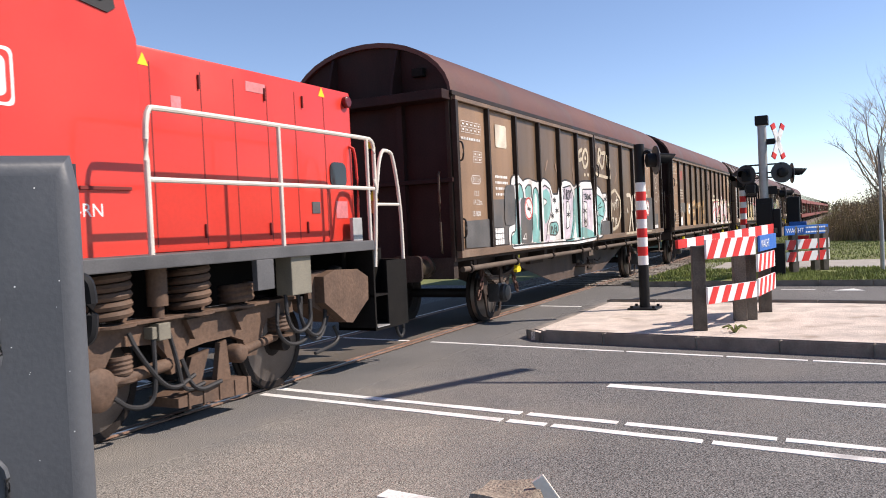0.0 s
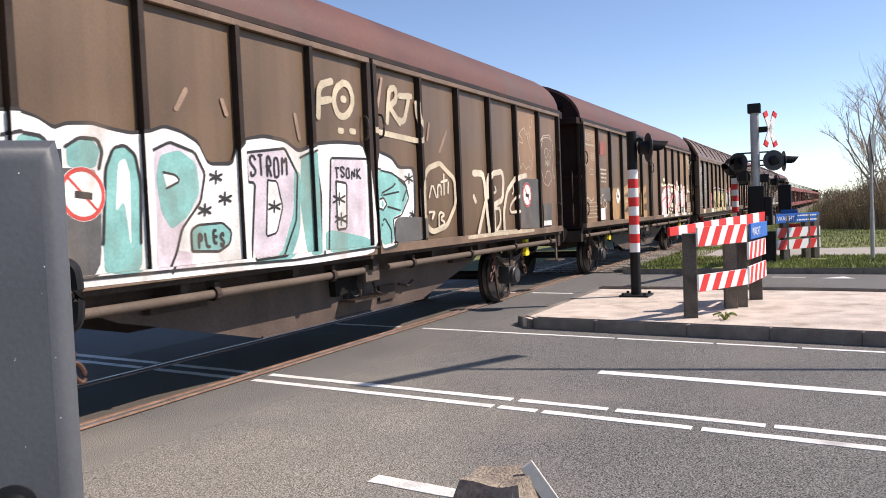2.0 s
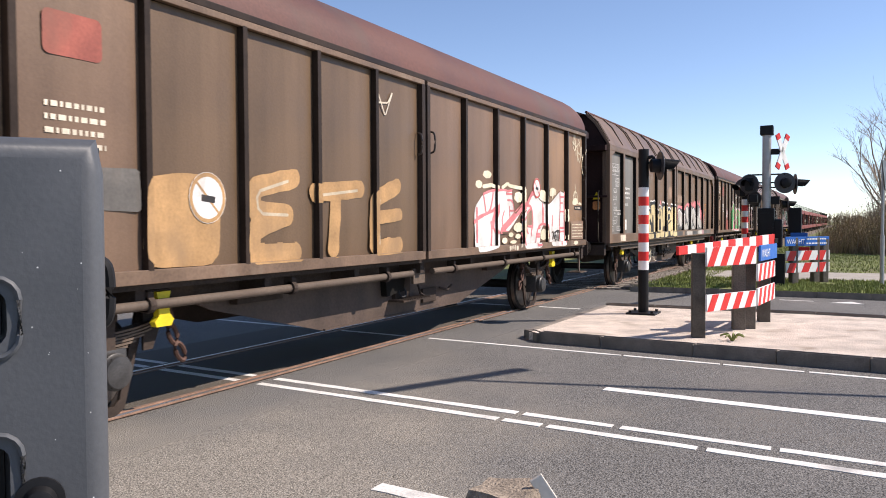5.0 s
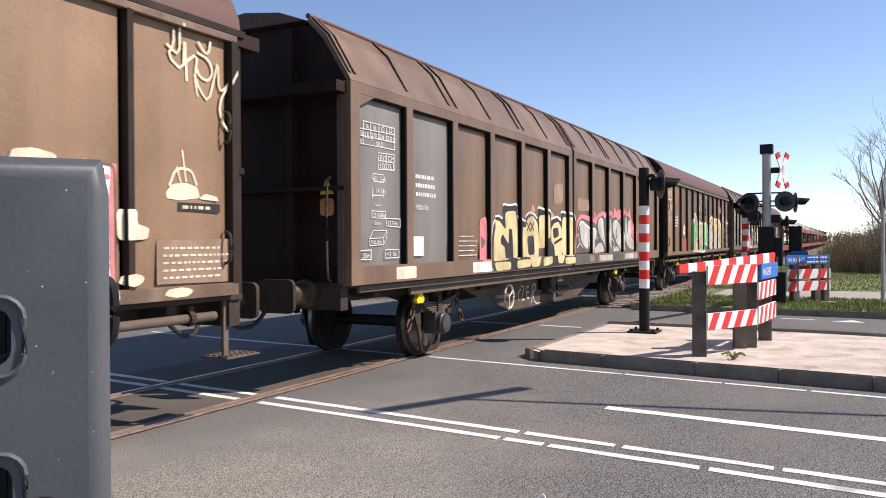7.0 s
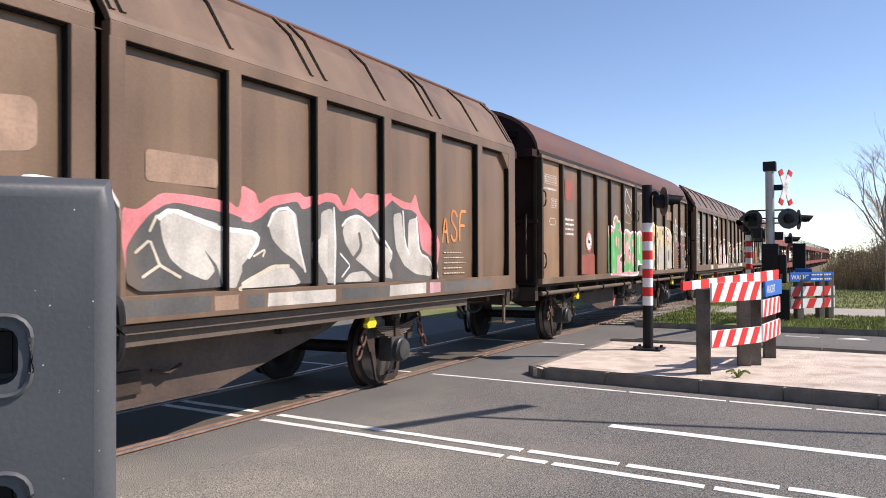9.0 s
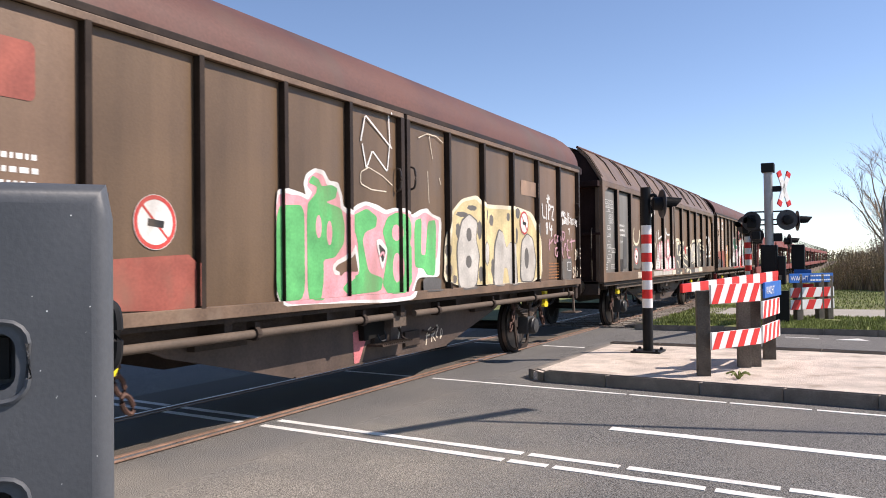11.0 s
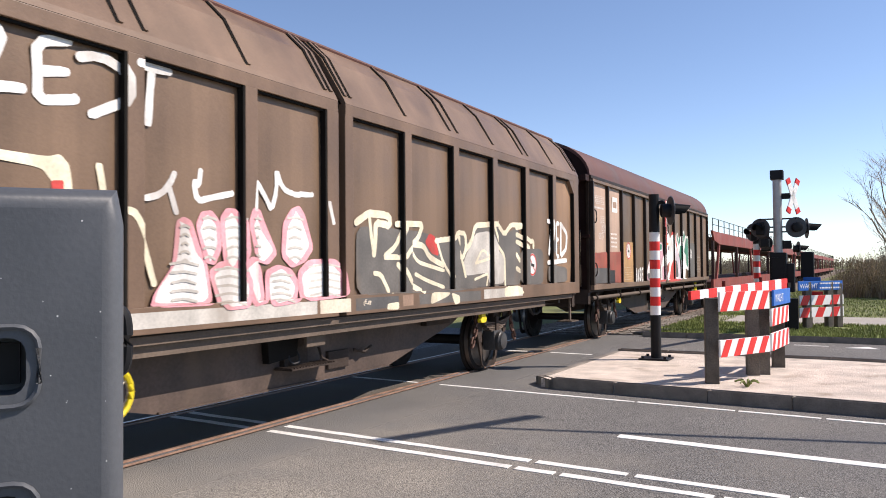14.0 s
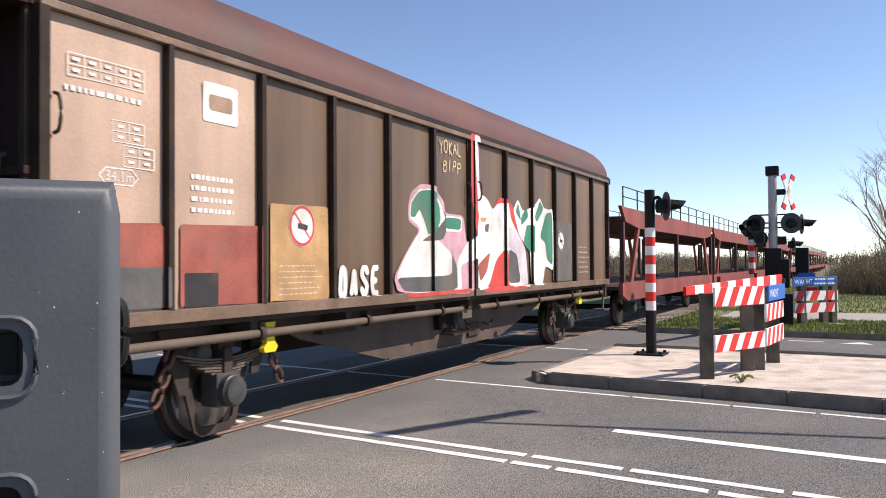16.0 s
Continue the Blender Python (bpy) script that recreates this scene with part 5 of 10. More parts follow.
stroke(W1, "beige", [(5.89, 2.7), (5.93, 3.03), (6.16, 3.1)], 0.08, 1.18)
stroke(W1, "beige", [(5.92, 2.86), (6.13, 2.9)], 0.08, 1.27)
stroke(W1, "beige", [(6.41, 3.12), (6.24, 3.03), (6.19, 2.88), (6.26, 2.75), (6.38, 2.73), (6.52, 2.81), (6.59, 2.95), (6.53, 3.09), (6.41, 3.12)], 0.08, 1.36)
stroke(W1, "beige", [(6.37, 2.93), (6.41, 2.93)], 0.08, 1.45)
stroke(W1, "beige", [(6.29, 2.58), (6.33, 2.58)], 0.08, 1.54)
stroke(W1, "beige", [(6.52, 2.59), (6.58, 2.59)], 0.08, 1.63)
stroke(W1, "beige", [(7.34, 2.76), (7.42, 3.17), (7.58, 3.2), (7.6, 3.06), (7.41, 2.95), (7.65, 2.77)], 0.08, 1.72)
stroke(W1, "beige", [(7.68, 3.11), (7.98, 3.14)], 0.08, 1.0)
stroke(W1, "beige", [(7.93, 3.13), (7.77, 2.79), (7.6, 2.81)], 0.08, 1.09)
stroke(W1, "beige", [(8.11, 3.06), (8.13, 2.87), (8.26, 2.76)], 0.08, 1.18)
stroke(W1, "beige", [(7.0, 2.63), (7.6, 2.6), (8.22, 2.57), (8.26, 2.79)], 0.07, 1.47)
stroke(W1, "beige", [(8.73, 2.31), (8.37, 2.23), (8.17, 1.98), (8.16, 1.57), (8.42, 1.37), (8.88, 1.44), (9.2, 1.74), (9.19, 2.1), (8.73, 2.31)], 0.075, 1.36)
stroke(W1, "cream", [(8.38, 1.84), (8.48, 2.04), (8.59, 1.84)], 0.035, 2.45)
stroke(W1, "cream", [(8.63, 1.84), (8.64, 2.01), (8.75, 2.01), (8.74, 1.88)], 0.035, 2.54)
stroke(W1, "cream", [(8.83, 1.88), (8.85, 2.16)], 0.035, 2.63)
stroke(W1, "cream", [(8.75, 2.05), (8.95, 2.08)], 0.035, 2.72)
stroke(W1, "cream", [(8.96, 1.9), (8.98, 2.05)], 0.035, 2.0)
stroke(W1, "cream", [(8.36, 1.64), (8.55, 1.66), (8.43, 1.53), (8.48, 1.62)], 0.035, 2.09)
stroke(W1, "cream", [(8.64, 1.43), (8.65, 1.65), (8.85, 1.6), (8.67, 1.55), (8.86, 1.48), (8.66, 1.43)], 0.035, 2.18)
stroke(W1, "cream", [(9.87, 2.2), (10.2, 2.21), (10.27, 2.09), (10.34, 1.61), (10.4, 1.31)], 0.1, 1.0)
stroke(W1, "cream", [(10.27, 1.74), (10.11, 1.49), (9.99, 1.3)], 0.09, 1.09)
stroke(W1, "cream", [(9.85, 1.85), (9.91, 1.78)], 0.08, 1.18)
stroke(W1, "cream", [(10.39, 1.85), (10.38, 2.08), (10.48, 2.2), (11.0, 2.26), (11.07, 2.12), (10.99, 1.8), (10.65, 1.72)], 0.09, 1.27)
stroke(W1, "cream", [(10.64, 1.32), (10.63, 1.71)], 0.08, 1.36)
stroke(W1, "cream", [(10.65, 1.66), (10.87, 1.67), (10.88, 1.42), (10.71, 1.32)], 0.06, 1.45)
stroke(W1, "cream", [(12.14, 2.22), (11.61, 2.16), (11.21, 1.94), (11.03, 1.6), (11.04, 1.26)], 0.09, 1.54)
stroke(W1, "cream", [(11.71, 1.87), (11.42, 1.76), (11.3, 1.66), (11.36, 1.58), (11.71, 1.6)], 0.05, 1.63)
stroke(W1, "cream", [(11.48, 2.05), (11.51, 1.94), (11.44, 1.89)], 0.03, 1.72)
stroke(W1, "cream", [(10.69, 2.01), (10.74, 1.93), (10.64, 1.91)], 0.04, 1.81)
shape(W1, "beige", [(9.49, 1.28), (10.36, 1.28), (10.71, 1.31), (12.35, 1.28), (12.35, 1.22), (10.42, 1.23), (9.49, 1.22)], 0.6)
stroke(W1, "fade", [(7.13, 2.93), (7.25, 3.27)], 0.05, 1.02)
stroke(W1, "fade", [(8.39, 2.61), (8.46, 2.82)], 0.05, 0.3)
stroke(W1, "fade", [(8.75, 2.47), (8.99, 2.76)], 0.05, 0.39)
stroke(W1, "fade", [(3.85, 2.58), (3.97, 2.75)], 0.05, 0.48)
stroke(W1, "fade", [(4.46, 2.59), (4.41, 2.71)], 0.05, 0.57)
stroke(W1, "fade", [(5.54, 2.44), (5.48, 2.68)], 0.05, 0.66)
patch(W1, "grey", 11.66, 12.80, 1.30, 2.16, 0, 0.02, wob=0.02)
patch(W1, "grey", 13.02, 13.5, 1.30, 1.72, 0, 0.02)
patch(W1, "white", 13.02, 13.45, 1.31, 1.40, 2, 0.005, "label_plate")
dial(W1, 12.15, 1.88, 0.22)
stroke(W1, "cream", [(12.96, 2.88), (13.13, 2.98), (13.47, 3.02), (13.65, 2.88), (13.67, 2.57), (13.54, 2.17), (13.31, 2.04), (13.1, 2.1), (12.96, 2.36), (12.93, 2.64), (12.96, 2.88)], 0.012, 1.0)
stroke(W1, "cream", [(13.17, 2.67), (13.21, 2.75), (13.34, 2.76), (13.37, 2.63), (13.25, 2.56), (13.17, 2.67)], 0.012, 1.08)
stroke(W1, "cream", [(13.4, 2.64), (13.47, 2.74), (13.57, 2.7), (13.52, 2.57), (13.4, 2.64)], 0.012, 1.16)
stroke(W1, "cream", [(13.16, 2.19), (13.28, 2.33), (13.45, 2.33), (13.52, 2.21)], 0.012, 1.24)
stroke(W1, "cream", [(12.9, 2.81), (13.04, 2.91), (13.19, 2.95), (13.44, 2.96), (13.62, 2.91)], 0.012, 1.32)
stroke(W1, "cream", [(12.92, 2.7), (13.1, 2.9)], 0.012, 1.4)
stroke(W1, "cream", [(13.21, 2.53), (13.23, 2.41), (13.27, 2.53), (13.31, 2.4), (13.35, 2.55), (13.4, 2.42), (13.44, 2.55)], 0.011, 1.48)
stroke(W1, "cream", [(13.63, 2.32), (13.68, 2.16), (13.74, 2.27)], 0.01, 1.56)
stroke(W1, "cream", [(13.64, 2.13), (13.76, 2.06)], 0.01, 1.64)
stroke(W1, "cream", [(12.55, 3.26), (12.47, 3.08), (12.41, 3.06), (12.38, 3.14), (12.44, 3.23)], 0.011, 1.72)
stroke(W1, "cream", [(11.86, 2.92), (11.98, 3.0), (12.14, 3.06), (12.16, 2.95), (12.27, 2.93), (12.31, 2.82), (12.38, 2.74), (12.51, 2.6), (12.51, 2.41), (12.41, 2.31), (12.28, 2.39), (12.14, 2.32), (12.0, 2.44), (11.88, 2.31), (11.84, 2.51), (11.79, 2.68), (11.85, 2.8), (12.03, 2.77), (11.98, 2.87), (11.86, 2.92)], 0.012, 1.8)
stroke(W1, "cream", [(12.2, 3.01), (12.28, 2.96), (12.36, 2.99), (12.39, 2.9)], 0.011, 1.88)
stroke(W1, "cream", [(12.32, 2.48), (12.37, 2.5), (12.35, 2.36)], 0.011, 1.96)
stroke(W1, "cream", [(12.42, 2.51), (12.45, 2.41), (12.41, 2.38)], 0.011, 2.04)
stroke(W1, "cream", [(11.76, 2.83), (11.79, 2.75), (11.76, 2.68)], 0.01, 2.12)
for y, z in ((0.01, 2.92), (0.0, 2.14)):
    bm = B()
    prism(bm, [(y - 0.09, z - 0.08), (y + 0.09, z - 0.08), (y, z + 0.09)], "x", 0.086, 0.099)
    part("warning_triangle", bm, M_YELLOW, W1, "yellow warning triangle on the end wall")
bm = B()
prism(bm, [(y + 0.02, z + 1.97) for y, z in rounded(0.17, 0.19, 0.04)], "x", 0.086, 0.099)
part("round_notice", bm, PAINTS["orange"], W1)

# ---- wagon 2
load_marks(W2, 0.0, 0.10, key="cream")
patch(W2, "oldred", 1.47, 1.96, 2.81, 3.12, 1, 0.05, "emblem", "small red emblem")
patch(W2, "slate", 1.4, 2.3, 1.75, 2.05, 0, 0.02, wob=0.02)
patch(W2, "white", 1.38, 1.79, 1.31, 1.58, 2, 0.01, "card_holder")
dial(W2, 3.02, 1.86, 0.22, 6, "ochre")
shape(W2, "ochre", [(2.33, 2.0), (2.71, 2.06), (3.19, 2.05), (3.16, 1.28), (2.31, 1.29)], 0.3, "faded ochre sprayed field")
stroke(W2, "ochre", [(4.22, 2.08), (3.62, 1.97), (3.61, 1.75), (4.16, 1.73), (3.61, 1.58), (3.6, 1.35), (4.24, 1.35)], 0.2, 0.68)
stroke(W2, "ochre", [(4.58, 1.95), (5.42, 2.02)], 0.2, 0.76)
stroke(W2, "ochre", [(4.96, 1.94), (4.9, 1.37)], 0.2, 0.84)
stroke(W2, "ochre", [(6.25, 2.08), (5.74, 1.91), (5.72, 1.35), (6.29, 1.37)], 0.2, 0.92)
stroke(W2, "ochre", [(5.79, 1.7), (6.3, 1.74)], 0.16, 1.0)
stroke(W2, "beige", [(4.13, 2.05), (3.66, 1.93), (3.69, 1.73), (4.12, 1.72)], 0.03, 1.08)
stroke(W2, "beige", [(4.67, 1.93), (5.37, 2.0)], 0.03, 1.16)
stroke(W2, "beige", [(5.85, 1.91), (5.78, 1.4)], 0.03, 1.24)
stroke(W2, "cream", [(5.83, 3.16), (5.99, 2.9), (6.17, 3.21), (6.05, 3.06), (5.82, 3.04)], 0.02, 1.32)
stroke(W2, "cream", [(0.1, 2.55), (0.17, 2.47), (0.26, 2.56), (0.35, 2.48), (0.42, 2.59)], 0.02, 1.4)
stroke(W2, "cream", [(1.24, 1.82), (1.38, 1.88), (1.43, 1.65), (1.55, 1.88), (1.67, 1.89)], 0.025, 1.48)
stroke(W2, "cream", [(1.78, 1.79), (1.63, 1.68), (1.78, 1.55), (1.96, 1.65), (1.78, 1.79)], 0.03, 1.56)
stroke(W2, "cream", [(0.14, 1.78), (0.4, 1.83), (0.63, 1.74), (0.84, 1.82)], 0.025, 1.64)
bars(W2, "cream", 0.3, 1.2, 1.35, 1.75, 5, fill=0.3)
shape(W2, "white", [(10.45, 1.93), (10.8, 1.99), (10.94, 2.16), (11.15, 2.15), (11.35, 2.07), (11.6, 1.97), (11.87, 2.0), (12.12, 2.09), (12.41, 2.23), (12.69, 2.21), (12.69, 1.27), (12.7, 1.19), (11.84, 1.2), (11.79, 1.42), (11.3, 1.31), (11.31, 1.19), (10.51, 1.19), (10.44, 1.28), (10.45, 1.91)], 1, "white figure with salmon lines")
shape(W2, "fade", [(10.65, 1.77), (10.8, 1.85), (10.88, 1.85), (10.92, 1.76), (10.91, 1.58), (10.72, 1.58), (10.64, 1.51)], 2)
shape(W2, "brown", [(11.31, 1.3), (11.36, 1.48), (11.49, 1.59), (11.65, 1.57), (11.78, 1.46), (11.83, 1.28)], 2)
shape(W2, "straw", [(11.34, 1.35), (11.38, 1.48), (11.49, 1.53), (11.65, 1.5), (11.67, 1.34), (11.48, 1.32)], 3)
shape(W2, "straw", [(11.84, 2.17), (11.88, 2.26), (12.04, 2.28), (12.21, 2.25), (12.2, 2.15), (12.06, 2.13), (11.94, 2.04), (11.99, 2.12), (11.86, 2.12)], 1, "pale yellow sprayed patch")
shape(W2, "straw", [(11.35, 2.22), (11.61, 2.21), (11.65, 2.0), (11.49, 2.02), (11.3, 2.09)], 1)
shape(W2, "straw", [(12.71, 1.89), (12.91, 1.89), (12.91, 1.78), (13.03, 1.75), (13.01, 1.66), (12.72, 1.65)], 1)
blob(W2, "straw", 12.85, 1.35, 0.12, 0.05, 1, wob=0.1)
blob(W2, "straw", 13.29, 1.23, 0.15, 0.04, 1, wob=0.1)
shape(W2, "straw", [(10.46, 2.21), (10.58, 2.19), (10.57, 1.94), (10.45, 1.93)], 1)
blob(W2, "straw", 10.5, 1.5, 0.05, 0.14, 3, wob=0.1)
stroke(W2, "pink", [(10.45, 1.92), (10.68, 1.95), (10.9, 2.14), (11.15, 2.17)], 0.045, 4.45)
stroke(W2, "pink", [(10.45, 1.88), (10.71, 1.94), (10.87, 1.91), (10.94, 1.8), (10.95, 1.59), (10.87, 1.48), (10.9, 1.41)], 0.045, 4.54)
stroke(W2, "pink", [(10.45, 1.68), (10.68, 1.81), (10.89, 1.89)], 0.045, 4.63)
stroke(W2, "pink", [(10.72, 1.57), (10.92, 1.57)], 0.045, 4.72)
stroke(W2, "pink", [(11.45, 1.97), (11.45, 1.63)], 0.045, 4.0)
stroke(W2, "pink", [(11.45, 1.91), (11.5, 1.89), (11.49, 1.63)], 0.045, 4.09)
stroke(W2, "pink", [(11.09, 1.27), (11.14, 1.44), (11.24, 1.56), (11.38, 1.61), (11.6, 1.61), (11.74, 1.53), (11.83, 1.39)], 0.045, 4.18)
stroke(W2, "pink", [(11.24, 1.53), (11.33, 1.55)], 0.045, 4.27)
stroke(W2, "pink", [(11.14, 1.44), (11.29, 1.43)], 0.045, 4.36)
stroke(W2, "pink", [(11.14, 1.39), (11.29, 1.39)], 0.045, 4.45)
stroke(W2, "pink", [(12.42, 2.23), (12.44, 1.98), (12.4, 1.63), (12.42, 1.22)], 0.045, 4.54)
stroke(W2, "pink", [(12.69, 2.21), (12.66, 1.87), (12.68, 1.27)], 0.045, 4.63)
stroke(W2, "pink", [(12.46, 2.12), (12.63, 2.12)], 0.045, 4.72)
stroke(W2, "pink", [(12.46, 2.0), (12.57, 2.01)], 0.045, 4.0)
stroke(W2, "pink", [(12.45, 1.84), (12.66, 1.85)], 0.045, 4.09)
stroke(W2, "pink", [(12.42, 1.53), (12.68, 1.53)], 0.045, 4.18)
stroke(W2, "pink", [(12.42, 1.46), (12.68, 1.46)], 0.045, 4.27)
stroke(W2, "pink", [(11.1, 1.24), (11.31, 1.24)], 0.045, 4.36)
stroke(W2, "pink", [(11.98, 1.76), (11.98, 1.58)], 0.045, 4.45)
stroke(W2, "pink", [(10.51, 1.26), (10.42, 1.46)], 0.045, 4.54)
stroke(W2, "pink", [(10.62, 1.58), (10.72, 1.45)], 0.045, 4.63)
stroke(W2, "pink", [(10.45, 1.92), (10.68, 1.95), (10.9, 2.14), (11.15, 2.17)], 0.08, 5.12)
stroke(W2, "brown", [(10.92, 2.17), (11.15, 2.17), (11.28, 2.05), (11.57, 1.97), (11.87, 2.0), (12.41, 2.23)], 0.018, 5.0)
stroke(W2, "brown", [(12.48, 2.23), (12.69, 2.21), (12.7, 1.27)], 0.018, 5.09)
stroke(W2, "black", [(11.96, 1.45), (12.05, 1.48), (11.99, 1.33)], 0.03, 6.18)
stroke(W2, "black", [(12.05, 1.44), (12.08, 1.3), (12.14, 1.45)], 0.03, 6.27)
stroke(W2, "black", [(12.18, 1.41), (12.11, 1.32), (12.22, 1.3), (12.24, 1.4)], 0.03, 6.36)
stroke(W2, "black", [(12.27, 1.45), (12.31, 1.44), (12.29, 1.3)], 0.03, 6.45)
stroke(W2, "black", [(12.34, 1.46), (12.4, 1.49), (12.34, 1.29)], 0.03, 6.54)
stroke(W2, "black", [(12.11, 1.45), (12.29, 1.49), (12.39, 1.47)], 0.03, 6.63)
dial(W2, 11.14, 2.24, 0.18, 9, "red")
shape(W2, "white", [(8.84, 2.07), (9.2, 2.14), (9.47, 2.15), (9.75, 2.16), (9.78, 2.0), (9.9, 1.91), (9.89, 1.69), (9.56, 1.52), (9.43, 1.47), (9.37, 1.25), (8.89, 1.2), (8.55, 1.2), (8.51, 1.85)], 0.6, "white block letter with salmon lines")
shape(W2, "white", [(9.76, 2.14), (10.0, 2.16), (10.01, 2.01), (10.1, 1.89), (10.1, 1.77), (10.49, 1.96), (10.59, 1.93), (9.98, 1.56), (9.81, 1.48), (9.57, 1.51), (9.88, 1.69), (9.89, 1.89), (9.78, 2.0)], 0.9, "white block letter with salmon lines")
blob(W2, "straw", 10.28, 2.06, 0.19, 0.09, 0.4, wob=0.12)
blob(W2, "straw", 10.27, 1.56, 0.21, 0.08, 0.4, wob=0.12)
blob(W2, "straw", 9.95, 1.44, 0.1, 0.04, 0.4, wob=0.12)
blob(W2, "straw", 10.26, 1.41, 0.13, 0.04, 0.4, wob=0.12)
blob(W2, "straw", 9.68, 1.35, 0.11, 0.05, 0.4, wob=0.12)
blob(W2, "straw", 10.05, 1.32, 0.14, 0.03, 0.4, wob=0.12)
blob(W2, "straw", 8.99, 2.37, 0.16, 0.06, 0.4, wob=0.12)
blob(W2, "straw", 8.68, 2.21, 0.12, 0.06, 0.4, wob=0.12)
stroke(W2, "straw", [(9.58, 2.19), (9.83, 2.27), (9.88, 2.23), (10.47, 2.21)], 0.06, 1.13)
stroke(W2, "straw", [(8.84, 2.18), (9.19, 2.22), (9.38, 2.17)], 0.06, 1.22)
stroke(W2, "pink", [(8.84, 1.75), (9.23, 1.83), (9.46, 1.96)], 0.05, 3.2)
stroke(W2, "pink", [(9.2, 2.14), (9.21, 2.06), (9.11, 1.85), (9.05, 1.81)], 0.045, 3.29)
stroke(W2, "pink", [(8.85, 2.04), (8.94, 1.78)], 0.04, 3.38)
stroke(W2, "pink", [(9.26, 1.83), (9.2, 1.58), (9.29, 1.49), (9.43, 1.48)], 0.05, 3.47)
stroke(W2, "pink", [(9.44, 1.96), (9.32, 1.82), (9.22, 1.69), (9.2, 1.58)], 0.1, 3.56)
stroke(W2, "pink", [(9.13, 1.65), (9.16, 1.48), (9.13, 1.29)], 0.05, 3.65)
stroke(W2, "pink", [(9.56, 1.51), (9.87, 1.65), (10.53, 1.93)], 0.12, 3.74)
stroke(W2, "pink", [(9.76, 2.14), (10.0, 2.16)], 0.04, 3.83)
stroke(W2, "pink", [(9.76, 2.1), (10.0, 2.1)], 0.05, 3.92)
stroke(W2, "pink", [(9.8, 2.0), (9.99, 2.0), (10.07, 1.91), (10.08, 1.79)], 0.04, 3.2)
stroke(W2, "pink", [(9.88, 1.89), (9.89, 1.7)], 0.035, 3.29)
stroke(W2, "pink", [(9.9, 1.83), (10.07, 1.83)], 0.03, 3.38)
stroke(W2, "pink", [(9.66, 1.82), (9.57, 1.71), (9.58, 1.6)], 0.04, 3.47)
stroke(W2, "pink", [(9.56, 1.51), (9.81, 1.48)], 0.04, 3.56)
stroke(W2, "pink", [(8.52, 1.65), (8.68, 1.72), (8.84, 1.75)], 0.06, 3.65)
stroke(W2, "pink", [(8.6, 1.85), (8.61, 1.36)], 0.06, 3.74)
stroke(W2, "pink", [(8.84, 2.07), (9.2, 2.14), (9.75, 2.16)], 0.04, 3.83)
stroke(W2, "brown", [(10.01, 2.16), (10.02, 2.01), (10.11, 1.89), (10.1, 1.77), (10.5, 1.96)], 0.03, 4.72)
stroke(W2, "brown", [(9.58, 1.48), (9.83, 1.47), (10.52, 1.84)], 0.03, 4.0)
paint(W2, "SNOB P", 9.77, 10.38, 1.2, 1.28, [("cream", 0.04)], 2)
stroke(W2, "straw", [(13.23, 3.23), (13.36, 3.16), (13.37, 3.42)], 0.026, 1)
stroke(W2, "straw", [(13.3, 3.36), (13.3, 3.25), (13.23, 3.14), (13.4, 3.04), (13.42, 3.35), (13.44, 2.98)], 0.026, 1)
stroke(W2, "straw", [(13.42, 3.12), (13.57, 3.23), (13.53, 3.03), (13.56, 2.87)], 0.026, 1)
stroke(W2, "straw", [(13.57, 3.23), (13.7, 3.2), (13.75, 3.1), (13.69, 3.01), (13.59, 3.03), (13.55, 3.1)], 0.026, 1)
stroke(W2, "straw", [(13.58, 3.32), (13.66, 3.24), (13.7, 3.26), (13.72, 3.35)], 0.026, 1)
stroke(W2, "straw", [(13.53, 3.03), (13.59, 2.92), (13.69, 2.83), (13.77, 3.07), (13.81, 3.22), (13.82, 2.94), (13.92, 3.0), (14.02, 3.15)], 0.026, 1)
stroke(W2, "straw", [(13.92, 3.0), (13.82, 2.84), (13.85, 2.7), (13.93, 2.62)], 0.026, 1)
shape(W2, "straw", [(13.2, 2.04), (13.27, 2.11), (13.42, 2.13), (13.55, 2.1), (13.58, 2.01), (13.36, 1.98), (13.21, 1.99)], 1, "sprayed basket")
shape(W2, "straw", [(13.56, 2.0), (13.64, 2.05), (13.78, 2.03), (13.81, 1.99)], 2)
stroke(W2, "straw", [(13.24, 2.1), (13.3, 2.22), (13.38, 2.25), (13.49, 2.23), (13.54, 2.12)], 0.024, 2)
stroke(W2, "straw", [(13.32, 2.25), (13.36, 2.13)], 0.018, 3)
stroke(W2, "straw", [(13.38, 2.39), (13.42, 2.14)], 0.018, 3)
patch(W2, "black", 13.33, 13.82, 1.89, 1.965, 2, 0.004, "label_plate")
bars(W2, "cream", 13.36, 13.8, 1.90, 1.955, 1, level=4, fill=0.7)
patch(W2, "fade", 13.1, 13.95, 1.3, 1.66, 0, 0.02, wob=0.01)
bars(W2, "straw", 13.15, 13.95, 1.32, 1.62, 5, level=2, fill=0.45)

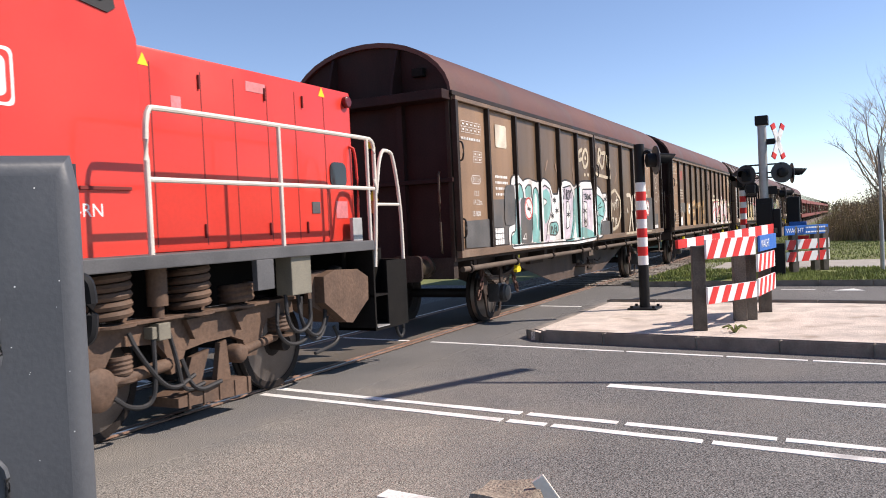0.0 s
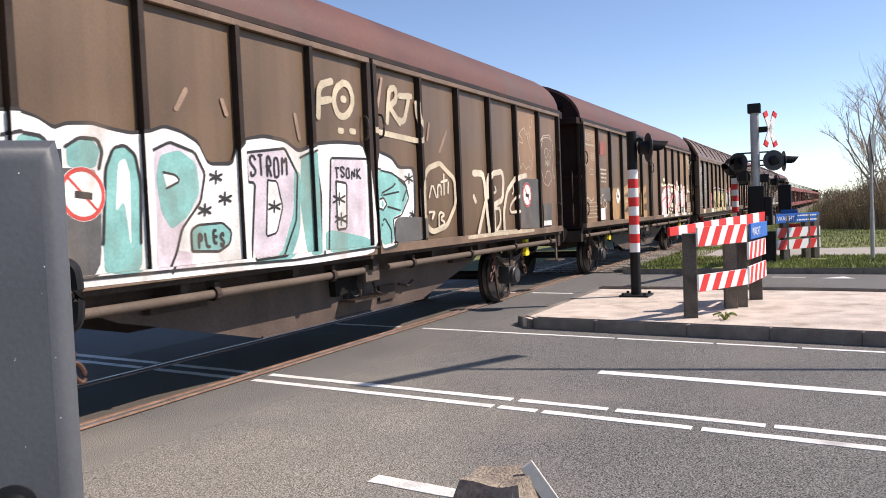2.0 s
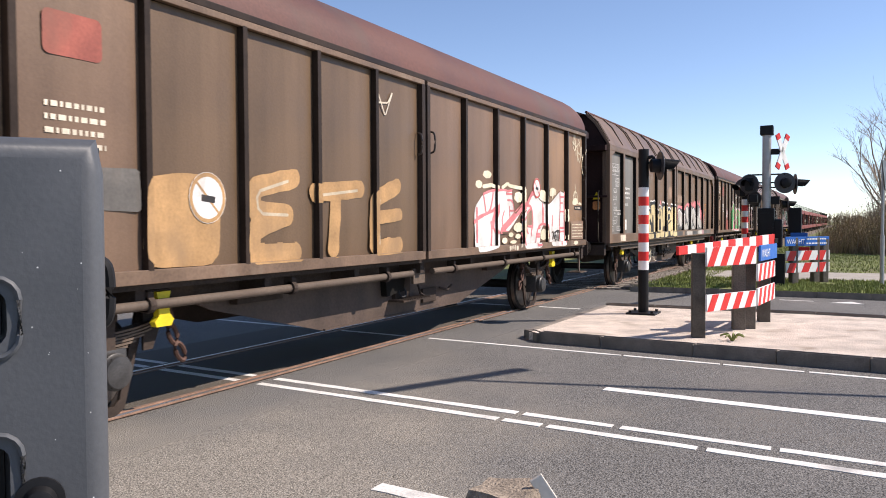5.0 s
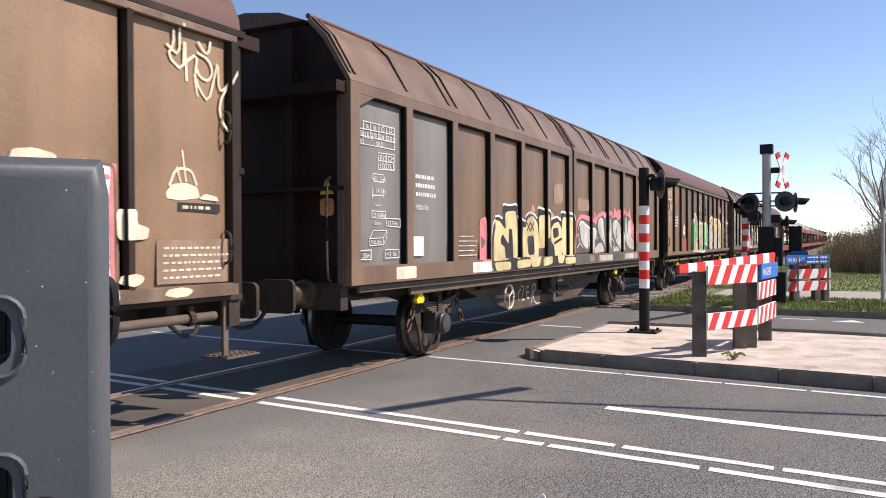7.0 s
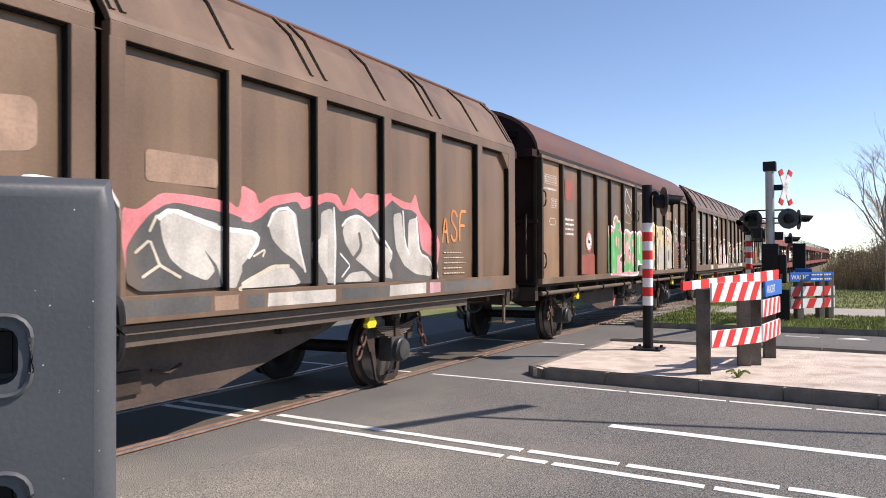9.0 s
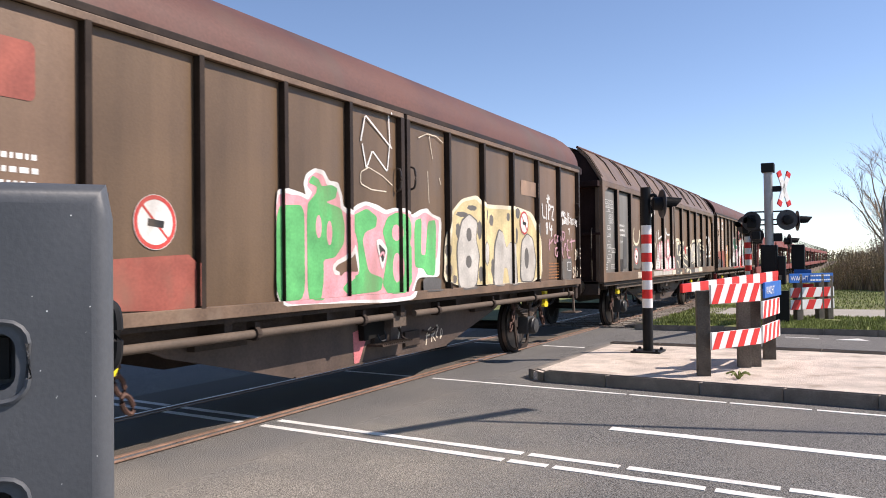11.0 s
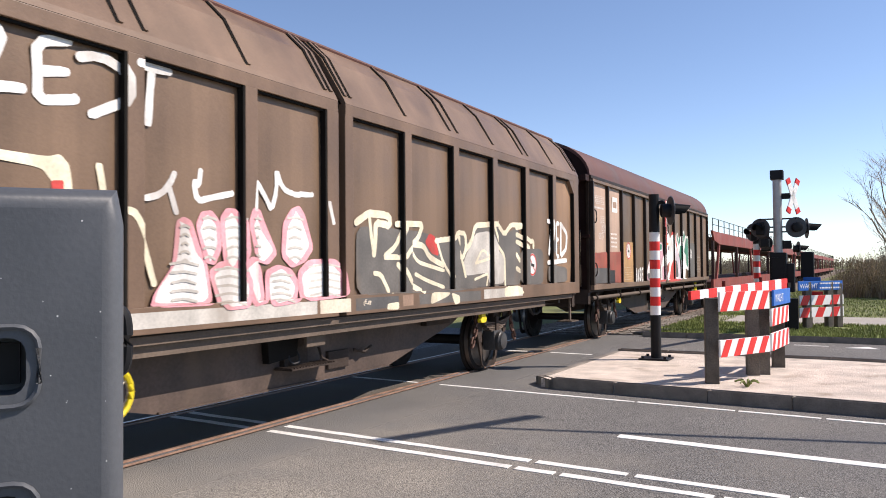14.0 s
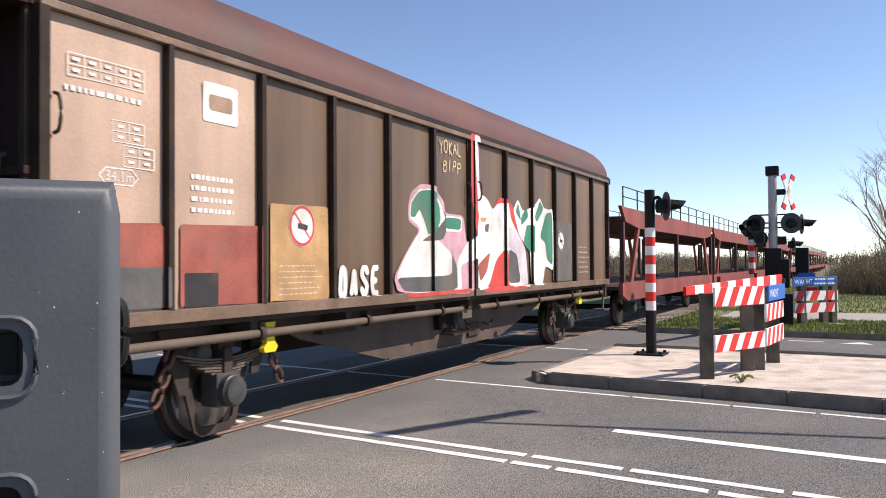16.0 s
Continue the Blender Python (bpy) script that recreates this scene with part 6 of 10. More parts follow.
# ---- wagon 3
stencils(W3)
patch(W3, "white", 1.47, 1.80, 1.45, 1.70, 2, 0.01, "card_holder")
bars(W3, "white", 2.72, 3.5, 1.40, 1.74, 5, fill=0.3)
shape(W3, "pink", [(3.56, 1.96), (3.79, 2.01), (3.85, 1.86), (3.89, 1.36), (3.89, 1.17), (3.56, 1.17)], 0, "rose sprayed area")
shape(W3, "grey", [(3.61, 1.72), (3.79, 1.63), (3.63, 1.5)], 0.6)
shape(W3, "white", [(3.87, 1.18), (3.86, 1.66), (3.92, 1.91), (4.09, 2.03), (4.3, 2.05), (4.45, 2.0), (4.46, 2.24), (4.75, 2.23), (5.07, 2.27), (5.1, 2.06), (5.19, 2.0), (5.38, 1.97), (5.49, 2.09), (5.67, 2.15), (5.9, 2.12), (6.04, 2.04), (6.06, 2.26), (6.61, 2.2), (6.64, 1.97), (6.82, 2.07), (7.13, 2.11), (7.34, 2.05), (7.35, 2.22), (8.11, 2.17), (8.11, 1.18), (7.38, 1.18), (6.66, 1.17), (6.17, 1.16), (5.54, 1.17), (4.65, 1.16)], 0.8, "white spray edge")
shape(W3, "black", [(3.88, 1.18), (3.87, 1.66), (3.94, 1.88), (4.09, 2.0), (4.3, 2.02), (4.45, 1.97), (4.46, 2.21), (4.75, 2.2), (5.07, 2.23), (5.1, 2.02), (5.19, 1.97), (5.38, 1.94), (5.49, 2.05), (5.67, 2.11), (5.9, 2.08), (6.04, 2.0), (6.06, 2.22), (6.61, 2.16), (6.64, 1.92), (6.82, 2.03), (7.13, 2.07), (7.34, 2.0), (7.35, 2.18), (8.11, 2.12), (8.11, 1.18), (7.38, 1.18), (6.66, 1.17), (6.17, 1.16), (5.54, 1.17), (4.65, 1.16)], 1.6, "dark outline of yellow block letters")
shape(W3, "yellow", [(3.94, 1.33), (3.95, 1.66), (4.03, 1.86), (4.15, 1.96), (4.32, 1.95), (4.57, 1.81), (4.55, 2.1), (5.01, 2.14), (5.08, 1.9), (5.08, 1.34), (4.9, 1.34), (4.85, 1.81), (4.78, 1.84), (4.7, 1.82), (4.7, 1.59), (4.57, 1.66), (4.45, 1.75), (4.35, 1.67), (4.38, 1.58), (4.52, 1.55), (4.57, 1.34), (4.09, 1.33)], 3, "yellow block graffiti letter")
shape(W3, "yellow", [(3.98, 1.31), (4.65, 1.31), (4.65, 1.18), (4.06, 1.17)], 3)
shape(W3, "yellow", [(4.93, 1.32), (5.53, 1.33), (5.56, 1.2), (4.93, 1.18)], 3)
shape(W3, "yellow", [(5.17, 1.87), (5.35, 1.86), (5.35, 1.37), (5.17, 1.36)], 3)
shape(W3, "yellow", [(5.43, 1.4), (5.42, 1.8), (5.55, 2.01), (5.79, 2.08), (6.04, 1.96), (6.12, 1.66), (6.1, 1.38), (5.98, 1.19), (5.61, 1.19), (5.52, 1.36)], 3.5, "yellow block graffiti letter")
shape(W3, "black", [(5.52, 1.71), (5.85, 1.74), (5.89, 1.4), (5.58, 1.39)], 4.5)
stroke(W3, "black", [(5.52, 1.94), (5.67, 1.81)], 0.035, 5.72)
stroke(W3, "black", [(5.67, 1.95), (5.52, 1.81)], 0.035, 5.3)
stroke(W3, "black", [(5.69, 1.95), (5.85, 1.82)], 0.035, 5.09)
stroke(W3, "black", [(5.85, 1.95), (5.69, 1.81)], 0.035, 5.48)
shape(W3, "yellow", [(6.11, 2.08), (6.54, 2.12), (6.58, 1.7), (6.42, 1.67), (6.42, 1.51), (6.1, 1.5), (6.14, 1.66)], 3, "yellow block graffiti letter")
shape(W3, "yellow", [(6.18, 1.33), (6.68, 1.36), (6.68, 1.22), (6.21, 1.18)], 3)
shape(W3, "yellow", [(6.72, 1.66), (6.78, 1.86), (6.93, 1.96), (7.18, 2.0), (7.38, 1.87), (7.4, 1.69), (7.4, 1.34), (7.29, 1.21), (7.01, 1.22), (6.94, 1.53)], 3, "yellow block graffiti letter")
shape(W3, "black", [(6.84, 1.86), (7.16, 1.89), (7.21, 1.73), (6.91, 1.67)], 4.5)
stroke(W3, "black", [(6.95, 1.59), (7.38, 1.68)], 0.05, 4.87)
shape(W3, "yellow", [(7.4, 2.09), (7.92, 2.1), (8.05, 1.66), (8.05, 1.33), (7.4, 1.34)], 3, "yellow block graffiti letter")
shape(W3, "yellow", [(7.41, 1.32), (8.07, 1.32), (8.07, 1.19), (7.45, 1.19)], 3)
blob(W3, "pink", 6.79, 2.08, 0.16, 0.08, 0.5, wob=0.1)
shape(W3, "pink", [(5.71, 2.14), (5.82, 2.29), (5.94, 2.14)], 0.5)
shape(W3, "fade", [(6.94, 2.68), (7.47, 2.74), (7.47, 2.37), (6.92, 2.31)], 0)
shape(W3, "pink", [(8.12, 2.03), (8.33, 2.02), (8.56, 2.17), (8.86, 2.17), (9.26, 2.15), (9.39, 2.08), (9.45, 2.24), (9.52, 2.3), (9.69, 2.25), (9.74, 2.14), (9.92, 2.23), (10.35, 2.3), (10.44, 2.25), (10.78, 2.33), (11.02, 2.32), (11.13, 2.19), (11.2, 2.29), (11.28, 2.43), (11.46, 2.29), (11.58, 2.38), (11.82, 2.37), (12.04, 2.41), (12.44, 2.33), (12.62, 2.32), (12.73, 2.46), (12.83, 2.23), (13.1, 2.06), (13.29, 1.84), (13.22, 1.54), (12.79, 1.55), (9.3, 1.53), (8.17, 1.51), (8.12, 1.76)], 0, "rose sprayed ground of the graffiti")
shape(W3, "grey", [(8.21, 1.72), (8.3, 1.85), (8.44, 1.99), (8.59, 2.07), (8.71, 2.1), (9.23, 2.05), (9.6, 1.96), (9.77, 2.02), (9.92, 2.13), (10.31, 2.21), (10.4, 2.12), (10.73, 2.23), (10.94, 2.23), (11.07, 2.14), (11.2, 2.16), (11.37, 2.2), (11.63, 2.1), (11.82, 2.18), (12.1, 2.35), (12.4, 2.24), (12.62, 2.24), (12.77, 2.19), (12.87, 1.76), (13.18, 1.65), (13.25, 1.34), (11.04, 1.38), (9.59, 1.4), (8.36, 1.38), (8.21, 1.46)], 1, "dark grey outline area")
shape(W3, "silver", [(8.54, 1.95), (8.65, 2.05), (8.83, 2.0), (9.19, 1.95), (9.23, 1.89), (9.67, 1.89), (9.74, 1.81), (9.63, 1.68), (9.44, 1.53), (9.36, 1.38), (9.26, 1.39), (9.19, 1.58), (9.02, 1.73), (9.17, 1.54), (9.06, 1.45), (8.8, 1.54), (8.65, 1.64), (8.57, 1.79)], 2, "silver graffiti letter")
shape(W3, "silver", [(9.41, 1.37), (9.67, 1.47), (9.91, 1.58), (10.13, 1.58), (10.26, 1.52), (10.39, 1.38)], 2, "silver graffiti letter")
shape(W3, "silver", [(9.87, 1.95), (9.96, 2.08), (10.22, 2.12), (10.3, 2.07), (10.35, 1.74), (10.44, 1.51), (10.26, 1.63), (10.08, 1.71), (9.93, 1.82)], 2, "silver graffiti letter")
shape(W3, "silver", [(10.63, 2.12), (10.91, 2.17), (10.96, 1.98), (10.95, 1.37), (10.78, 1.39), (10.55, 1.63), (10.54, 1.8), (10.63, 1.86)], 2, "silver graffiti letter")
shape(W3, "silver", [(11.1, 1.93), (11.17, 2.05), (11.43, 2.11), (11.66, 2.01), (11.78, 1.82), (12.1, 1.69), (11.97, 1.56), (12.1, 1.39), (11.78, 1.43), (11.31, 1.65), (11.15, 1.81)], 2, "silver graffiti letter")
shape(W3, "silver", [(11.1, 1.38), (11.25, 1.48), (11.54, 1.5), (11.72, 1.38)], 2, "silver graffiti letter")
shape(W3, "silver", [(12.17, 2.16), (12.37, 2.2), (12.44, 1.83), (12.53, 1.72), (12.54, 2.11), (12.77, 2.15), (12.82, 1.69), (13.07, 1.65), (13.17, 1.4), (12.72, 1.44), (12.43, 1.55), (12.23, 1.76)], 2, "silver graffiti letter")
stroke(W3, "white", [(8.54, 1.97), (8.65, 2.04), (8.83, 2.0), (9.26, 1.89), (9.67, 1.88), (9.74, 1.81), (9.6, 1.66)], 0.045, 3)
stroke(W3, "cream", [(9.41, 1.37), (9.67, 1.47), (9.96, 1.57), (10.17, 1.57)], 0.04, 3)
stroke(W3, "white", [(9.87, 1.95), (9.96, 2.1), (10.22, 2.14), (10.35, 1.74), (10.44, 1.51)], 0.03, 3)
stroke(W3, "white", [(10.94, 2.17), (10.97, 1.8), (10.95, 1.37)], 0.03, 3)
stroke(W3, "white", [(11.1, 1.99), (11.19, 2.07), (11.43, 2.12), (11.7, 2.0), (12.1, 1.65)], 0.03, 3)
stroke(W3, "white", [(12.41, 2.21), (12.45, 1.83), (12.56, 1.69)], 0.03, 3)
stroke(W3, "white", [(12.75, 2.15), (12.82, 1.7), (13.1, 1.63), (13.22, 1.39)], 0.03, 3)
stroke(W3, "cream", [(8.3, 1.69), (8.44, 1.79), (8.54, 1.59), (8.76, 1.49)], 0.025, 3)
stroke(W3, "cream", [(8.37, 1.5), (8.54, 1.59)], 0.025, 3)
stroke(W3, "cream", [(8.44, 1.86), (8.51, 1.98)], 0.025, 3)
stroke(W3, "cream", [(9.66, 1.66), (9.83, 1.73), (9.79, 1.66)], 0.02, 3)
stroke(W3, "white", [(11.06, 1.69), (11.25, 1.56), (11.09, 1.44)], 0.02, 3)
stroke(W3, "grey", [(11.43, 1.91), (11.48, 1.75), (11.34, 1.65)], 0.05, 3)
paint(W3, "ASF", 13.45, 14.2, 1.85, 2.3, [("orange", 0.04)], 1)
bars(W3, "cream", 13.5, 14.2, 1.4, 1.75, 5, fill=0.3)
patch(W3, "fade", 8.4, 9.2, 2.25, 2.5, 0, 0.04)
patch(W3, "white", 3.2, 3.9, 1.18, 1.33, 1, 0.02)
patch(W3, "cream", 1.0, 1.5, 1.18, 1.33, 1, 0.02)
for x0, x1, key in ((8.1, 9.05, "grey"), (9.1, 9.4, "fade"), (9.5, 9.75, "grey"), (9.8, 10.9, "silver"), (11.0, 12.0, "grey"), (12.0, 12.9, "silver"), (13.0, 13.3, "mauve"), (13.4, 15.0, "slate")):
    patch(W3, key, x0, x1, 1.19, 1.325, 0.5, 0.01, wob=0.008, seed=int(x0 * 10))

bm = B()
prism(bm, [(-1.24, 2.16), (-1.06, 2.16), (-1.15, 2.33)], "x", 0.0, 0.02)
part("warning_triangle", bm, M_YELLOW, W3, "yellow warning triangle on the end wall")
bm = B()
prism(bm, [(y - 1.15, z + 2.02) for y, z in rounded(0.17, 0.19, 0.04)], "x", 0.0, 0.02)
part("round_notice", bm, PAINTS["orange"], W3)

# ---- wagon 4
load_marks(W4, 0.0, 0.0)
patch(W4, "oldred", 1.47, 1.96, 2.75, 3.15, 1, 0.05, "emblem", "small red emblem")
dial(W4, 3.0, 1.98, 0.22, 3)
patch(W4, "oldred", 2.3, 3.5, 1.3, 1.7, 0, 0.1, wob=0.04)
shape(W4, "white", [(4.5, 2.35), (4.68, 2.38), (4.91, 2.35), (4.97, 2.33), (4.93, 2.45), (4.98, 2.55), (5.12, 2.62), (5.29, 2.61), (5.38, 2.51), (5.54, 2.51), (5.62, 2.38), (5.64, 2.26), (5.78, 2.21), (5.9, 2.29), (6.09, 2.34), (6.35, 2.31), (6.53, 2.26), (6.72, 2.3), (6.95, 2.3), (7.15, 2.23), (7.37, 2.31), (7.57, 2.34), (7.7, 2.27), (7.98, 2.23), (7.91, 1.65), (7.89, 1.44), (7.29, 1.45), (7.14, 1.18), (6.54, 1.17), (5.61, 1.21), (4.97, 1.23), (4.49, 1.23)], 0.5, "white edge of green and pink letters")
shape(W4, "rose", [(4.5, 2.32), (4.88, 2.32), (5.01, 2.28), (5.08, 2.37), (4.99, 2.42), (5.01, 2.51), (5.14, 2.58), (5.27, 2.56), (5.34, 2.45), (5.5, 2.46), (5.57, 2.35), (5.59, 2.22), (5.75, 2.16), (5.92, 2.24), (6.11, 2.3), (6.46, 2.22), (6.56, 2.21), (6.78, 2.27), (7.01, 2.24), (7.25, 2.2), (7.5, 2.29), (7.67, 2.24), (7.91, 2.19), (7.83, 1.66), (7.31, 1.58), (7.28, 1.48), (7.09, 1.23), (6.44, 1.21), (5.7, 1.24), (5.28, 1.23), (4.49, 1.25)], 1.4, "pink ground of green letters")
shape(W4, "brown", [(5.46, 1.63), (5.72, 1.7), (5.85, 1.85), (5.94, 1.54), (5.66, 1.55), (5.58, 1.5), (5.52, 1.54), (5.45, 1.52)], 2.2)
stroke(W4, "white", [(5.53, 1.53), (5.45, 1.55), (5.46, 1.63), (5.72, 1.71), (5.85, 1.86), (5.95, 1.54)], 0.05, 2.96)
shape(W4, "green", [(4.5, 2.2), (4.88, 2.23), (4.94, 2.15), (4.94, 1.28), (4.49, 1.28)], 3, "green graffiti letter with pink edge")
shape(W4, "green", [(4.98, 1.27), (4.98, 2.24), (5.14, 2.36), (5.16, 2.43), (5.01, 2.46), (5.08, 2.54), (5.19, 2.51), (5.24, 2.44), (5.42, 2.47), (5.53, 2.44), (5.49, 2.33), (5.3, 2.28), (5.6, 2.23), (5.66, 2.04), (5.64, 1.85), (5.47, 1.7), (5.26, 1.68), (5.26, 1.46), (5.21, 1.26)], 3, "green graffiti letter with pink edge")
blob(W4, "rose", 5.18, 2.02, 0.05, 0.12, 4, wob=0.03)
blob(W4, "rose", 5.37, 1.96, 0.05, 0.13, 4, wob=0.03)
shape(W4, "green", [(5.83, 2.17), (6.11, 2.26), (6.33, 2.17), (6.3, 2.05), (6.07, 1.99), (6.01, 1.89), (6.13, 1.53), (6.45, 1.46), (6.4, 1.31), (5.72, 1.29), (5.6, 1.37), (5.78, 1.48), (5.94, 1.52), (5.91, 1.89), (5.82, 2.05)], 3, "green graffiti letter with pink edge")
shape(W4, "green", [(6.44, 2.01), (6.56, 2.18), (6.78, 2.25), (7.0, 2.21), (7.1, 2.03), (7.01, 1.88), (7.12, 1.73), (7.09, 1.44), (6.93, 1.27), (6.55, 1.27), (6.43, 1.39), (6.55, 1.73), (6.51, 1.87)], 3.6, "green graffiti letter with pink edge")
blob(W4, "rose", 6.76, 2.0, 0.1, 0.1, 4.6, wob=0.03)
blob(W4, "rose", 6.77, 1.58, 0.1, 0.18, 4.6, wob=0.03)
shape(W4, "green", [(7.21, 2.04), (7.24, 2.17), (7.41, 2.21), (7.38, 1.74), (7.5, 1.73), (7.57, 2.17), (7.81, 2.2), (7.77, 1.46), (7.53, 1.48), (7.44, 1.56), (7.21, 1.58)], 3, "green graffiti letter with pink edge")
shape(W4, "white", [(6.29, 1.9), (6.4, 1.92), (6.56, 1.8), (6.42, 1.53)], 5)
shape(W4, "black", [(6.34, 1.87), (6.51, 1.78), (6.43, 1.62)], 6)
stroke(W4, "rose", [(6.37, 1.72), (6.45, 1.77), (6.47, 1.72)], 0.03, 7.45)
shape(W4, "grey", [(7.42, 1.44), (7.93, 1.43), (7.93, 1.26), (7.43, 1.26)], 7)
stroke(W4, "white", [(6.0, 3.02), (6.1, 3.32), (6.68, 3.01)], 0.022, 1.54)
stroke(W4, "white", [(6.61, 3.42), (6.64, 3.04), (6.68, 3.01)], 0.022, 1.63)
stroke(W4, "white", [(6.03, 2.98), (6.11, 2.71), (6.24, 2.93), (6.57, 2.72), (6.63, 3.03)], 0.022, 1.72)
stroke(W4, "cream", [(6.16, 2.73), (5.99, 2.66), (5.99, 2.53), (6.21, 2.48), (6.54, 2.48)], 0.014, 1.0)
stroke(W4, "cream", [(6.16, 2.73), (6.46, 2.66), (6.68, 2.57)], 0.014, 1.09)
stroke(W4, "cream", [(7.36, 3.23), (7.59, 3.31), (7.85, 3.31), (8.04, 3.25)], 0.014, 1.18)
stroke(W4, "cream", [(7.65, 3.29), (7.73, 3.0)], 0.014, 1.27)
stroke(W4, "cream", [(7.59, 2.82), (7.62, 2.41)], 0.014, 1.36)
stroke(W4, "cream", [(7.92, 2.76), (7.96, 2.68)], 0.014, 1.45)
shape(W4, "straw", [(8.02, 1.31), (8.06, 1.9), (8.27, 2.33), (8.61, 2.53), (9.13, 2.62), (9.4, 2.5), (10.68, 2.54), (11.42, 2.47), (11.85, 2.09), (11.89, 1.27)], 0, "pale yellow sprayed ground")
shape(W4, "yellow", [(8.1, 1.31), (8.14, 1.9), (8.33, 2.31), (8.64, 2.49), (9.09, 2.56), (9.38, 2.44), (10.65, 2.48), (11.32, 2.41), (11.71, 2.06), (11.76, 1.29)], 0.6)
blob(W4, "slate", 8.12, 1.8, 0.06, 0.08, 1.5, wob=0.2)
blob(W4, "slate", 8.13, 1.53, 0.06, 0.08, 1.5, wob=0.2)
blob(W4, "slate", 8.6, 2.31, 0.19, 0.04, 1.5, wob=0.2)
blob(W4, "slate", 8.94, 2.42, 0.16, 0.04, 1.5, wob=0.2)
blob(W4, "slate", 9.2, 2.11, 0.08, 0.14, 1.5, wob=0.2)
blob(W4, "slate", 8.47, 2.08, 0.07, 0.11, 1.5, wob=0.2)
blob(W4, "slate", 9.45, 2.35, 0.07, 0.09, 1.5, wob=0.2)
blob(W4, "slate", 9.64, 2.27, 0.08, 0.09, 1.5, wob=0.2)
blob(W4, "slate", 10.32, 2.35, 0.07, 0.07, 1.5, wob=0.2)
blob(W4, "slate", 10.73, 2.43, 0.1, 0.09, 1.5, wob=0.2)
blob(W4, "slate", 11.69, 2.2, 0.08, 0.12, 1.5, wob=0.2)
blob(W4, "slate", 10.66, 2.06, 0.07, 0.13, 1.5, wob=0.2)
blob(W4, "slate", 9.23, 1.46, 0.08, 0.12, 1.5, wob=0.2)
blob(W4, "slate", 9.67, 1.55, 0.06, 0.14, 1.5, wob=0.2)
blob(W4, "slate", 8.34, 1.4, 0.08, 0.06, 1.5, wob=0.2)
shape(W4, "slate", [(8.46, 1.24), (8.4, 1.82), (8.57, 2.23), (8.85, 2.34), (9.15, 2.24), (9.08, 1.97), (9.21, 1.73), (9.08, 1.25)], 2.2)
shape(W4, "silver", [(8.5, 1.26), (8.44, 1.82), (8.6, 2.21), (8.85, 2.32), (9.12, 2.22), (9.06, 1.97), (9.17, 1.74), (9.06, 1.28)], 3, "silver graffiti letter on yellow ground")
blob(W4, "slate", 8.83, 2.03, 0.09, 0.1, 4, wob=0.03)
blob(W4, "slate", 8.81, 1.64, 0.1, 0.09, 4, wob=0.03)
shape(W4, "slate", [(9.29, 1.64), (9.3, 1.89), (9.4, 1.99), (9.55, 1.89), (9.55, 1.64), (9.41, 1.54)], 2.2)
shape(W4, "silver", [(9.3, 1.65), (9.31, 1.88), (9.41, 1.97), (9.54, 1.88), (9.53, 1.65), (9.41, 1.55)], 3, "silver graffiti letter on yellow ground")
blob(W4, "slate", 9.42, 1.76, 0.05, 0.11, 4, wob=0.03)
shape(W4, "slate", [(9.66, 1.26), (9.73, 1.9), (9.91, 2.15), (10.09, 2.11), (10.23, 1.85), (10.4, 1.96), (10.63, 1.91), (10.72, 1.26), (10.38, 1.24), (10.26, 1.53), (10.12, 1.54), (10.04, 1.25)], 2.2)
shape(W4, "silver", [(9.71, 1.28), (9.78, 1.89), (9.94, 2.13), (10.1, 2.09), (10.22, 1.84), (10.38, 1.95), (10.58, 1.9), (10.66, 1.28), (10.36, 1.26), (10.25, 1.54), (10.12, 1.54), (10.05, 1.26)], 3, "silver graffiti letter on yellow ground")
shape(W4, "slate", [(10.78, 1.29), (10.86, 1.97), (11.14, 2.12), (11.43, 2.04), (11.6, 1.63), (11.43, 1.28)], 2.2)
shape(W4, "silver", [(10.83, 1.31), (10.9, 1.96), (11.15, 2.1), (11.41, 2.02), (11.55, 1.63), (11.41, 1.3)], 3, "silver graffiti letter on yellow ground")
blob(W4, "slate", 11.11, 1.69, 0.1, 0.18, 4, wob=0.03)
dial(W4, 11.01, 2.28, 0.2, 7, "red")
stroke(W4, "white", [(11.92, 2.65), (11.94, 2.42), (12.07, 2.41)], 0.045, 1.54)
stroke(W4, "white", [(12.13, 2.64), (12.14, 2.4)], 0.045, 1.63)
stroke(W4, "white", [(12.25, 2.4), (12.24, 2.65), (12.34, 2.66), (12.36, 2.6), (12.26, 2.55)], 0.045, 1.72)
stroke(W4, "white", [(12.39, 2.63), (12.55, 2.64), (12.41, 2.41), (12.53, 2.39)], 0.045, 1.0)
stroke(W4, "white", [(12.17, 2.32), (12.11, 2.3), (12.13, 2.24), (12.19, 2.2), (12.17, 2.12), (12.12, 2.15), (12.2, 2.25), (12.17, 2.32)], 0.045, 1.09)
stroke(W4, "white", [(12.31, 2.33), (12.29, 2.21), (12.43, 2.21)], 0.045, 1.18)
stroke(W4, "white", [(12.41, 2.28), (12.39, 2.1)], 0.045, 1.27)
stroke(W4, "white", [(12.23, 2.83), (12.24, 2.69)], 0.045, 1.36)
stroke(W4, "white", [(12.16, 2.77), (12.31, 2.76)], 0.045, 1.45)
stroke(W4, "white", [(12.18, 2.7), (12.29, 2.8)], 0.045, 1.54)
stroke(W4, "mauve", [(12.47, 2.03), (12.24, 1.93)], 0.035, 1.63)
stroke(W4, "mauve", [(12.3, 2.03), (12.24, 1.93), (12.29, 1.83)], 0.035, 1.72)
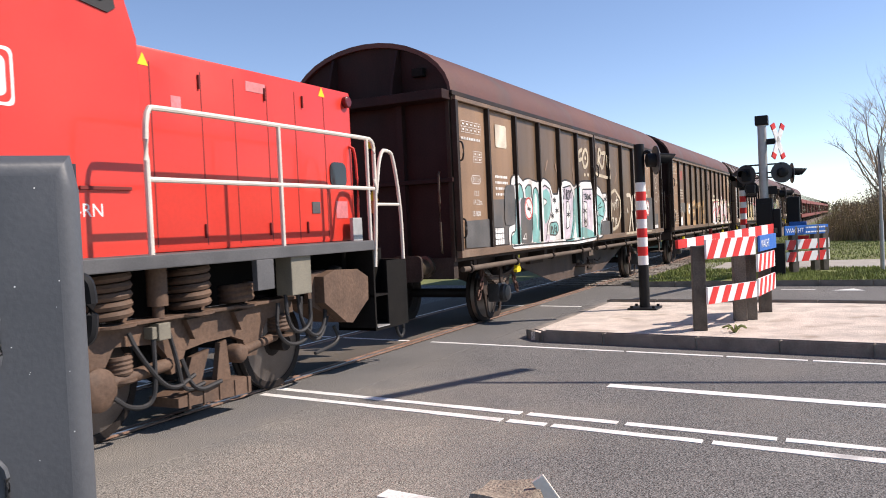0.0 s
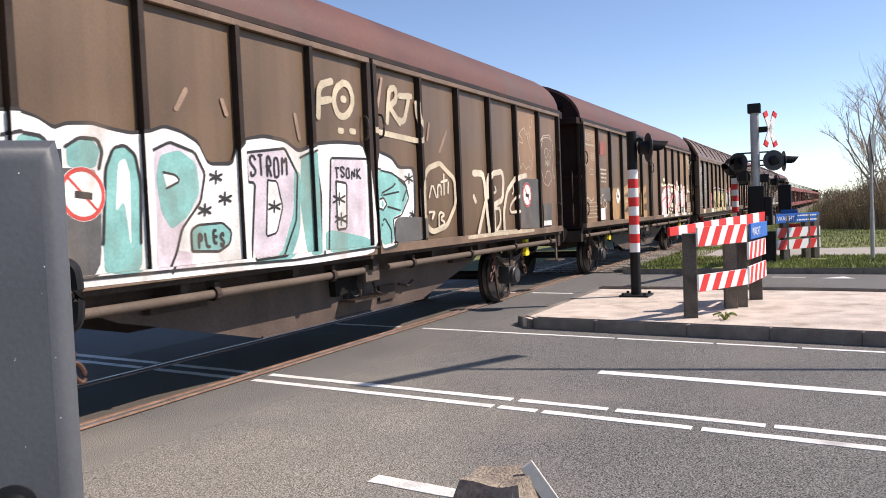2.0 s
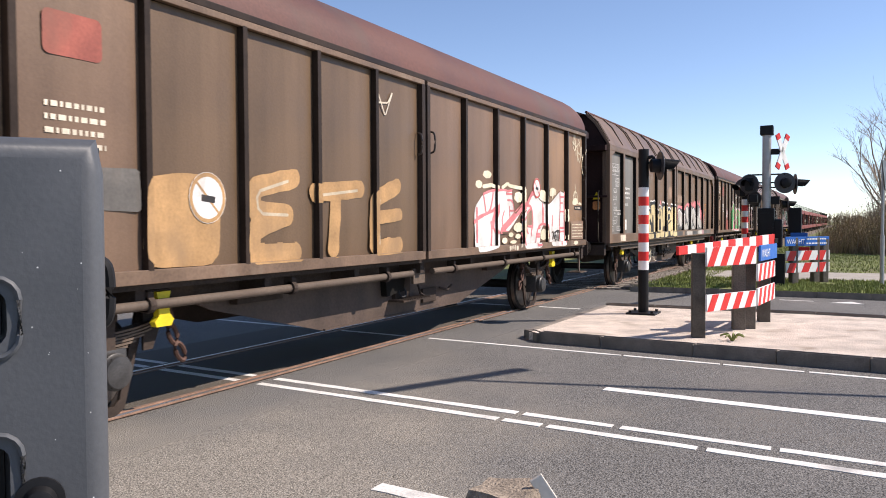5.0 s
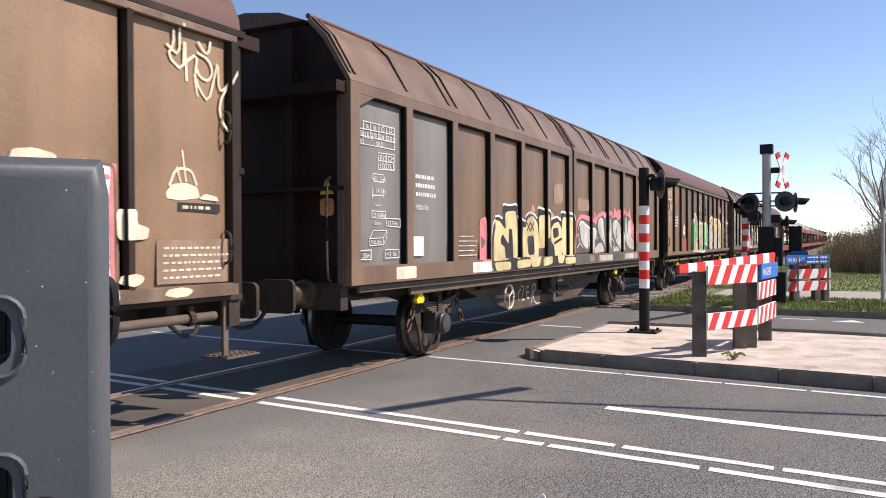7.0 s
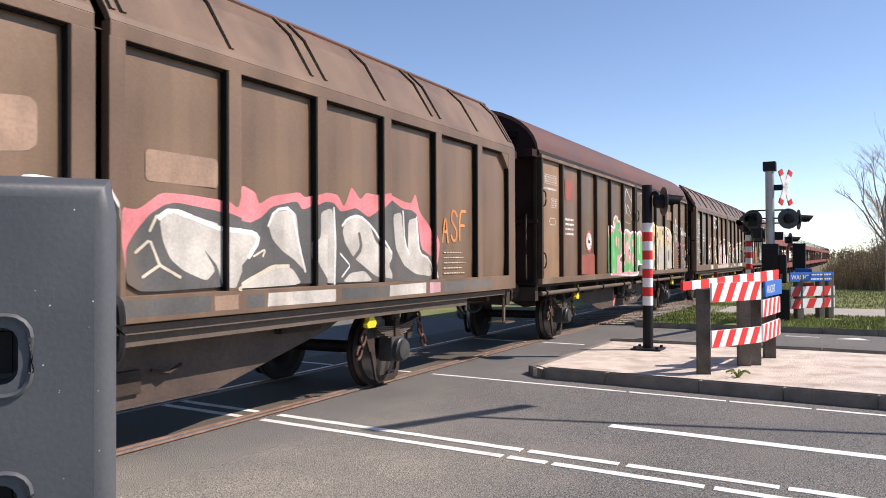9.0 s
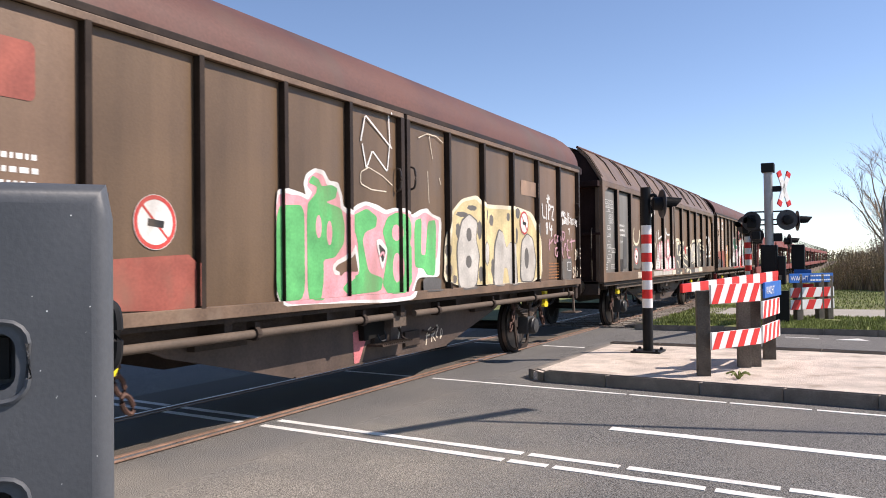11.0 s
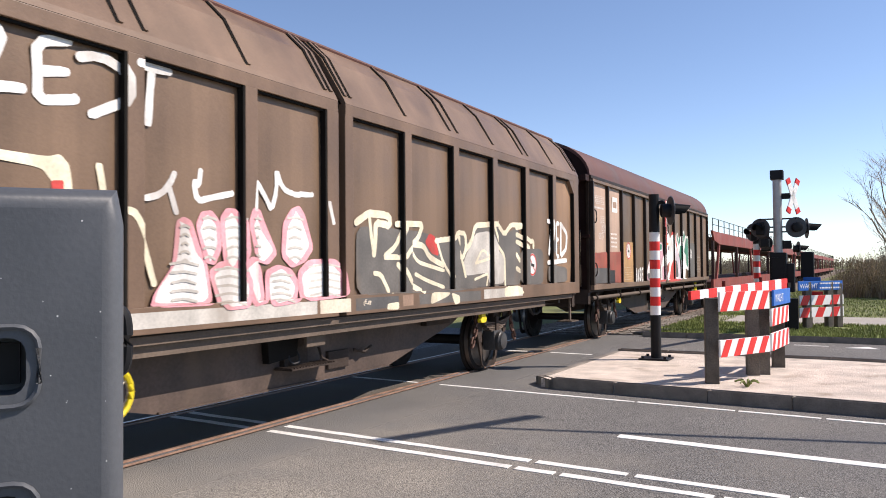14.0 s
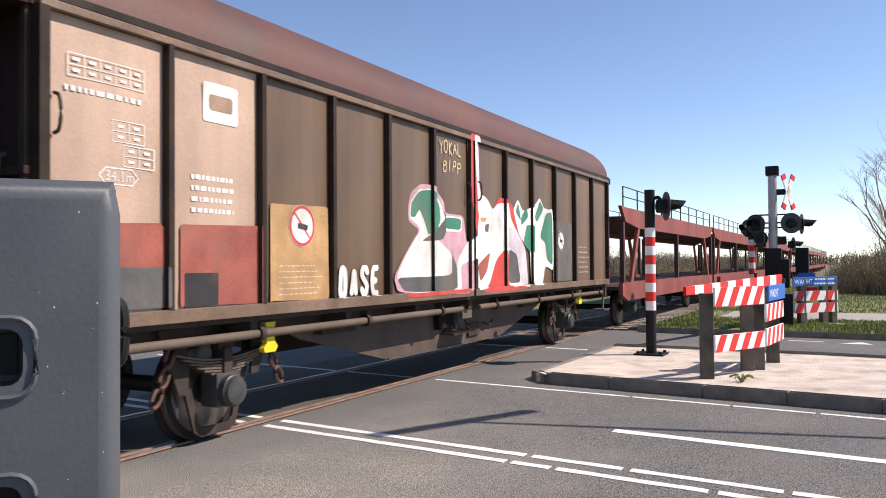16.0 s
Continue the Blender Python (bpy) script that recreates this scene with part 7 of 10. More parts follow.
stroke(W4, "mauve", [(12.64, 2.12), (12.54, 2.1), (12.53, 2.0), (12.63, 1.95), (12.65, 2.02)], 0.035, 1.0)
stroke(W4, "mauve", [(12.76, 2.11), (12.7, 2.06), (12.75, 1.98), (12.81, 2.05), (12.76, 2.11)], 0.035, 1.09)
stroke(W4, "mauve", [(12.87, 2.1), (12.87, 2.01), (12.96, 2.01), (12.95, 2.11), (12.87, 2.1)], 0.035, 1.18)
stroke(W4, "mauve", [(13.01, 2.19), (13.02, 2.01), (13.16, 2.09), (13.13, 2.19), (13.01, 2.19)], 0.035, 1.27)
stroke(W4, "mauve", [(12.69, 1.88), (12.58, 1.86), (12.59, 1.75), (12.71, 1.71), (12.73, 1.8)], 0.035, 1.36)
stroke(W4, "mauve", [(12.97, 2.0), (13.0, 1.79)], 0.035, 1.45)
stroke(W4, "mauve", [(12.88, 1.97), (13.06, 1.7)], 0.035, 1.54)
stroke(W4, "mauve", [(13.09, 1.84), (13.18, 2.01), (13.25, 1.84)], 0.035, 1.63)
stroke(W4, "mauve", [(13.37, 2.04), (13.28, 2.02), (13.31, 1.84), (13.42, 1.84)], 0.035, 1.72)
stroke(W4, "mauve", [(13.55, 2.07), (13.58, 1.85)], 0.035, 1.0)
stroke(W4, "mauve", [(13.46, 2.0), (13.8, 2.04)], 0.035, 1.09)
stroke(W4, "mauve", [(13.3, 1.92), (13.32, 1.69), (13.48, 1.7)], 0.035, 1.18)
paint(W4, "WHO IS", 12.96, 13.46, 2.47, 2.59, [("white", 0.024)], 1)
paint(W4, "BARTO-TEXINO", 13.02, 13.94, 2.33, 2.46, [("white", 0.026)], 1)
paint(W4, "?", 13.37, 13.48, 2.14, 2.29, [("white", 0.026)], 1)
paint(W4, "BEA", 13.77, 14.15, 1.66, 1.88, [("cream", 0.03)], 2)
paint(W4, "SICK", 13.62, 14.15, 1.31, 1.53, [("cream", 0.034)], 2)
shape(W4, "slate", [(12.98, 1.67), (13.58, 1.69), (13.57, 1.26), (12.99, 1.27)], 1, "grey repainted field")
stroke(W4, "white", [(13.29, 1.61), (13.52, 1.61), (13.52, 1.45), (13.29, 1.45), (13.29, 1.61)], 0.012, 2.27)
patch(W4, "fade", 10.9, 11.7, 2.75, 3.0, 0, 0.03)
bars(W4, "orange", 12.22, 12.95, 1.30, 1.62, 6, fill=0.3)

# ---- wagon 5
stencils(W5)
patch(W5, "black", 1.53, 1.91, 1.38, 1.66, 2, 0.01, "card_holder", "empty wire card holder")
patch(W5, "grey", 1.95, 2.3, 1.45, 2.2, 0, 0.02)
stroke(W5, "white", [(4.02, 3.22), (4.22, 3.2), (4.07, 2.82), (4.34, 2.85)], 0.075, 1.36)
stroke(W5, "white", [(4.69, 3.25), (4.45, 3.19), (4.46, 2.79), (4.75, 2.85)], 0.075, 1.45)
stroke(W5, "white", [(4.46, 2.99), (4.67, 3.03)], 0.075, 1.54)
stroke(W5, "white", [(4.79, 3.16), (4.96, 3.21), (5.19, 3.14), (5.2, 2.92), (4.89, 2.77)], 0.075, 1.63)
stroke(W5, "white", [(5.28, 3.22), (5.61, 3.23)], 0.075, 1.72)
stroke(W5, "white", [(5.44, 3.22), (5.4, 2.79)], 0.075, 1.0)
stroke(W5, "straw", [(2.82, 2.42), (2.95, 2.22), (3.08, 2.06), (3.3, 2.02), (3.51, 2.08), (3.61, 2.21), (3.63, 2.38)], 0.07, 1.09)
stroke(W5, "straw", [(3.06, 2.43), (2.95, 2.22)], 0.07, 1.18)
stroke(W5, "straw", [(2.74, 2.0), (2.95, 2.19)], 0.07, 1.27)
stroke(W5, "straw", [(2.89, 2.0), (2.97, 2.14)], 0.07, 1.36)
shape(W5, "slate", [(2.74, 1.98), (3.75, 1.99), (3.76, 1.4), (2.74, 1.43)], 2, "grey repainted field")
dial(W5, 3.24, 1.73, 0.21, 4, "red")
shape(W5, "straw", [(4.03, 2.43), (4.53, 2.42), (4.63, 2.45), (4.71, 2.38), (4.77, 1.88), (4.88, 1.91), (4.99, 1.81), (4.93, 1.66), (5.16, 1.47), (5.02, 1.35), (4.7, 1.55), (4.53, 1.7), (3.95, 1.51), (3.98, 1.56), (4.53, 1.73), (4.62, 1.88), (4.58, 2.24), (4.49, 2.34), (4.03, 2.37)], 1, "pale angular figure with red blocks")
shape(W5, "red", [(4.56, 2.26), (4.66, 2.27), (4.66, 2.19), (4.57, 2.18)], 2)
shape(W5, "red", [(4.6, 2.08), (4.69, 2.08), (4.71, 1.92), (4.62, 1.92)], 2)
shape(W5, "red", [(4.73, 1.85), (4.91, 1.87), (4.83, 1.77), (4.7, 1.75)], 2)
shape(W5, "red", [(4.65, 1.73), (4.79, 1.74), (4.97, 1.51), (4.76, 1.56)], 2)
stroke(W5, "straw", [(5.17, 2.09), (5.24, 2.07), (5.34, 1.9), (5.46, 1.54)], 0.06, 1.45)
stroke(W5, "straw", [(4.95, 2.4), (5.01, 2.12)], 0.06, 1.54)
stroke(W5, "straw", [(3.88, 1.8), (4.03, 1.87)], 0.06, 1.63)
stroke(W5, "cream", [(4.06, 1.97), (4.11, 2.04), (4.27, 2.09), (4.45, 2.05), (4.52, 1.97), (4.42, 1.93), (4.32, 1.98), (4.24, 1.92), (4.13, 1.92), (4.06, 1.97)], 0.014, 2.72)
paint(W5, "LYNNE", 4.1, 4.37, 1.81, 1.89, [("cream", 0.016)], 2)
paint(W5, "COX", 4.15, 4.34, 1.73, 1.79, [("cream", 0.016)], 2)
paint(W5, "2", 4.2, 4.27, 1.66, 1.71, [("cream", 0.016)], 2)
paint(W5, "21", 4.18, 4.29, 1.5, 1.55, [("cream", 0.016)], 3)
stroke(W5, "white", [(14.36, 2.46), (14.56, 2.46), (14.41, 1.89)], 0.085, 1.0)
stroke(W5, "white", [(14.93, 2.44), (14.65, 2.44), (14.65, 1.84), (14.9, 1.84)], 0.085, 1.09)
stroke(W5, "white", [(14.65, 2.14), (14.88, 2.15)], 0.085, 1.18)
stroke(W5, "white", [(15.05, 2.44), (15.02, 1.84), (15.34, 1.99), (15.38, 2.27), (15.05, 2.44)], 0.085, 1.27)
stroke(W5, "white", [(14.36, 1.73), (15.33, 1.77)], 0.085, 1.36)
shape(W5, "grey", [(14.46, 2.11), (14.79, 2.17), (14.88, 2.02), (14.77, 1.9), (14.47, 1.91)], 1)
shape(W5, "slate", [(14.37, 1.69), (15.38, 1.64), (15.38, 1.37), (14.37, 1.37)], 0)
shape(W5, "slate", [(13.05, 1.94), (14.11, 1.97), (14.11, 1.35), (13.06, 1.37)], 2, "grey repainted field")
dial(W5, 13.58, 1.69, 0.19, 4, "red")
stroke(W5, "straw", [(12.9, 2.28), (13.12, 2.31)], 0.08, 1.45)
stroke(W5, "straw", [(12.9, 2.17), (13.12, 2.14), (13.43, 2.06), (13.64, 2.1), (13.64, 1.99)], 0.08, 1.54)
stroke(W5, "straw", [(12.9, 2.06), (13.24, 1.99), (13.3, 1.96)], 0.08, 1.63)
stroke(W5, "straw", [(12.9, 1.85), (13.03, 1.76)], 0.08, 1.72)
stroke(W5, "straw", [(12.9, 1.63), (13.03, 1.59)], 0.08, 1.0)
shape(W5, "rose", [(5.42, 1.35), (5.46, 1.46), (5.65, 1.68), (5.69, 2.04), (5.77, 2.08), (5.86, 2.05), (5.96, 1.82), (6.04, 1.68), (6.11, 1.34)], 1, "white finger shapes with rose outline")
shape(W5, "white", [(5.46, 1.38), (5.5, 1.49), (5.7, 1.71), (5.74, 2.01), (5.72, 2.04), (5.81, 2.01), (5.91, 1.78), (5.99, 1.71), (6.06, 1.37)], 2)
shape(W5, "rose", [(5.9, 2.01), (5.96, 2.13), (6.09, 2.15), (6.19, 2.06), (6.21, 1.83), (6.13, 1.68), (6.01, 1.7)], 3, "white finger shapes with rose outline")
shape(W5, "white", [(5.95, 1.97), (6.01, 2.09), (6.04, 2.11), (6.14, 2.02), (6.15, 1.85), (6.07, 1.71), (6.06, 1.73)], 4)
shape(W5, "rose", [(6.18, 2.09), (6.26, 2.18), (6.39, 2.18), (6.49, 2.06), (6.52, 1.78), (6.4, 1.63), (6.23, 1.68)], 5, "white finger shapes with rose outline")
shape(W5, "white", [(6.24, 2.06), (6.32, 2.14), (6.33, 2.14), (6.44, 2.02), (6.46, 1.81), (6.35, 1.66), (6.28, 1.71)], 6)
shape(W5, "rose", [(6.49, 2.06), (6.55, 2.2), (6.71, 2.2), (6.79, 2.05), (6.96, 1.79), (6.82, 1.68), (6.59, 1.73)], 1, "white finger shapes with rose outline")
shape(W5, "white", [(6.55, 2.02), (6.62, 2.16), (6.65, 2.15), (6.72, 2.0), (6.9, 1.82), (6.76, 1.71), (6.65, 1.76)], 2)
shape(W5, "rose", [(7.01, 1.76), (7.03, 2.08), (7.16, 2.23), (7.29, 2.27), (7.38, 2.18), (7.52, 1.85), (7.38, 1.71), (7.16, 1.65)], 3, "white finger shapes with rose outline")
shape(W5, "white", [(7.07, 1.79), (7.1, 2.04), (7.23, 2.19), (7.22, 2.22), (7.31, 2.14), (7.45, 1.88), (7.31, 1.74), (7.23, 1.69)], 4)
shape(W5, "rose", [(6.04, 1.63), (6.19, 1.72), (6.44, 1.7), (6.55, 1.53), (6.51, 1.3), (6.18, 1.29)], 5, "white finger shapes with rose outline")
shape(W5, "white", [(6.1, 1.59), (6.25, 1.68), (6.38, 1.66), (6.49, 1.49), (6.45, 1.33), (6.23, 1.32)], 6)
shape(W5, "rose", [(6.4, 1.68), (6.55, 1.77), (6.72, 1.68), (6.78, 1.34), (6.55, 1.3)], 1, "white finger shapes with rose outline")
shape(W5, "white", [(6.46, 1.64), (6.61, 1.73), (6.66, 1.64), (6.72, 1.37), (6.61, 1.33)], 2)
shape(W5, "rose", [(6.77, 1.63), (6.95, 1.69), (7.16, 1.65), (7.29, 1.51), (7.24, 1.32), (6.78, 1.29)], 3, "white finger shapes with rose outline")
shape(W5, "white", [(6.83, 1.59), (7.01, 1.65), (7.09, 1.61), (7.22, 1.47), (7.17, 1.36), (6.85, 1.32)], 4)
shape(W5, "rose", [(7.25, 1.62), (7.43, 1.74), (7.81, 1.75), (8.02, 1.62), (8.09, 1.35), (7.29, 1.32)], 5, "white finger shapes with rose outline")
shape(W5, "white", [(7.32, 1.58), (7.5, 1.69), (7.73, 1.7), (7.93, 1.57), (8.0, 1.39), (7.36, 1.35)], 6)
stroke(W5, "silver", [(5.73, 1.99), (5.78, 2.01), (5.83, 1.99)], 0.022, 7.0)
stroke(W5, "silver", [(5.74, 1.92), (5.78, 1.94), (5.82, 1.92)], 0.022, 7.3)
stroke(W5, "silver", [(5.75, 1.85), (5.78, 1.87), (5.81, 1.85)], 0.022, 7.0)
stroke(W5, "silver", [(5.73, 1.78), (5.78, 1.8), (5.83, 1.78)], 0.022, 7.3)
stroke(W5, "silver", [(5.75, 1.71), (5.78, 1.73), (5.81, 1.71)], 0.022, 7.0)
stroke(W5, "silver", [(5.62, 1.69), (5.77, 1.71), (5.93, 1.68)], 0.022, 7.0)
stroke(W5, "silver", [(5.63, 1.62), (5.77, 1.63), (5.91, 1.61)], 0.022, 7.3)
stroke(W5, "silver", [(5.64, 1.54), (5.77, 1.56), (5.9, 1.53)], 0.022, 7.0)
stroke(W5, "silver", [(5.63, 1.47), (5.77, 1.48), (5.92, 1.46)], 0.022, 7.3)
stroke(W5, "silver", [(5.64, 1.4), (5.77, 1.41), (5.91, 1.38)], 0.022, 7.0)
stroke(W5, "silver", [(5.98, 2.07), (6.06, 2.09), (6.14, 2.07)], 0.022, 7.0)
stroke(W5, "silver", [(5.99, 1.99), (6.06, 2.01), (6.13, 1.99)], 0.022, 7.3)
stroke(W5, "silver", [(6.01, 1.9), (6.06, 1.92), (6.11, 1.9)], 0.022, 7.0)
stroke(W5, "silver", [(5.99, 1.82), (6.06, 1.84), (6.13, 1.82)], 0.022, 7.3)
stroke(W5, "silver", [(6.0, 1.74), (6.06, 1.76), (6.12, 1.73)], 0.022, 7.0)
stroke(W5, "silver", [(6.25, 2.08), (6.36, 2.11), (6.46, 2.09)], 0.022, 7.0)
stroke(W5, "silver", [(6.26, 2.0), (6.36, 2.02), (6.45, 2.0)], 0.022, 7.3)
stroke(W5, "silver", [(6.28, 1.91), (6.36, 1.93), (6.43, 1.91)], 0.022, 7.0)
stroke(W5, "silver", [(6.26, 1.82), (6.36, 1.85), (6.46, 1.82)], 0.022, 7.3)
stroke(W5, "silver", [(6.27, 1.74), (6.35, 1.76), (6.44, 1.73)], 0.022, 7.0)
stroke(W5, "silver", [(6.57, 2.1), (6.65, 2.12), (6.72, 2.1)], 0.022, 7.0)
stroke(W5, "silver", [(6.58, 2.02), (6.65, 2.04), (6.71, 2.02)], 0.022, 7.3)
stroke(W5, "silver", [(6.6, 1.93), (6.65, 1.96), (6.69, 1.93)], 0.022, 7.0)
stroke(W5, "silver", [(6.58, 1.85), (6.64, 1.87), (6.71, 1.85)], 0.022, 7.3)
stroke(W5, "silver", [(6.59, 1.77), (6.64, 1.79), (6.7, 1.76)], 0.022, 7.0)
stroke(W5, "silver", [(7.1, 2.13), (7.22, 2.15), (7.34, 2.13)], 0.022, 7.0)
stroke(W5, "silver", [(7.12, 2.03), (7.22, 2.06), (7.32, 2.03)], 0.022, 7.3)
stroke(W5, "silver", [(7.13, 1.94), (7.22, 1.96), (7.3, 1.94)], 0.022, 7.0)
stroke(W5, "silver", [(7.11, 1.84), (7.22, 1.86), (7.33, 1.84)], 0.022, 7.3)
stroke(W5, "silver", [(7.12, 1.74), (7.22, 1.77), (7.31, 1.74)], 0.022, 7.0)
stroke(W5, "silver", [(6.12, 1.64), (6.3, 1.66), (6.48, 1.63)], 0.022, 7.0)
stroke(W5, "silver", [(6.14, 1.57), (6.3, 1.59), (6.46, 1.56)], 0.022, 7.3)
stroke(W5, "silver", [(6.15, 1.5), (6.3, 1.51), (6.45, 1.48)], 0.022, 7.0)
stroke(W5, "silver", [(6.13, 1.42), (6.3, 1.44), (6.47, 1.41)], 0.022, 7.3)
stroke(W5, "silver", [(6.14, 1.35), (6.3, 1.37), (6.45, 1.33)], 0.022, 7.0)
stroke(W5, "silver", [(6.86, 1.58), (7.01, 1.6), (7.16, 1.58)], 0.022, 7.0)
stroke(W5, "silver", [(6.88, 1.53), (7.01, 1.54), (7.14, 1.51)], 0.022, 7.3)
stroke(W5, "silver", [(6.9, 1.47), (7.01, 1.48), (7.12, 1.45)], 0.022, 7.0)
stroke(W5, "silver", [(6.87, 1.41), (7.01, 1.42), (7.15, 1.39)], 0.022, 7.3)
stroke(W5, "silver", [(6.89, 1.35), (7.01, 1.36), (7.13, 1.33)], 0.022, 7.0)
stroke(W5, "silver", [(7.43, 1.66), (7.66, 1.69), (7.91, 1.66)], 0.022, 7.0)
stroke(W5, "silver", [(7.44, 1.59), (7.66, 1.61), (7.89, 1.58)], 0.022, 7.3)
stroke(W5, "silver", [(7.46, 1.52), (7.66, 1.54), (7.87, 1.51)], 0.022, 7.0)
stroke(W5, "silver", [(7.43, 1.45), (7.66, 1.47), (7.9, 1.43)], 0.022, 7.3)
stroke(W5, "silver", [(7.45, 1.38), (7.66, 1.4), (7.88, 1.36)], 0.022, 7.0)
stroke(W5, "white", [(5.38, 2.2), (5.53, 2.24), (5.63, 2.34), (5.67, 2.42)], 0.055, 1)
stroke(W5, "white", [(5.62, 2.29), (5.69, 2.11)], 0.055, 1)
stroke(W5, "white", [(5.96, 2.47), (5.94, 2.34), (5.88, 2.38), (5.92, 2.21), (6.06, 2.25), (6.34, 2.31)], 0.055, 1)
stroke(W5, "white", [(6.6, 2.19), (6.63, 2.48), (6.79, 2.31), (6.87, 2.19), (6.95, 2.4), (6.94, 2.6), (7.03, 2.41), (7.21, 2.37), (7.5, 2.39)], 0.055, 1)
stroke(W5, "white", [(7.72, 2.32), (7.79, 2.12)], 0.055, 1)
shape(W5, "slate", [(8.29, 2.11), (8.99, 2.12), (9.31, 2.1), (9.73, 2.11), (10.03, 2.06), (10.23, 1.98), (10.62, 2.06), (11.02, 2.14), (11.15, 1.98), (11.38, 2.24), (12.15, 2.31), (12.4, 2.14), (13.01, 2.32), (13.1, 1.36), (12.27, 1.38), (10.99, 1.35), (10.27, 1.32), (9.12, 1.35), (8.29, 1.35)], 0, "dark ground of angular graffiti")
shape(W5, "silver", [(10.95, 1.72), (11.35, 2.14), (11.85, 2.19), (12.09, 1.95), (12.4, 1.8), (12.39, 1.4), (11.84, 1.4), (11.73, 1.57), (11.0, 1.53)], 0.6, "silver graffiti letter")
shape(W5, "red", [(9.85, 1.97), (9.97, 2.09), (10.13, 2.05), (10.23, 1.8), (10.03, 1.83)], 0.6)
blob(W5, "slate", 11.09, 1.72, 0.05, 0.03, 1.2, wob=0.1)
blob(W5, "slate", 11.22, 1.68, 0.05, 0.03, 1.2, wob=0.1)
blob(W5, "slate", 11.04, 1.62, 0.05, 0.03, 1.2, wob=0.1)
blob(W5, "slate", 11.24, 1.59, 0.04, 0.03, 1.2, wob=0.1)
blob(W5, "slate", 11.38, 1.58, 0.04, 0.03, 1.2, wob=0.1)
blob(W5, "slate", 11.33, 1.99, 0.04, 0.03, 1.2, wob=0.1)
stroke(W5, "straw", [(8.29, 2.15), (8.56, 2.27), (8.99, 2.26), (9.01, 2.14), (8.69, 2.17), (8.68, 1.99), (8.65, 1.81)], 0.085, 1.69)
stroke(W5, "straw", [(8.55, 2.27), (8.6, 1.99), (8.65, 1.81)], 0.06, 1.78)
stroke(W5, "straw", [(9.15, 2.17), (9.8, 2.2), (9.67, 2.01), (9.51, 1.93), (9.8, 1.94), (9.95, 1.79), (10.34, 1.68)], 0.075, 1.87)
stroke(W5, "straw", [(9.31, 2.13), (9.12, 1.9), (8.85, 1.77), (9.28, 1.77), (9.38, 1.86), (9.51, 1.93)], 0.07, 1.96)
stroke(W5, "straw", [(9.48, 1.87), (9.66, 1.72), (10.36, 1.61)], 0.05, 2.05)
stroke(W5, "straw", [(8.66, 1.59), (8.79, 1.58), (8.96, 1.38)], 0.06, 2.14)
stroke(W5, "straw", [(9.18, 1.69), (9.31, 1.6), (9.44, 1.45), (9.73, 1.36)], 0.07, 2.23)
stroke(W5, "straw", [(9.6, 1.57), (9.88, 1.49), (10.36, 1.39)], 0.05, 2.32)
stroke(W5, "straw", [(10.15, 2.0), (10.62, 2.04), (10.67, 2.13), (11.02, 2.13), (11.05, 1.92), (10.91, 1.75), (10.71, 2.05)], 0.07, 1.6)
stroke(W5, "straw", [(10.91, 1.75), (11.02, 1.53)], 0.06, 1.69)
stroke(W5, "straw", [(10.2, 1.95), (10.34, 1.72), (10.58, 1.53)], 0.05, 1.78)
stroke(W5, "straw", [(11.02, 1.89), (11.2, 2.0), (11.35, 2.25), (12.15, 2.31), (12.4, 2.15), (12.67, 2.32), (13.12, 2.33)], 0.08, 1.87)
stroke(W5, "straw", [(11.91, 2.26), (12.09, 2.01), (12.4, 1.83), (12.42, 1.37)], 0.06, 1.96)
stroke(W5, "straw", [(11.35, 1.71), (11.59, 1.92), (11.91, 1.79), (11.35, 1.71)], 0.04, 2.05)
stroke(W5, "straw", [(11.32, 1.48), (11.79, 1.56), (11.73, 1.39)], 0.04, 2.14)
shape(W5, "straw", [(9.92, 1.34), (10.46, 1.32), (10.36, 1.27), (9.88, 1.18)], 1)
shape(W5, "straw", [(10.46, 1.32), (10.71, 1.27), (10.72, 1.17), (10.57, 1.15)], 1)
shape(W5, "straw", [(12.27, 1.35), (12.86, 1.36), (13.1, 1.22), (12.26, 1.19)], 1)
shape(W5, "straw", [(8.85, 1.24), (9.1, 1.25), (9.1, 1.16), (8.83, 1.17)], 1)
paint(W5, "KE-GP", 8.34, 8.5, 1.25, 1.3, [("cream", 0.03)], 2)
patch(W5, "cream", 3.2, 3.8, 1.18, 1.33, 1, 0.02)
for x0, x1, key in ((5.0, 7.5, "silver"), (7.55, 8.1, "cream"), (8.2, 9.1, "grey"), (9.2, 9.45, "fade"), (9.6, 11.4, "slate"), (11.5, 13.0, "silver")):
    patch(W5, key, x0, x1, 1.19, 1.325, 0.5, 0.01, wob=0.008, seed=int(x0 * 10))
bm = B()
tube(bm, [(5.2 + 0.2 * math.cos(a * math.tau / 20), -1.222, 0.70 + 0.2 * math.sin(a * math.tau / 20)) for a in range(20)], 0.024, 6, True)
part("wheel_rim", bm, M_YELLOW, W5, "yellow handbrake wheel rim", True)

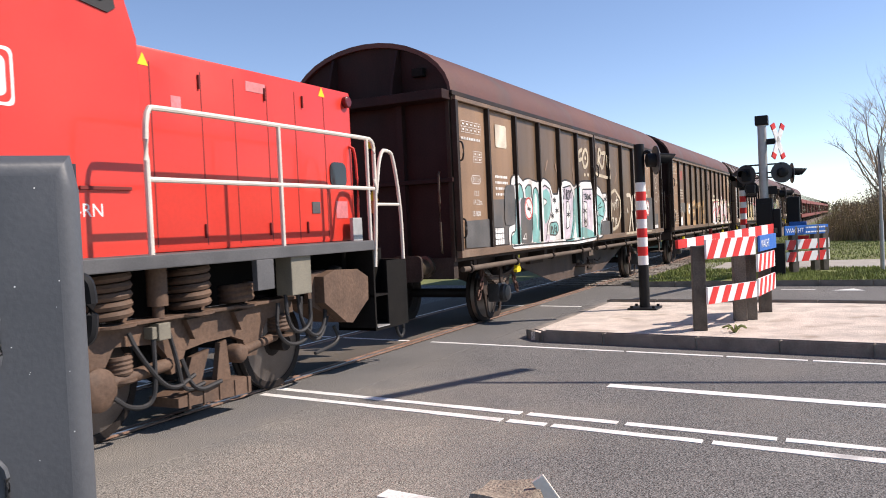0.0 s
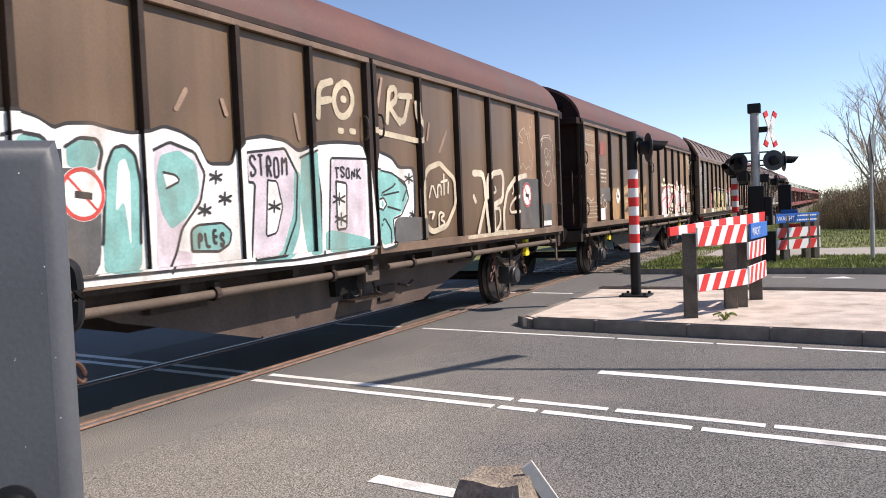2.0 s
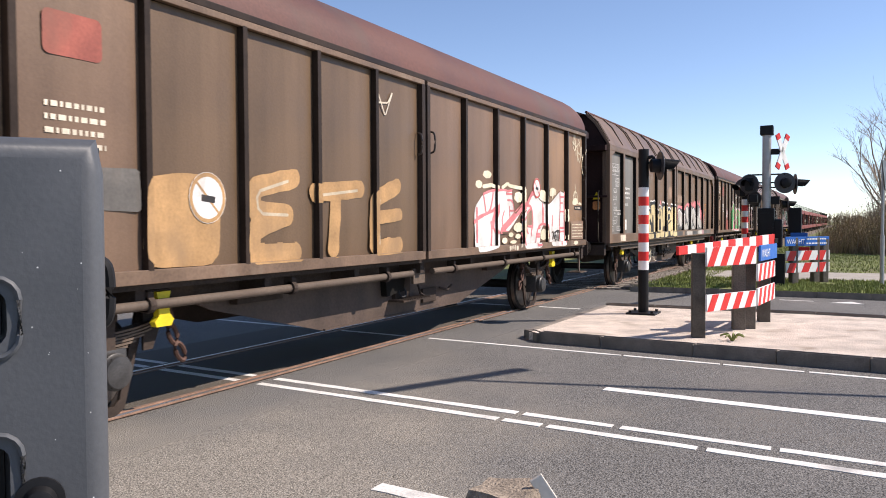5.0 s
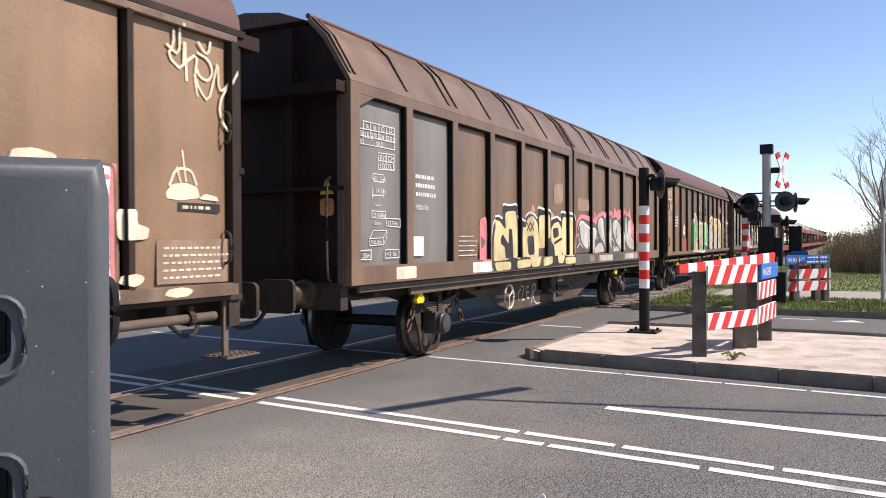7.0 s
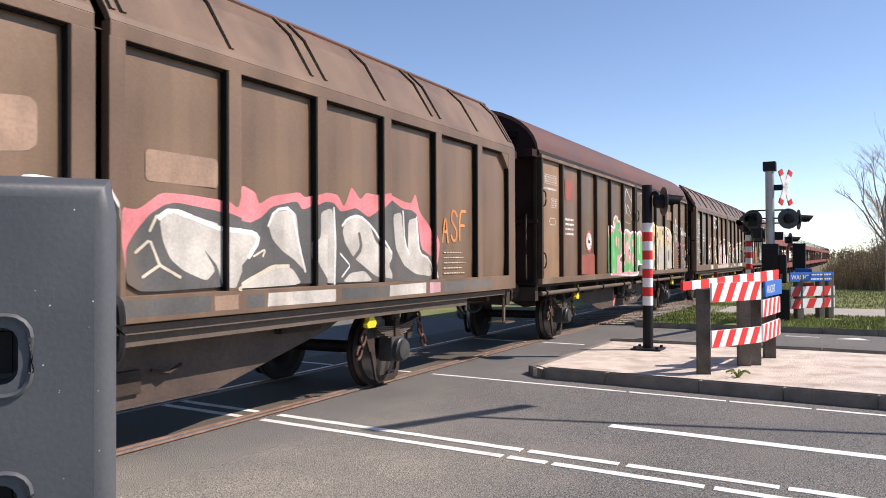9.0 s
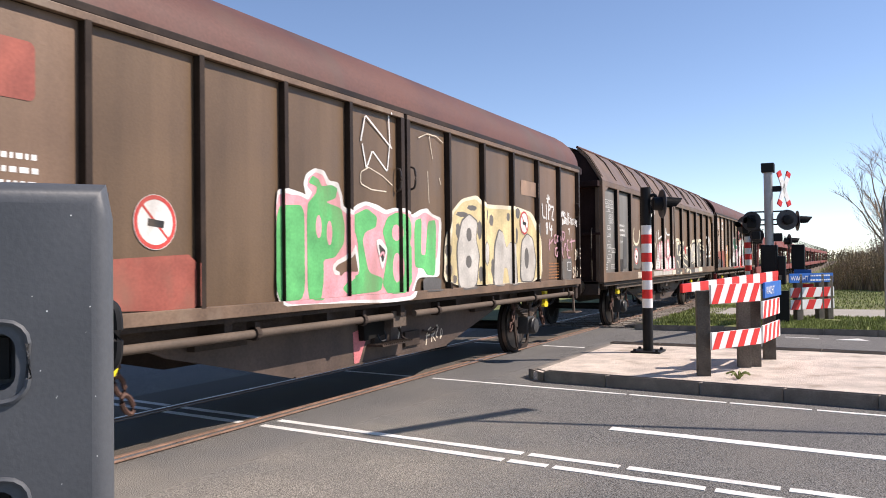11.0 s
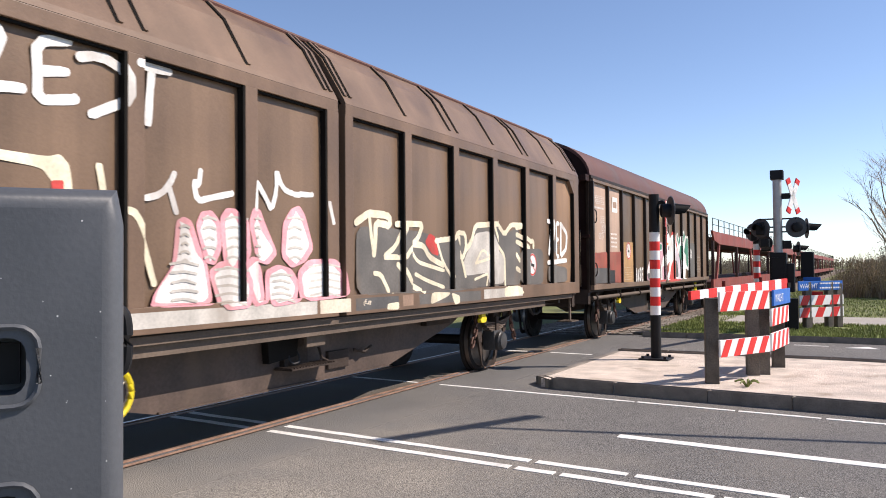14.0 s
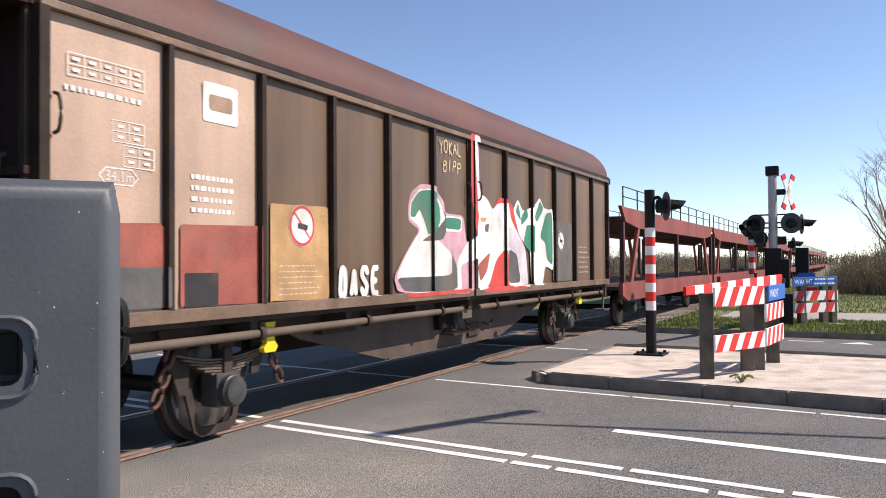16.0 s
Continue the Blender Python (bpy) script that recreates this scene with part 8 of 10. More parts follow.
# ---- wagon 6
load_marks(W6, 0.0, 0.0)
grid_mark(W6, 0.78, 1.08, 2.38, 2.54, 2, 2)
text_part(W6, "34.1m", 0.61, 2.265, 0.11, PAINTS["white"], SIDE_Y - 0.001)
patch(W6, "white", 1.61, 2.04, 2.86, 3.2, 1, 0.03, "emblem", "white emblem plate")
patch(W6, "fade", 1.68, 1.97, 2.96, 3.1, 2, 0.03)
patch(W6, "oldred", 1.35, 2.38, 1.30, 1.98, 0, 0.03, wob=0.02)
patch(W6, "oldred", 0.25, 1.2, 1.62, 1.95, 0, 0.03, wob=0.03)
patch(W6, "grey", 0.2, 1.22, 1.30, 1.62, 1, 0.02)
patch(W6, "black", 1.40, 1.79, 1.29, 1.57, 2, 0.01, "card_holder", "wire card holder")
patch(W6, "ochre", 2.48, 3.42, 1.29, 2.22, 0, 0.02, wob=0.02)
bars(W6, "cream", 2.6, 3.3, 1.32, 1.65, 6, fill=0.25)
dial(W6, 2.97, 2.02, 0.21)
paint(W6, "OASE", 3.6, 4.4, 1.28, 1.64, [("white", 0.09)], 1, label="small white tag")
shape(W6, "mauve", [(5.1, 2.35), (5.18, 2.53), (5.43, 2.65), (5.74, 2.66), (6.06, 2.48), (6.11, 2.31), (6.67, 2.31), (6.75, 1.97), (6.88, 1.81), (6.98, 1.2), (4.85, 1.28), (4.75, 1.48), (5.09, 1.82), (5.38, 2.06), (5.1, 2.17)], 0, "rose edge of the painted figure")
shape(W6, "white", [(5.12, 2.21), (5.17, 2.42), (5.39, 2.58), (5.74, 2.61), (6.01, 2.4), (6.06, 2.28), (6.63, 2.28), (6.59, 2.07), (6.05, 2.07), (5.81, 1.98), (6.3, 1.77), (6.5, 1.22), (5.13, 1.27), (4.79, 1.47), (5.13, 1.83), (5.43, 2.08)], 1, "white ground of the figure")
shape(W6, "dkgreen", [(5.15, 2.22), (5.18, 2.4), (5.39, 2.56), (5.74, 2.6), (5.94, 2.4), (5.97, 2.21), (5.84, 2.04), (5.62, 2.01), (5.53, 2.16), (5.39, 2.33), (5.27, 2.22)], 2, "green arc of the figure")
shape(W6, "dkgreen", [(6.11, 2.26), (6.59, 2.26), (6.57, 2.1), (6.09, 2.11)], 2, "green block")
shape(W6, "grey", [(5.78, 2.04), (6.14, 2.26), (6.07, 2.35), (6.14, 2.07), (6.02, 1.95), (5.42, 1.92)], 2)
shape(W6, "grey", [(4.81, 1.47), (5.64, 1.47), (6.3, 1.48), (6.3, 1.77), (6.44, 1.61), (6.47, 1.26), (5.0, 1.29)], 2)
shape(W6, "red", [(4.97, 1.27), (6.83, 1.28), (6.83, 1.23), (5.0, 1.22)], 3)
shape(W6, "red", [(6.8, 3.49), (7.18, 3.51), (7.24, 2.64), (7.57, 2.58), (7.69, 2.45), (7.98, 2.67), (8.44, 2.6), (8.92, 2.16), (9.15, 1.22), (7.12, 1.2), (7.04, 2.02), (6.86, 2.57)], 0, "red edge of the painted figure")
shape(W6, "white", [(6.95, 3.49), (7.18, 3.48), (7.21, 2.68), (7.49, 2.6), (7.69, 2.45), (7.91, 2.56), (8.32, 2.59), (8.43, 2.32), (9.04, 1.88), (9.16, 1.27), (8.29, 1.26), (8.19, 1.87), (7.81, 1.69), (7.52, 1.28), (7.06, 1.24), (7.13, 1.73), (6.56, 1.61), (6.61, 1.26), (6.47, 1.26), (6.47, 1.69), (6.84, 1.97), (7.13, 2.06), (7.2, 2.35), (7.05, 2.59)], 1, "white painted figure")
shape(W6, "lilac", [(8.27, 2.23), (8.67, 2.13), (9.04, 1.88), (9.16, 1.24), (8.9, 1.25), (8.66, 1.78), (8.26, 1.91)], 2)
shape(W6, "orange", [(7.24, 2.31), (7.48, 2.32), (7.4, 2.25), (7.24, 2.25)], 2)
shape(W6, "grey", [(7.4, 2.21), (7.56, 2.24), (7.52, 2.1), (7.4, 2.11)], 2)
shape(W6, "grey", [(8.31, 1.87), (8.66, 1.78), (8.82, 1.32), (8.29, 1.32)], 2)
shape(W6, "oldred", [(7.13, 1.61), (7.6, 1.82), (7.47, 1.52), (7.22, 1.36)], 2)
shape(W6, "white", [(8.51, 2.49), (8.71, 2.69), (8.93, 2.49), (9.46, 2.61), (9.74, 2.78), (9.93, 2.61), (10.17, 2.59), (10.41, 2.62), (10.44, 1.49), (9.99, 1.59), (9.84, 1.25), (9.29, 1.26), (9.25, 1.88), (8.79, 2.06)], 1, "white outline of green painted tips")
shape(W6, "dkgreen", [(8.61, 2.47), (8.73, 2.63), (8.85, 2.32)], 2)
shape(W6, "dkgreen", [(8.85, 2.39), (9.11, 2.58), (9.18, 2.41), (8.85, 2.25)], 2)
shape(W6, "dkgreen", [(9.48, 2.42), (9.74, 2.73), (9.93, 2.59), (9.59, 2.33)], 2)
shape(W6, "dkgreen", [(8.94, 1.97), (9.1, 2.28), (9.45, 2.27), (9.52, 1.79), (9.2, 1.84)], 2)
shape(W6, "dkgreen", [(9.72, 2.09), (10.05, 2.52), (10.38, 2.56), (10.38, 1.59), (10.08, 1.69), (10.0, 1.99)], 2)
patch(W6, "slate", 10.4, 11.5, 1.30, 2.4, 0, 0.03)
dial(W6, 10.85, 2.05, 0.19, 3, "slate")
paint(W6, "YOKAL", 5.95, 6.6, 3.12, 3.3, [("yellow", 0.018)], 1)
paint(W6, "BIPP", 6.05, 6.6, 2.88, 3.04, [("yellow", 0.018)], 1)
bars(W6, "cream", 11.9, 12.6, 1.4, 2.0, 6, fill=0.25)


truss_area(W4, "pink", [(6.46, 0.81), (6.87, 0.88), (6.87, 0.72), (6.74, 0.69), (6.58, 0.42), (6.48, 0.44)])
truss_line(W4, "cream", [(8.3, 0.49), (8.34, 0.68), (8.45, 0.72)], 0.022)
truss_line(W4, "cream", [(8.31, 0.61), (8.41, 0.62)], 0.022)
truss_line(W4, "cream", [(8.47, 0.52), (8.49, 0.7), (8.57, 0.68), (8.57, 0.63), (8.49, 0.61), (8.58, 0.52)], 0.022)
truss_line(W4, "cream", [(8.64, 0.56), (8.59, 0.61), (8.67, 0.67), (8.61, 0.73), (8.65, 0.74), (8.68, 0.68), (8.59, 0.6), (8.64, 0.56)], 0.022)
truss_line(W4, "cream", [(8.73, 0.54), (8.76, 0.69), (8.81, 0.64), (8.79, 0.58), (8.73, 0.54)], 0.022)
truss_line(W4, "cream", [(7.51, 0.59), (7.57, 0.75), (7.65, 0.86)], 0.022)
truss_line(W3, "cream", [(6.33, 0.75), (6.2, 0.7), (6.23, 0.57)], 0.03)
truss_line(W3, "cream", [(6.37, 0.81), (6.53, 0.79), (6.36, 0.55), (6.53, 0.56)], 0.03)
truss_line(W3, "cream", [(6.74, 0.79), (6.6, 0.78), (6.65, 0.57), (6.77, 0.58)], 0.03)
truss_line(W3, "cream", [(6.63, 0.68), (6.74, 0.68)], 0.03)
truss_line(W3, "cream", [(6.91, 0.47), (6.94, 0.81), (7.12, 0.82), (7.08, 0.7), (6.95, 0.66), (7.07, 0.44), (7.44, 0.44)], 0.03)


# ---- the locomotive's rear half and its bogie
def build_loco():
    lo = thing("locomotive", "red diesel locomotive with cream handrails on a brown bogie", "locomotive")
    S = -0.985                                  # hood side
    bm = B()
    box(bm, 4.95, 8.25, S, -S, 1.51, 3.29, 0.03)
    hood = part("engine_hood", bm, M_RED, lo, "bright red engine hood with door seams", True)
    for x in (5.12, 5.73, 6.18, 6.68, 7.15, 7.69):
        bm = B()
        box(bm, x - 0.006, x + 0.006, S - 0.002, S + 0.01, 1.56, 3.16)
        part("door_seam", bm, M_REDSEAM, hood)
    for x in (5.70, 6.64, 7.28):
        for z in (1.62, 3.0):
            bm = B()
            cyl(bm, (x, S - 0.01, z), (x, S - 0.01, z + 0.13), 0.012, n=6)
            part("hinge", bm, M_REDSEAM, hood)
    bm = B()
    prism(bm, [(x + 7.92, z + 2.29) for x, z in rounded(0.33, 0.29, 0.09)], "y", S - 0.012, S + 0.01)
    part("round_window", bm, M_GLASS, hood, "small rounded dark window")
    bm = B()
    box(bm, 7.38, 7.53, S - 0.008, S, 1.84, 1.97)
    part("vent", bm, M_DECK, hood)
    for x, z in ((5.05, 3.12), (7.66, 3.17)):
        bm = B()
        prism(bm, [(x - 0.06, z), (x + 0.06, z), (x, z + 0.11)], "y", S - 0.004, S)
        part("warning_triangle", bm, M_YELLOW, hood)
    for x, z, w, h in ((6.36, 3.07, 0.3, 0.1), (5.35, 2.78, 0.12, 0.12), (7.85, 1.78, 0.24, 0.2)):
        bm = B()
        box(bm, x, x + w, S - 0.004, S, z, z + h)
        part("notice", bm, PAINTS["pink"], hood)
    bm = B()
    lathe(bm, [(0.07, 0.0), (0.07, -0.05), (0.055, -0.06)], (8.14, S, 3.16), "y", 16)
    part("tail_lamp", bm, M_LENS, hood)
    bm = B()
    tube(bm, smooth_3d([(8.18, S, 1.62), (8.24, S - 0.06, 1.66), (8.24, S - 0.06, 2.6), (8.18, S, 2.64)]), 0.016, 8)
    part("red_grab_rail", bm, M_RED, hood, smooth=True)
    bm = B()
    prism(bm, [(1.0, 1.51), (4.95, 1.51), (4.95, 3.31), (4.62, 4.25), (1.0, 4.25)], "y", S - 0.05, -S + 0.05)
    cab = part("cab", bm, M_RED, lo, "red driver's cab")
    bm = B()
    prism(bm, [(3.3, 3.68), (4.66, 3.47), (4.74, 3.52), (4.70, 3.70), (4.55, 4.15), (3.3, 4.15)], "y", S - 0.062, S - 0.04)
    part("window_frame", bm, M_RUBBER, cab)
    bm = B()
    prism(bm, [(3.38, 3.74), (4.60, 3.55), (4.64, 3.58), (4.62, 3.70), (4.50, 4.08), (3.38, 4.08)], "y", S - 0.07, S - 0.045)
    part("pane", bm, M_GLASS, cab)
    for w, h, d, m in ((0.58, 0.42, 0.053, M_WHITE), (0.53, 0.37, 0.055, M_RED), (0.45, 0.29, 0.057, M_WHITE)):
        bm = B()
        prism(bm, [(x + 3.52, z + 2.83) for x, z in rounded(w, h, 0.05)], "y", S - d, S - 0.04)
        part("emblem", bm, m, cab)
    bm = B()
    prism(bm, [(x + 3.55, z + 2.83) for x, z in rounded(0.14, 0.18, 0.04)], "y", S - 0.059, S - 0.04)
    part("emblem", bm, M_RED, cab)
    text_part(cab, "-RN", 4.27, 1.83, 0.15, M_WHITE, S - 0.052)
    bm = B()
    box(bm, 4.3, 4.80, S - 0.075, S - 0.05, 2.04, 2.07, 0.004)
    part("rain_strip", bm, M_REDSEAM, cab)
    bm = B()
    box(bm, -2.0, 7.83, -1.5, 1.5, 1.40, 1.51, 0.01)
    part("running_board", bm, M_DECK, lo, "dark grey running board")
    bm = B()
    box(bm, -2.0, 7.9, -0.7, 0.7, 0.95, 1.40)
    box(bm, 7.75, 8.62, -1.1, 1.1, 0.85, 1.40)
    part("main_frame", bm, M_DARK, lo)
    # handrail
    bm = B()
    Y = -1.45
    tube(bm, smooth_3d([(4.6, Y, 1.5), (4.6, Y, 2.0), (4.6, Y, 2.66), (4.75, Y, 2.67), (6.2, Y, 2.67), (7.75, Y, 2.67), (7.98, Y, 2.66), (7.98, Y, 2.4), (7.98, Y, 1.9), (7.90, Y, 1.2)], 2), 0.024, 8)
    rail = part("handrail", bm, M_CREAM, lo, "cream tubular handrail", True)
    bm = B()
    cyl(bm, (4.6, Y, 2.1), (7.95, Y, 2.1), 0.022, n=8)
    part("middle_rail", bm, M_CREAM, rail, smooth=True)
    for x in (6.25, 7.83):
        bm = B()
        cyl(bm, (x, Y, 1.5), (x, Y, 2.66), 0.022, n=8)
        part("rail_post", bm, M_CREAM, rail, smooth=True)
    bm = B()
    tube(bm, smooth_3d([(8.0, Y, 2.05), (8.12, Y, 2.55), (8.32, Y, 2.56), (8.42, Y, 2.5), (8.55, Y, 1.9), (8.56, Y, 1.26)]), 0.022, 8)
    cyl(bm, (8.0, Y, 1.92), (8.5, Y, 1.92), 0.018, n=8)
    part("step_rail", bm, M_CREAM, lo, smooth=True)
    bm = B()
    box(bm, 8.14, 8.60, -1.46, -1.44, 0.47, 1.26)
    box(bm, 7.84, 7.87, -1.46, -0.95, 0.47, 1.40)
    box(bm, 7.84, 8.60, -1.46, -0.95, 0.47, 0.50)
    box(bm, 8.58, 8.60, -1.46, -0.95, 0.47, 1.26)
    box(bm, 7.84, 8.25, -1.46, -1.0, 0.86, 0.88)
    st = part("step_box", bm, M_DARK, lo, "dark steel step box")
    bm = B()
    box(bm, 7.87, 8.14, -1.47, -1.0, 0.502, 0.515)
    part("tread_plate", bm, M_GALV, st)
    bm = B()
    box(bm, 8.02, 8.22, -1.1, -1.05, 1.5, 1.78, 0.01)
    part("socket_box", bm, M_GALV, lo)
    # bogie
    bm = B()
    poly = [(3.2, 0.62), (3.4, 0.96), (4.36, 0.97), (5.05, 0.95), (6.18, 0.96), (6.7, 0.94), (6.72, 0.82), (6.3, 0.80), (6.15, 0.57), (6.11, 0.47), (5.98, 0.48), (5.93, 0.64), (5.77, 0.70),
            (5.42, 0.69), (5.19, 0.66), (5.12, 0.50), (5.02, 0.48), (4.98, 0.64), (4.87, 0.76), (4.44, 0.80), (4.35, 0.66)]
    prism(bm, poly, "y", -1.16, -1.08)
    box(bm, 3.3, 6.72, -1.24, -1.0, 0.955, 0.985, 0.006)
    for x in (5.25, 5.85):
        prism(bm, [(x - 0.09, 0.93), (x + 0.09, 0.93), (x, 0.75)], "y", -1.22, -1.16)
    bog = part("bogie_frame", bm, M_BOGIE, lo, "dusty brown bogie frame")
    for x, z0, z1, r, turns in ((5.29, 0.98, 1.40, 0.155, 5), (5.89, 0.98, 1.20, 0.135, 3), (4.42, 0.98, 1.40, 0.155, 5), (4.50, 0.54, 0.74, 0.075, 4), (6.5, 0.62, 0.84, 0.09, 4)):
        bm = B()
        tube(bm, [(x + r * math.cos(i * math.tau / 14), -1.14 + r * math.sin(i * math.tau / 14), z0 + 0.03 + (z1 - z0 - 0.06) * i / (14 * turns)) for i in range(14 * turns + 1)], 0.036 if r > 0.12 else 0.028, 7)
        lathe(bm, [(r + 0.05, z0 - 0.02), (r + 0.05, z0)], (x, -1.14, 0), "z", 16)
        part("coil_spring", bm, M_BOGIE, bog, smooth=True)
    bm = B()
    cyl(bm, (4.87, -1.2, 0.98), (4.87, -1.2, 1.12), 0.05, n=12)
    cyl(bm, (4.87, -1.2, 1.08), (4.87, -1.2, 1.42), 0.085, n=14)
    part("damper", bm, M_BOGIE, bog, smooth=True)
    bm = B()
    prism(bm, [(5.0, 0.20), (5.92, 0.15), (5.92, 0.30), (5.42, 0.34), (5.0, 0.28)], "y", -1.24, -0.90)
    for x in (5.12, 5.3, 5.5, 5.7, 5.88):
        box(bm, x - 0.012, x + 0.012, -1.252, -1.23, 0.17, 0.31)
    prism(bm, [(5.18, 0.30), (5.40, 0.34), (5.52, 0.62), (5.30, 0.58)], "y", -1.12, -1.06)
    prism(bm, [(5.55, 0.30), (5.74, 0.30), (5.70, 0.68), (5.62, 0.66)], "y", -1.16, -1.10)
    part("brake_rigging", bm, M_BOGIE, bog)
    for x0, x1, z0, z1 in ((4.74, 4.79, 0.82, 0.92), (4.81, 4.94, 0.80, 0.94), (6.80, 6.90, 0.92, 1.12)):
        bm = B()
        box(bm, x0, x1, -1.26, -1.16, z0, z1, 0.008)
        part("junction_box", bm, M_OLIVE, bog)
    bm = B()
    lathe(bm, [(0.09, -1.05), (0.09, -1.2), (0.07, -1.23), (0.05, -1.24)], (5.84, 0, 0.53), "y", 20)
    lathe(bm, [(0.17, -1.05), (0.17, -1.2), (0.12, -1.24), (0.05, -1.25)], (4.25, 0, 0.5), "y", 20)
    cyl(bm, (4.25, -1.17, 0.52), (4.98, -1.17, 0.58), 0.055, n=10)
    cyl(bm, (5.84, -1.17, 0.54), (6.45, -1.12, 0.60), 0.045, n=10)
    part("axle_bearing", bm, M_BOGIE, bog, smooth=True)
    for x in (6.42, 4.12):
        add_wheelset(lo, x + 0.36)
    bm = B()
    box(bm, 6.35, 6.67, -1.45, -1.25, 1.02, 1.42, 0.012)
    part("valve_cabinet", bm, M_OLIVE, lo, "olive grey steel cabinet")
    bm = B()
    for k, (inset, y) in enumerate(((0.0, -1.30), (0.12, -1.42))):
        ring = [(6.80 + inset, 1.20 - inset * 0.3), (7.13, 1.22), (7.57, 1.20), (7.78, 1.10), (7.77, 0.85), (7.43, 0.62), (7.31, 0.64), (6.80 + inset, 0.89)]
        prism(bm, ring, "y", y, -0.95 if not k else -1.301)
    sb = part("sand_box", bm, M_BOGIE, lo, "dusty faceted sand box")
    bm = B()
    lathe(bm, [(0.09, 0.0), (0.09, 0.03), (0.03, 0.05)], (7.35, -1.25, 1.205), "z", 14)
    part("cap", bm, M_DARK, sb)
    bm = B()
    box(bm, 5.78, 6.02, -1.5, -1.44, 1.12, 1.40, 0.006)
    part("lifting_bracket", bm, M_DECK, lo)
    hoses = (((6.62, -1.3, 1.0), (6.60, -1.35, 0.7), (6.85, -1.35, 0.52), (7.05, -1.33, 0.7), (7.08, -1.3, 0.98)), ((6.70, -1.28, 0.98), (6.66, -1.3, 0.66), (6.95, -1.3, 0.44), (7.2, -1.28, 0.8)),
             ((7.3, -1.25, 0.6), (7.35, -1.3, 0.42), (6.9, -1.28, 0.36)), ((8.6, -1.3, 0.62), (8.78, -1.3, 0.4), (8.68, -1.3, 0.25), (8.56, -1.3, 0.4), (8.6, -1.3, 0.5)),
             ((4.55, -1.2, 0.9), (4.6, -1.26, 0.7), (4.9, -1.26, 0.35), (5.2, -1.24, 0.45)), ((5.1, -1.2, 0.6), (5.15, -1.28, 0.3), (5.5, -1.26, 0.34)))
    hoses += (((6.36, -1.35, 1.03), (6.34, -1.38, 0.75), (6.5, -1.38, 0.62), (6.72, -1.38, 0.7), (6.74, -1.36, 0.95)), ((6.30, -1.3, 0.95), (6.22, -1.33, 0.66), (6.45, -1.33, 0.5), (6.8, -1.3, 0.55), (6.86, -1.28, 0.8)),
              ((4.78, -1.22, 0.85), (4.76, -1.25, 0.6), (4.74, -1.25, 0.3), (4.5, -1.25, 0.3), (4.36, -1.22, 0.42)), ((4.95, -1.22, 0.86), (5.0, -1.25, 0.6), (5.05, -1.25, 0.32), (5.3, -1.25, 0.36)))
    for h in hoses:
        bm = B()
        tube(bm, smooth_3d(h, 3), 0.02, 7)
        part("hose", bm, M_RUBBER, lo, smooth=True)
    for y in (-0.875, 0.875):
        b = share("buffer", MESHES["buffer"], lo, pose(8.62, y, 1.06))
        share("buffer_head", MESHES["buffer_head"], b, Matrix())
    return lo


LOCO = build_loco()
TRAIN.append((LOCO, 0.0))


# ---- the car carriers behind
def build_carrier():
    c = thing("car_carrier", "empty red two-deck car carrier wagon with thin top rails", "car carrier", group="car carriers of the train")
    c["kind_of"] = "C"
    L = 13.3
    for s in (-1, 1):
        bm = B()
        prism(bm, [(0.0, 0.86), (0.5, 0.72), (L - 0.5, 0.72), (L, 0.86), (L, 1.16), (0.0, 1.16)], "y", s * 1.30, s * 1.40)
        part("side_sill", bm, M_CARRIER, c)
        bm = B()
        prism(bm, [(-0.1, 2.98), (0.3, 2.62), (1.6, 2.50), (L - 1.6, 2.50), (L - 0.3, 2.62), (L + 0.1, 2.98), (L - 0.4, 2.96), (0.4, 2.96)], "y", s * 1.33, s * 1.41)
        part("upper_beam", bm, M_CARRIER, c)
        for x0, x1 in ((0.9, 1.7), (L - 0.9, L - 1.7)):
            bm = B()
            prism(bm, [(x0 - 0.12, 1.15), (x0 + 0.12, 1.15), (x1 + 0.10, 2.55), (x1 - 0.10, 2.55)], "y", s * 1.32, s * 1.40)
            part("slanted_post", bm, M_CARRIER, c)
        for x in (0.15, L * 0.5, L - 0.15):
            bm = B()
            box(bm, x - 0.07, x + 0.07, s * 1.36 - 0.05, s * 1.36 + 0.05, 1.15, 2.6)
            part("post", bm, M_CARRIER_D, c)
        bm = B()
        for i in range(10):
            x = 0.25 + i * (L - 0.5) / 9
            cyl(bm, (x, s * 1.36, 2.94), (x, s * 1.36, 3.46), 0.018, n=5)
        for z in (3.22, 3.46):
            cyl(bm, (0.25, s * 1.36, z), (L - 0.25, s * 1.36, z), 0.013, n=5)
        part("top_rail", bm, M_DARK, c)
    bm = B()
    box(bm, 0.0, L, -1.3, 1.3, 0.98, 1.06)
    box(bm, 0.3, L - 0.3, -0.5, 0.5, 0.75, 0.98)
    part("lower_deck", bm, M_CARRIER_D, c)
    bm = B()
    box(bm, 0.1, L - 0.1, -1.33, 1.33, 2.66, 2.74)
    part("upper_deck", bm, M_CARRIER_D, c)
    for x in (1.9, L - 1.9):
        add_wheelset(c, x)
        for s in (0, 180):
            share("axle_box", MESHES["axle_box"], c, pose(x, 0, RADIUS, 0, 0, s))
            share("leaf_spring", MESHES["leaf_spring"], c, pose(x, 0, RADIUS - 0.05, 0, 0, s))
    for x, a in ((0.0, 180), (L, 0)):
        for y in (-0.875, 0.875):
            b = share("buffer", MESHES["buffer"], c, pose(x, y, 1.03, 0, 0, a) @ Matrix.Diagonal((0.4, 1, 1, 1)))
    return c


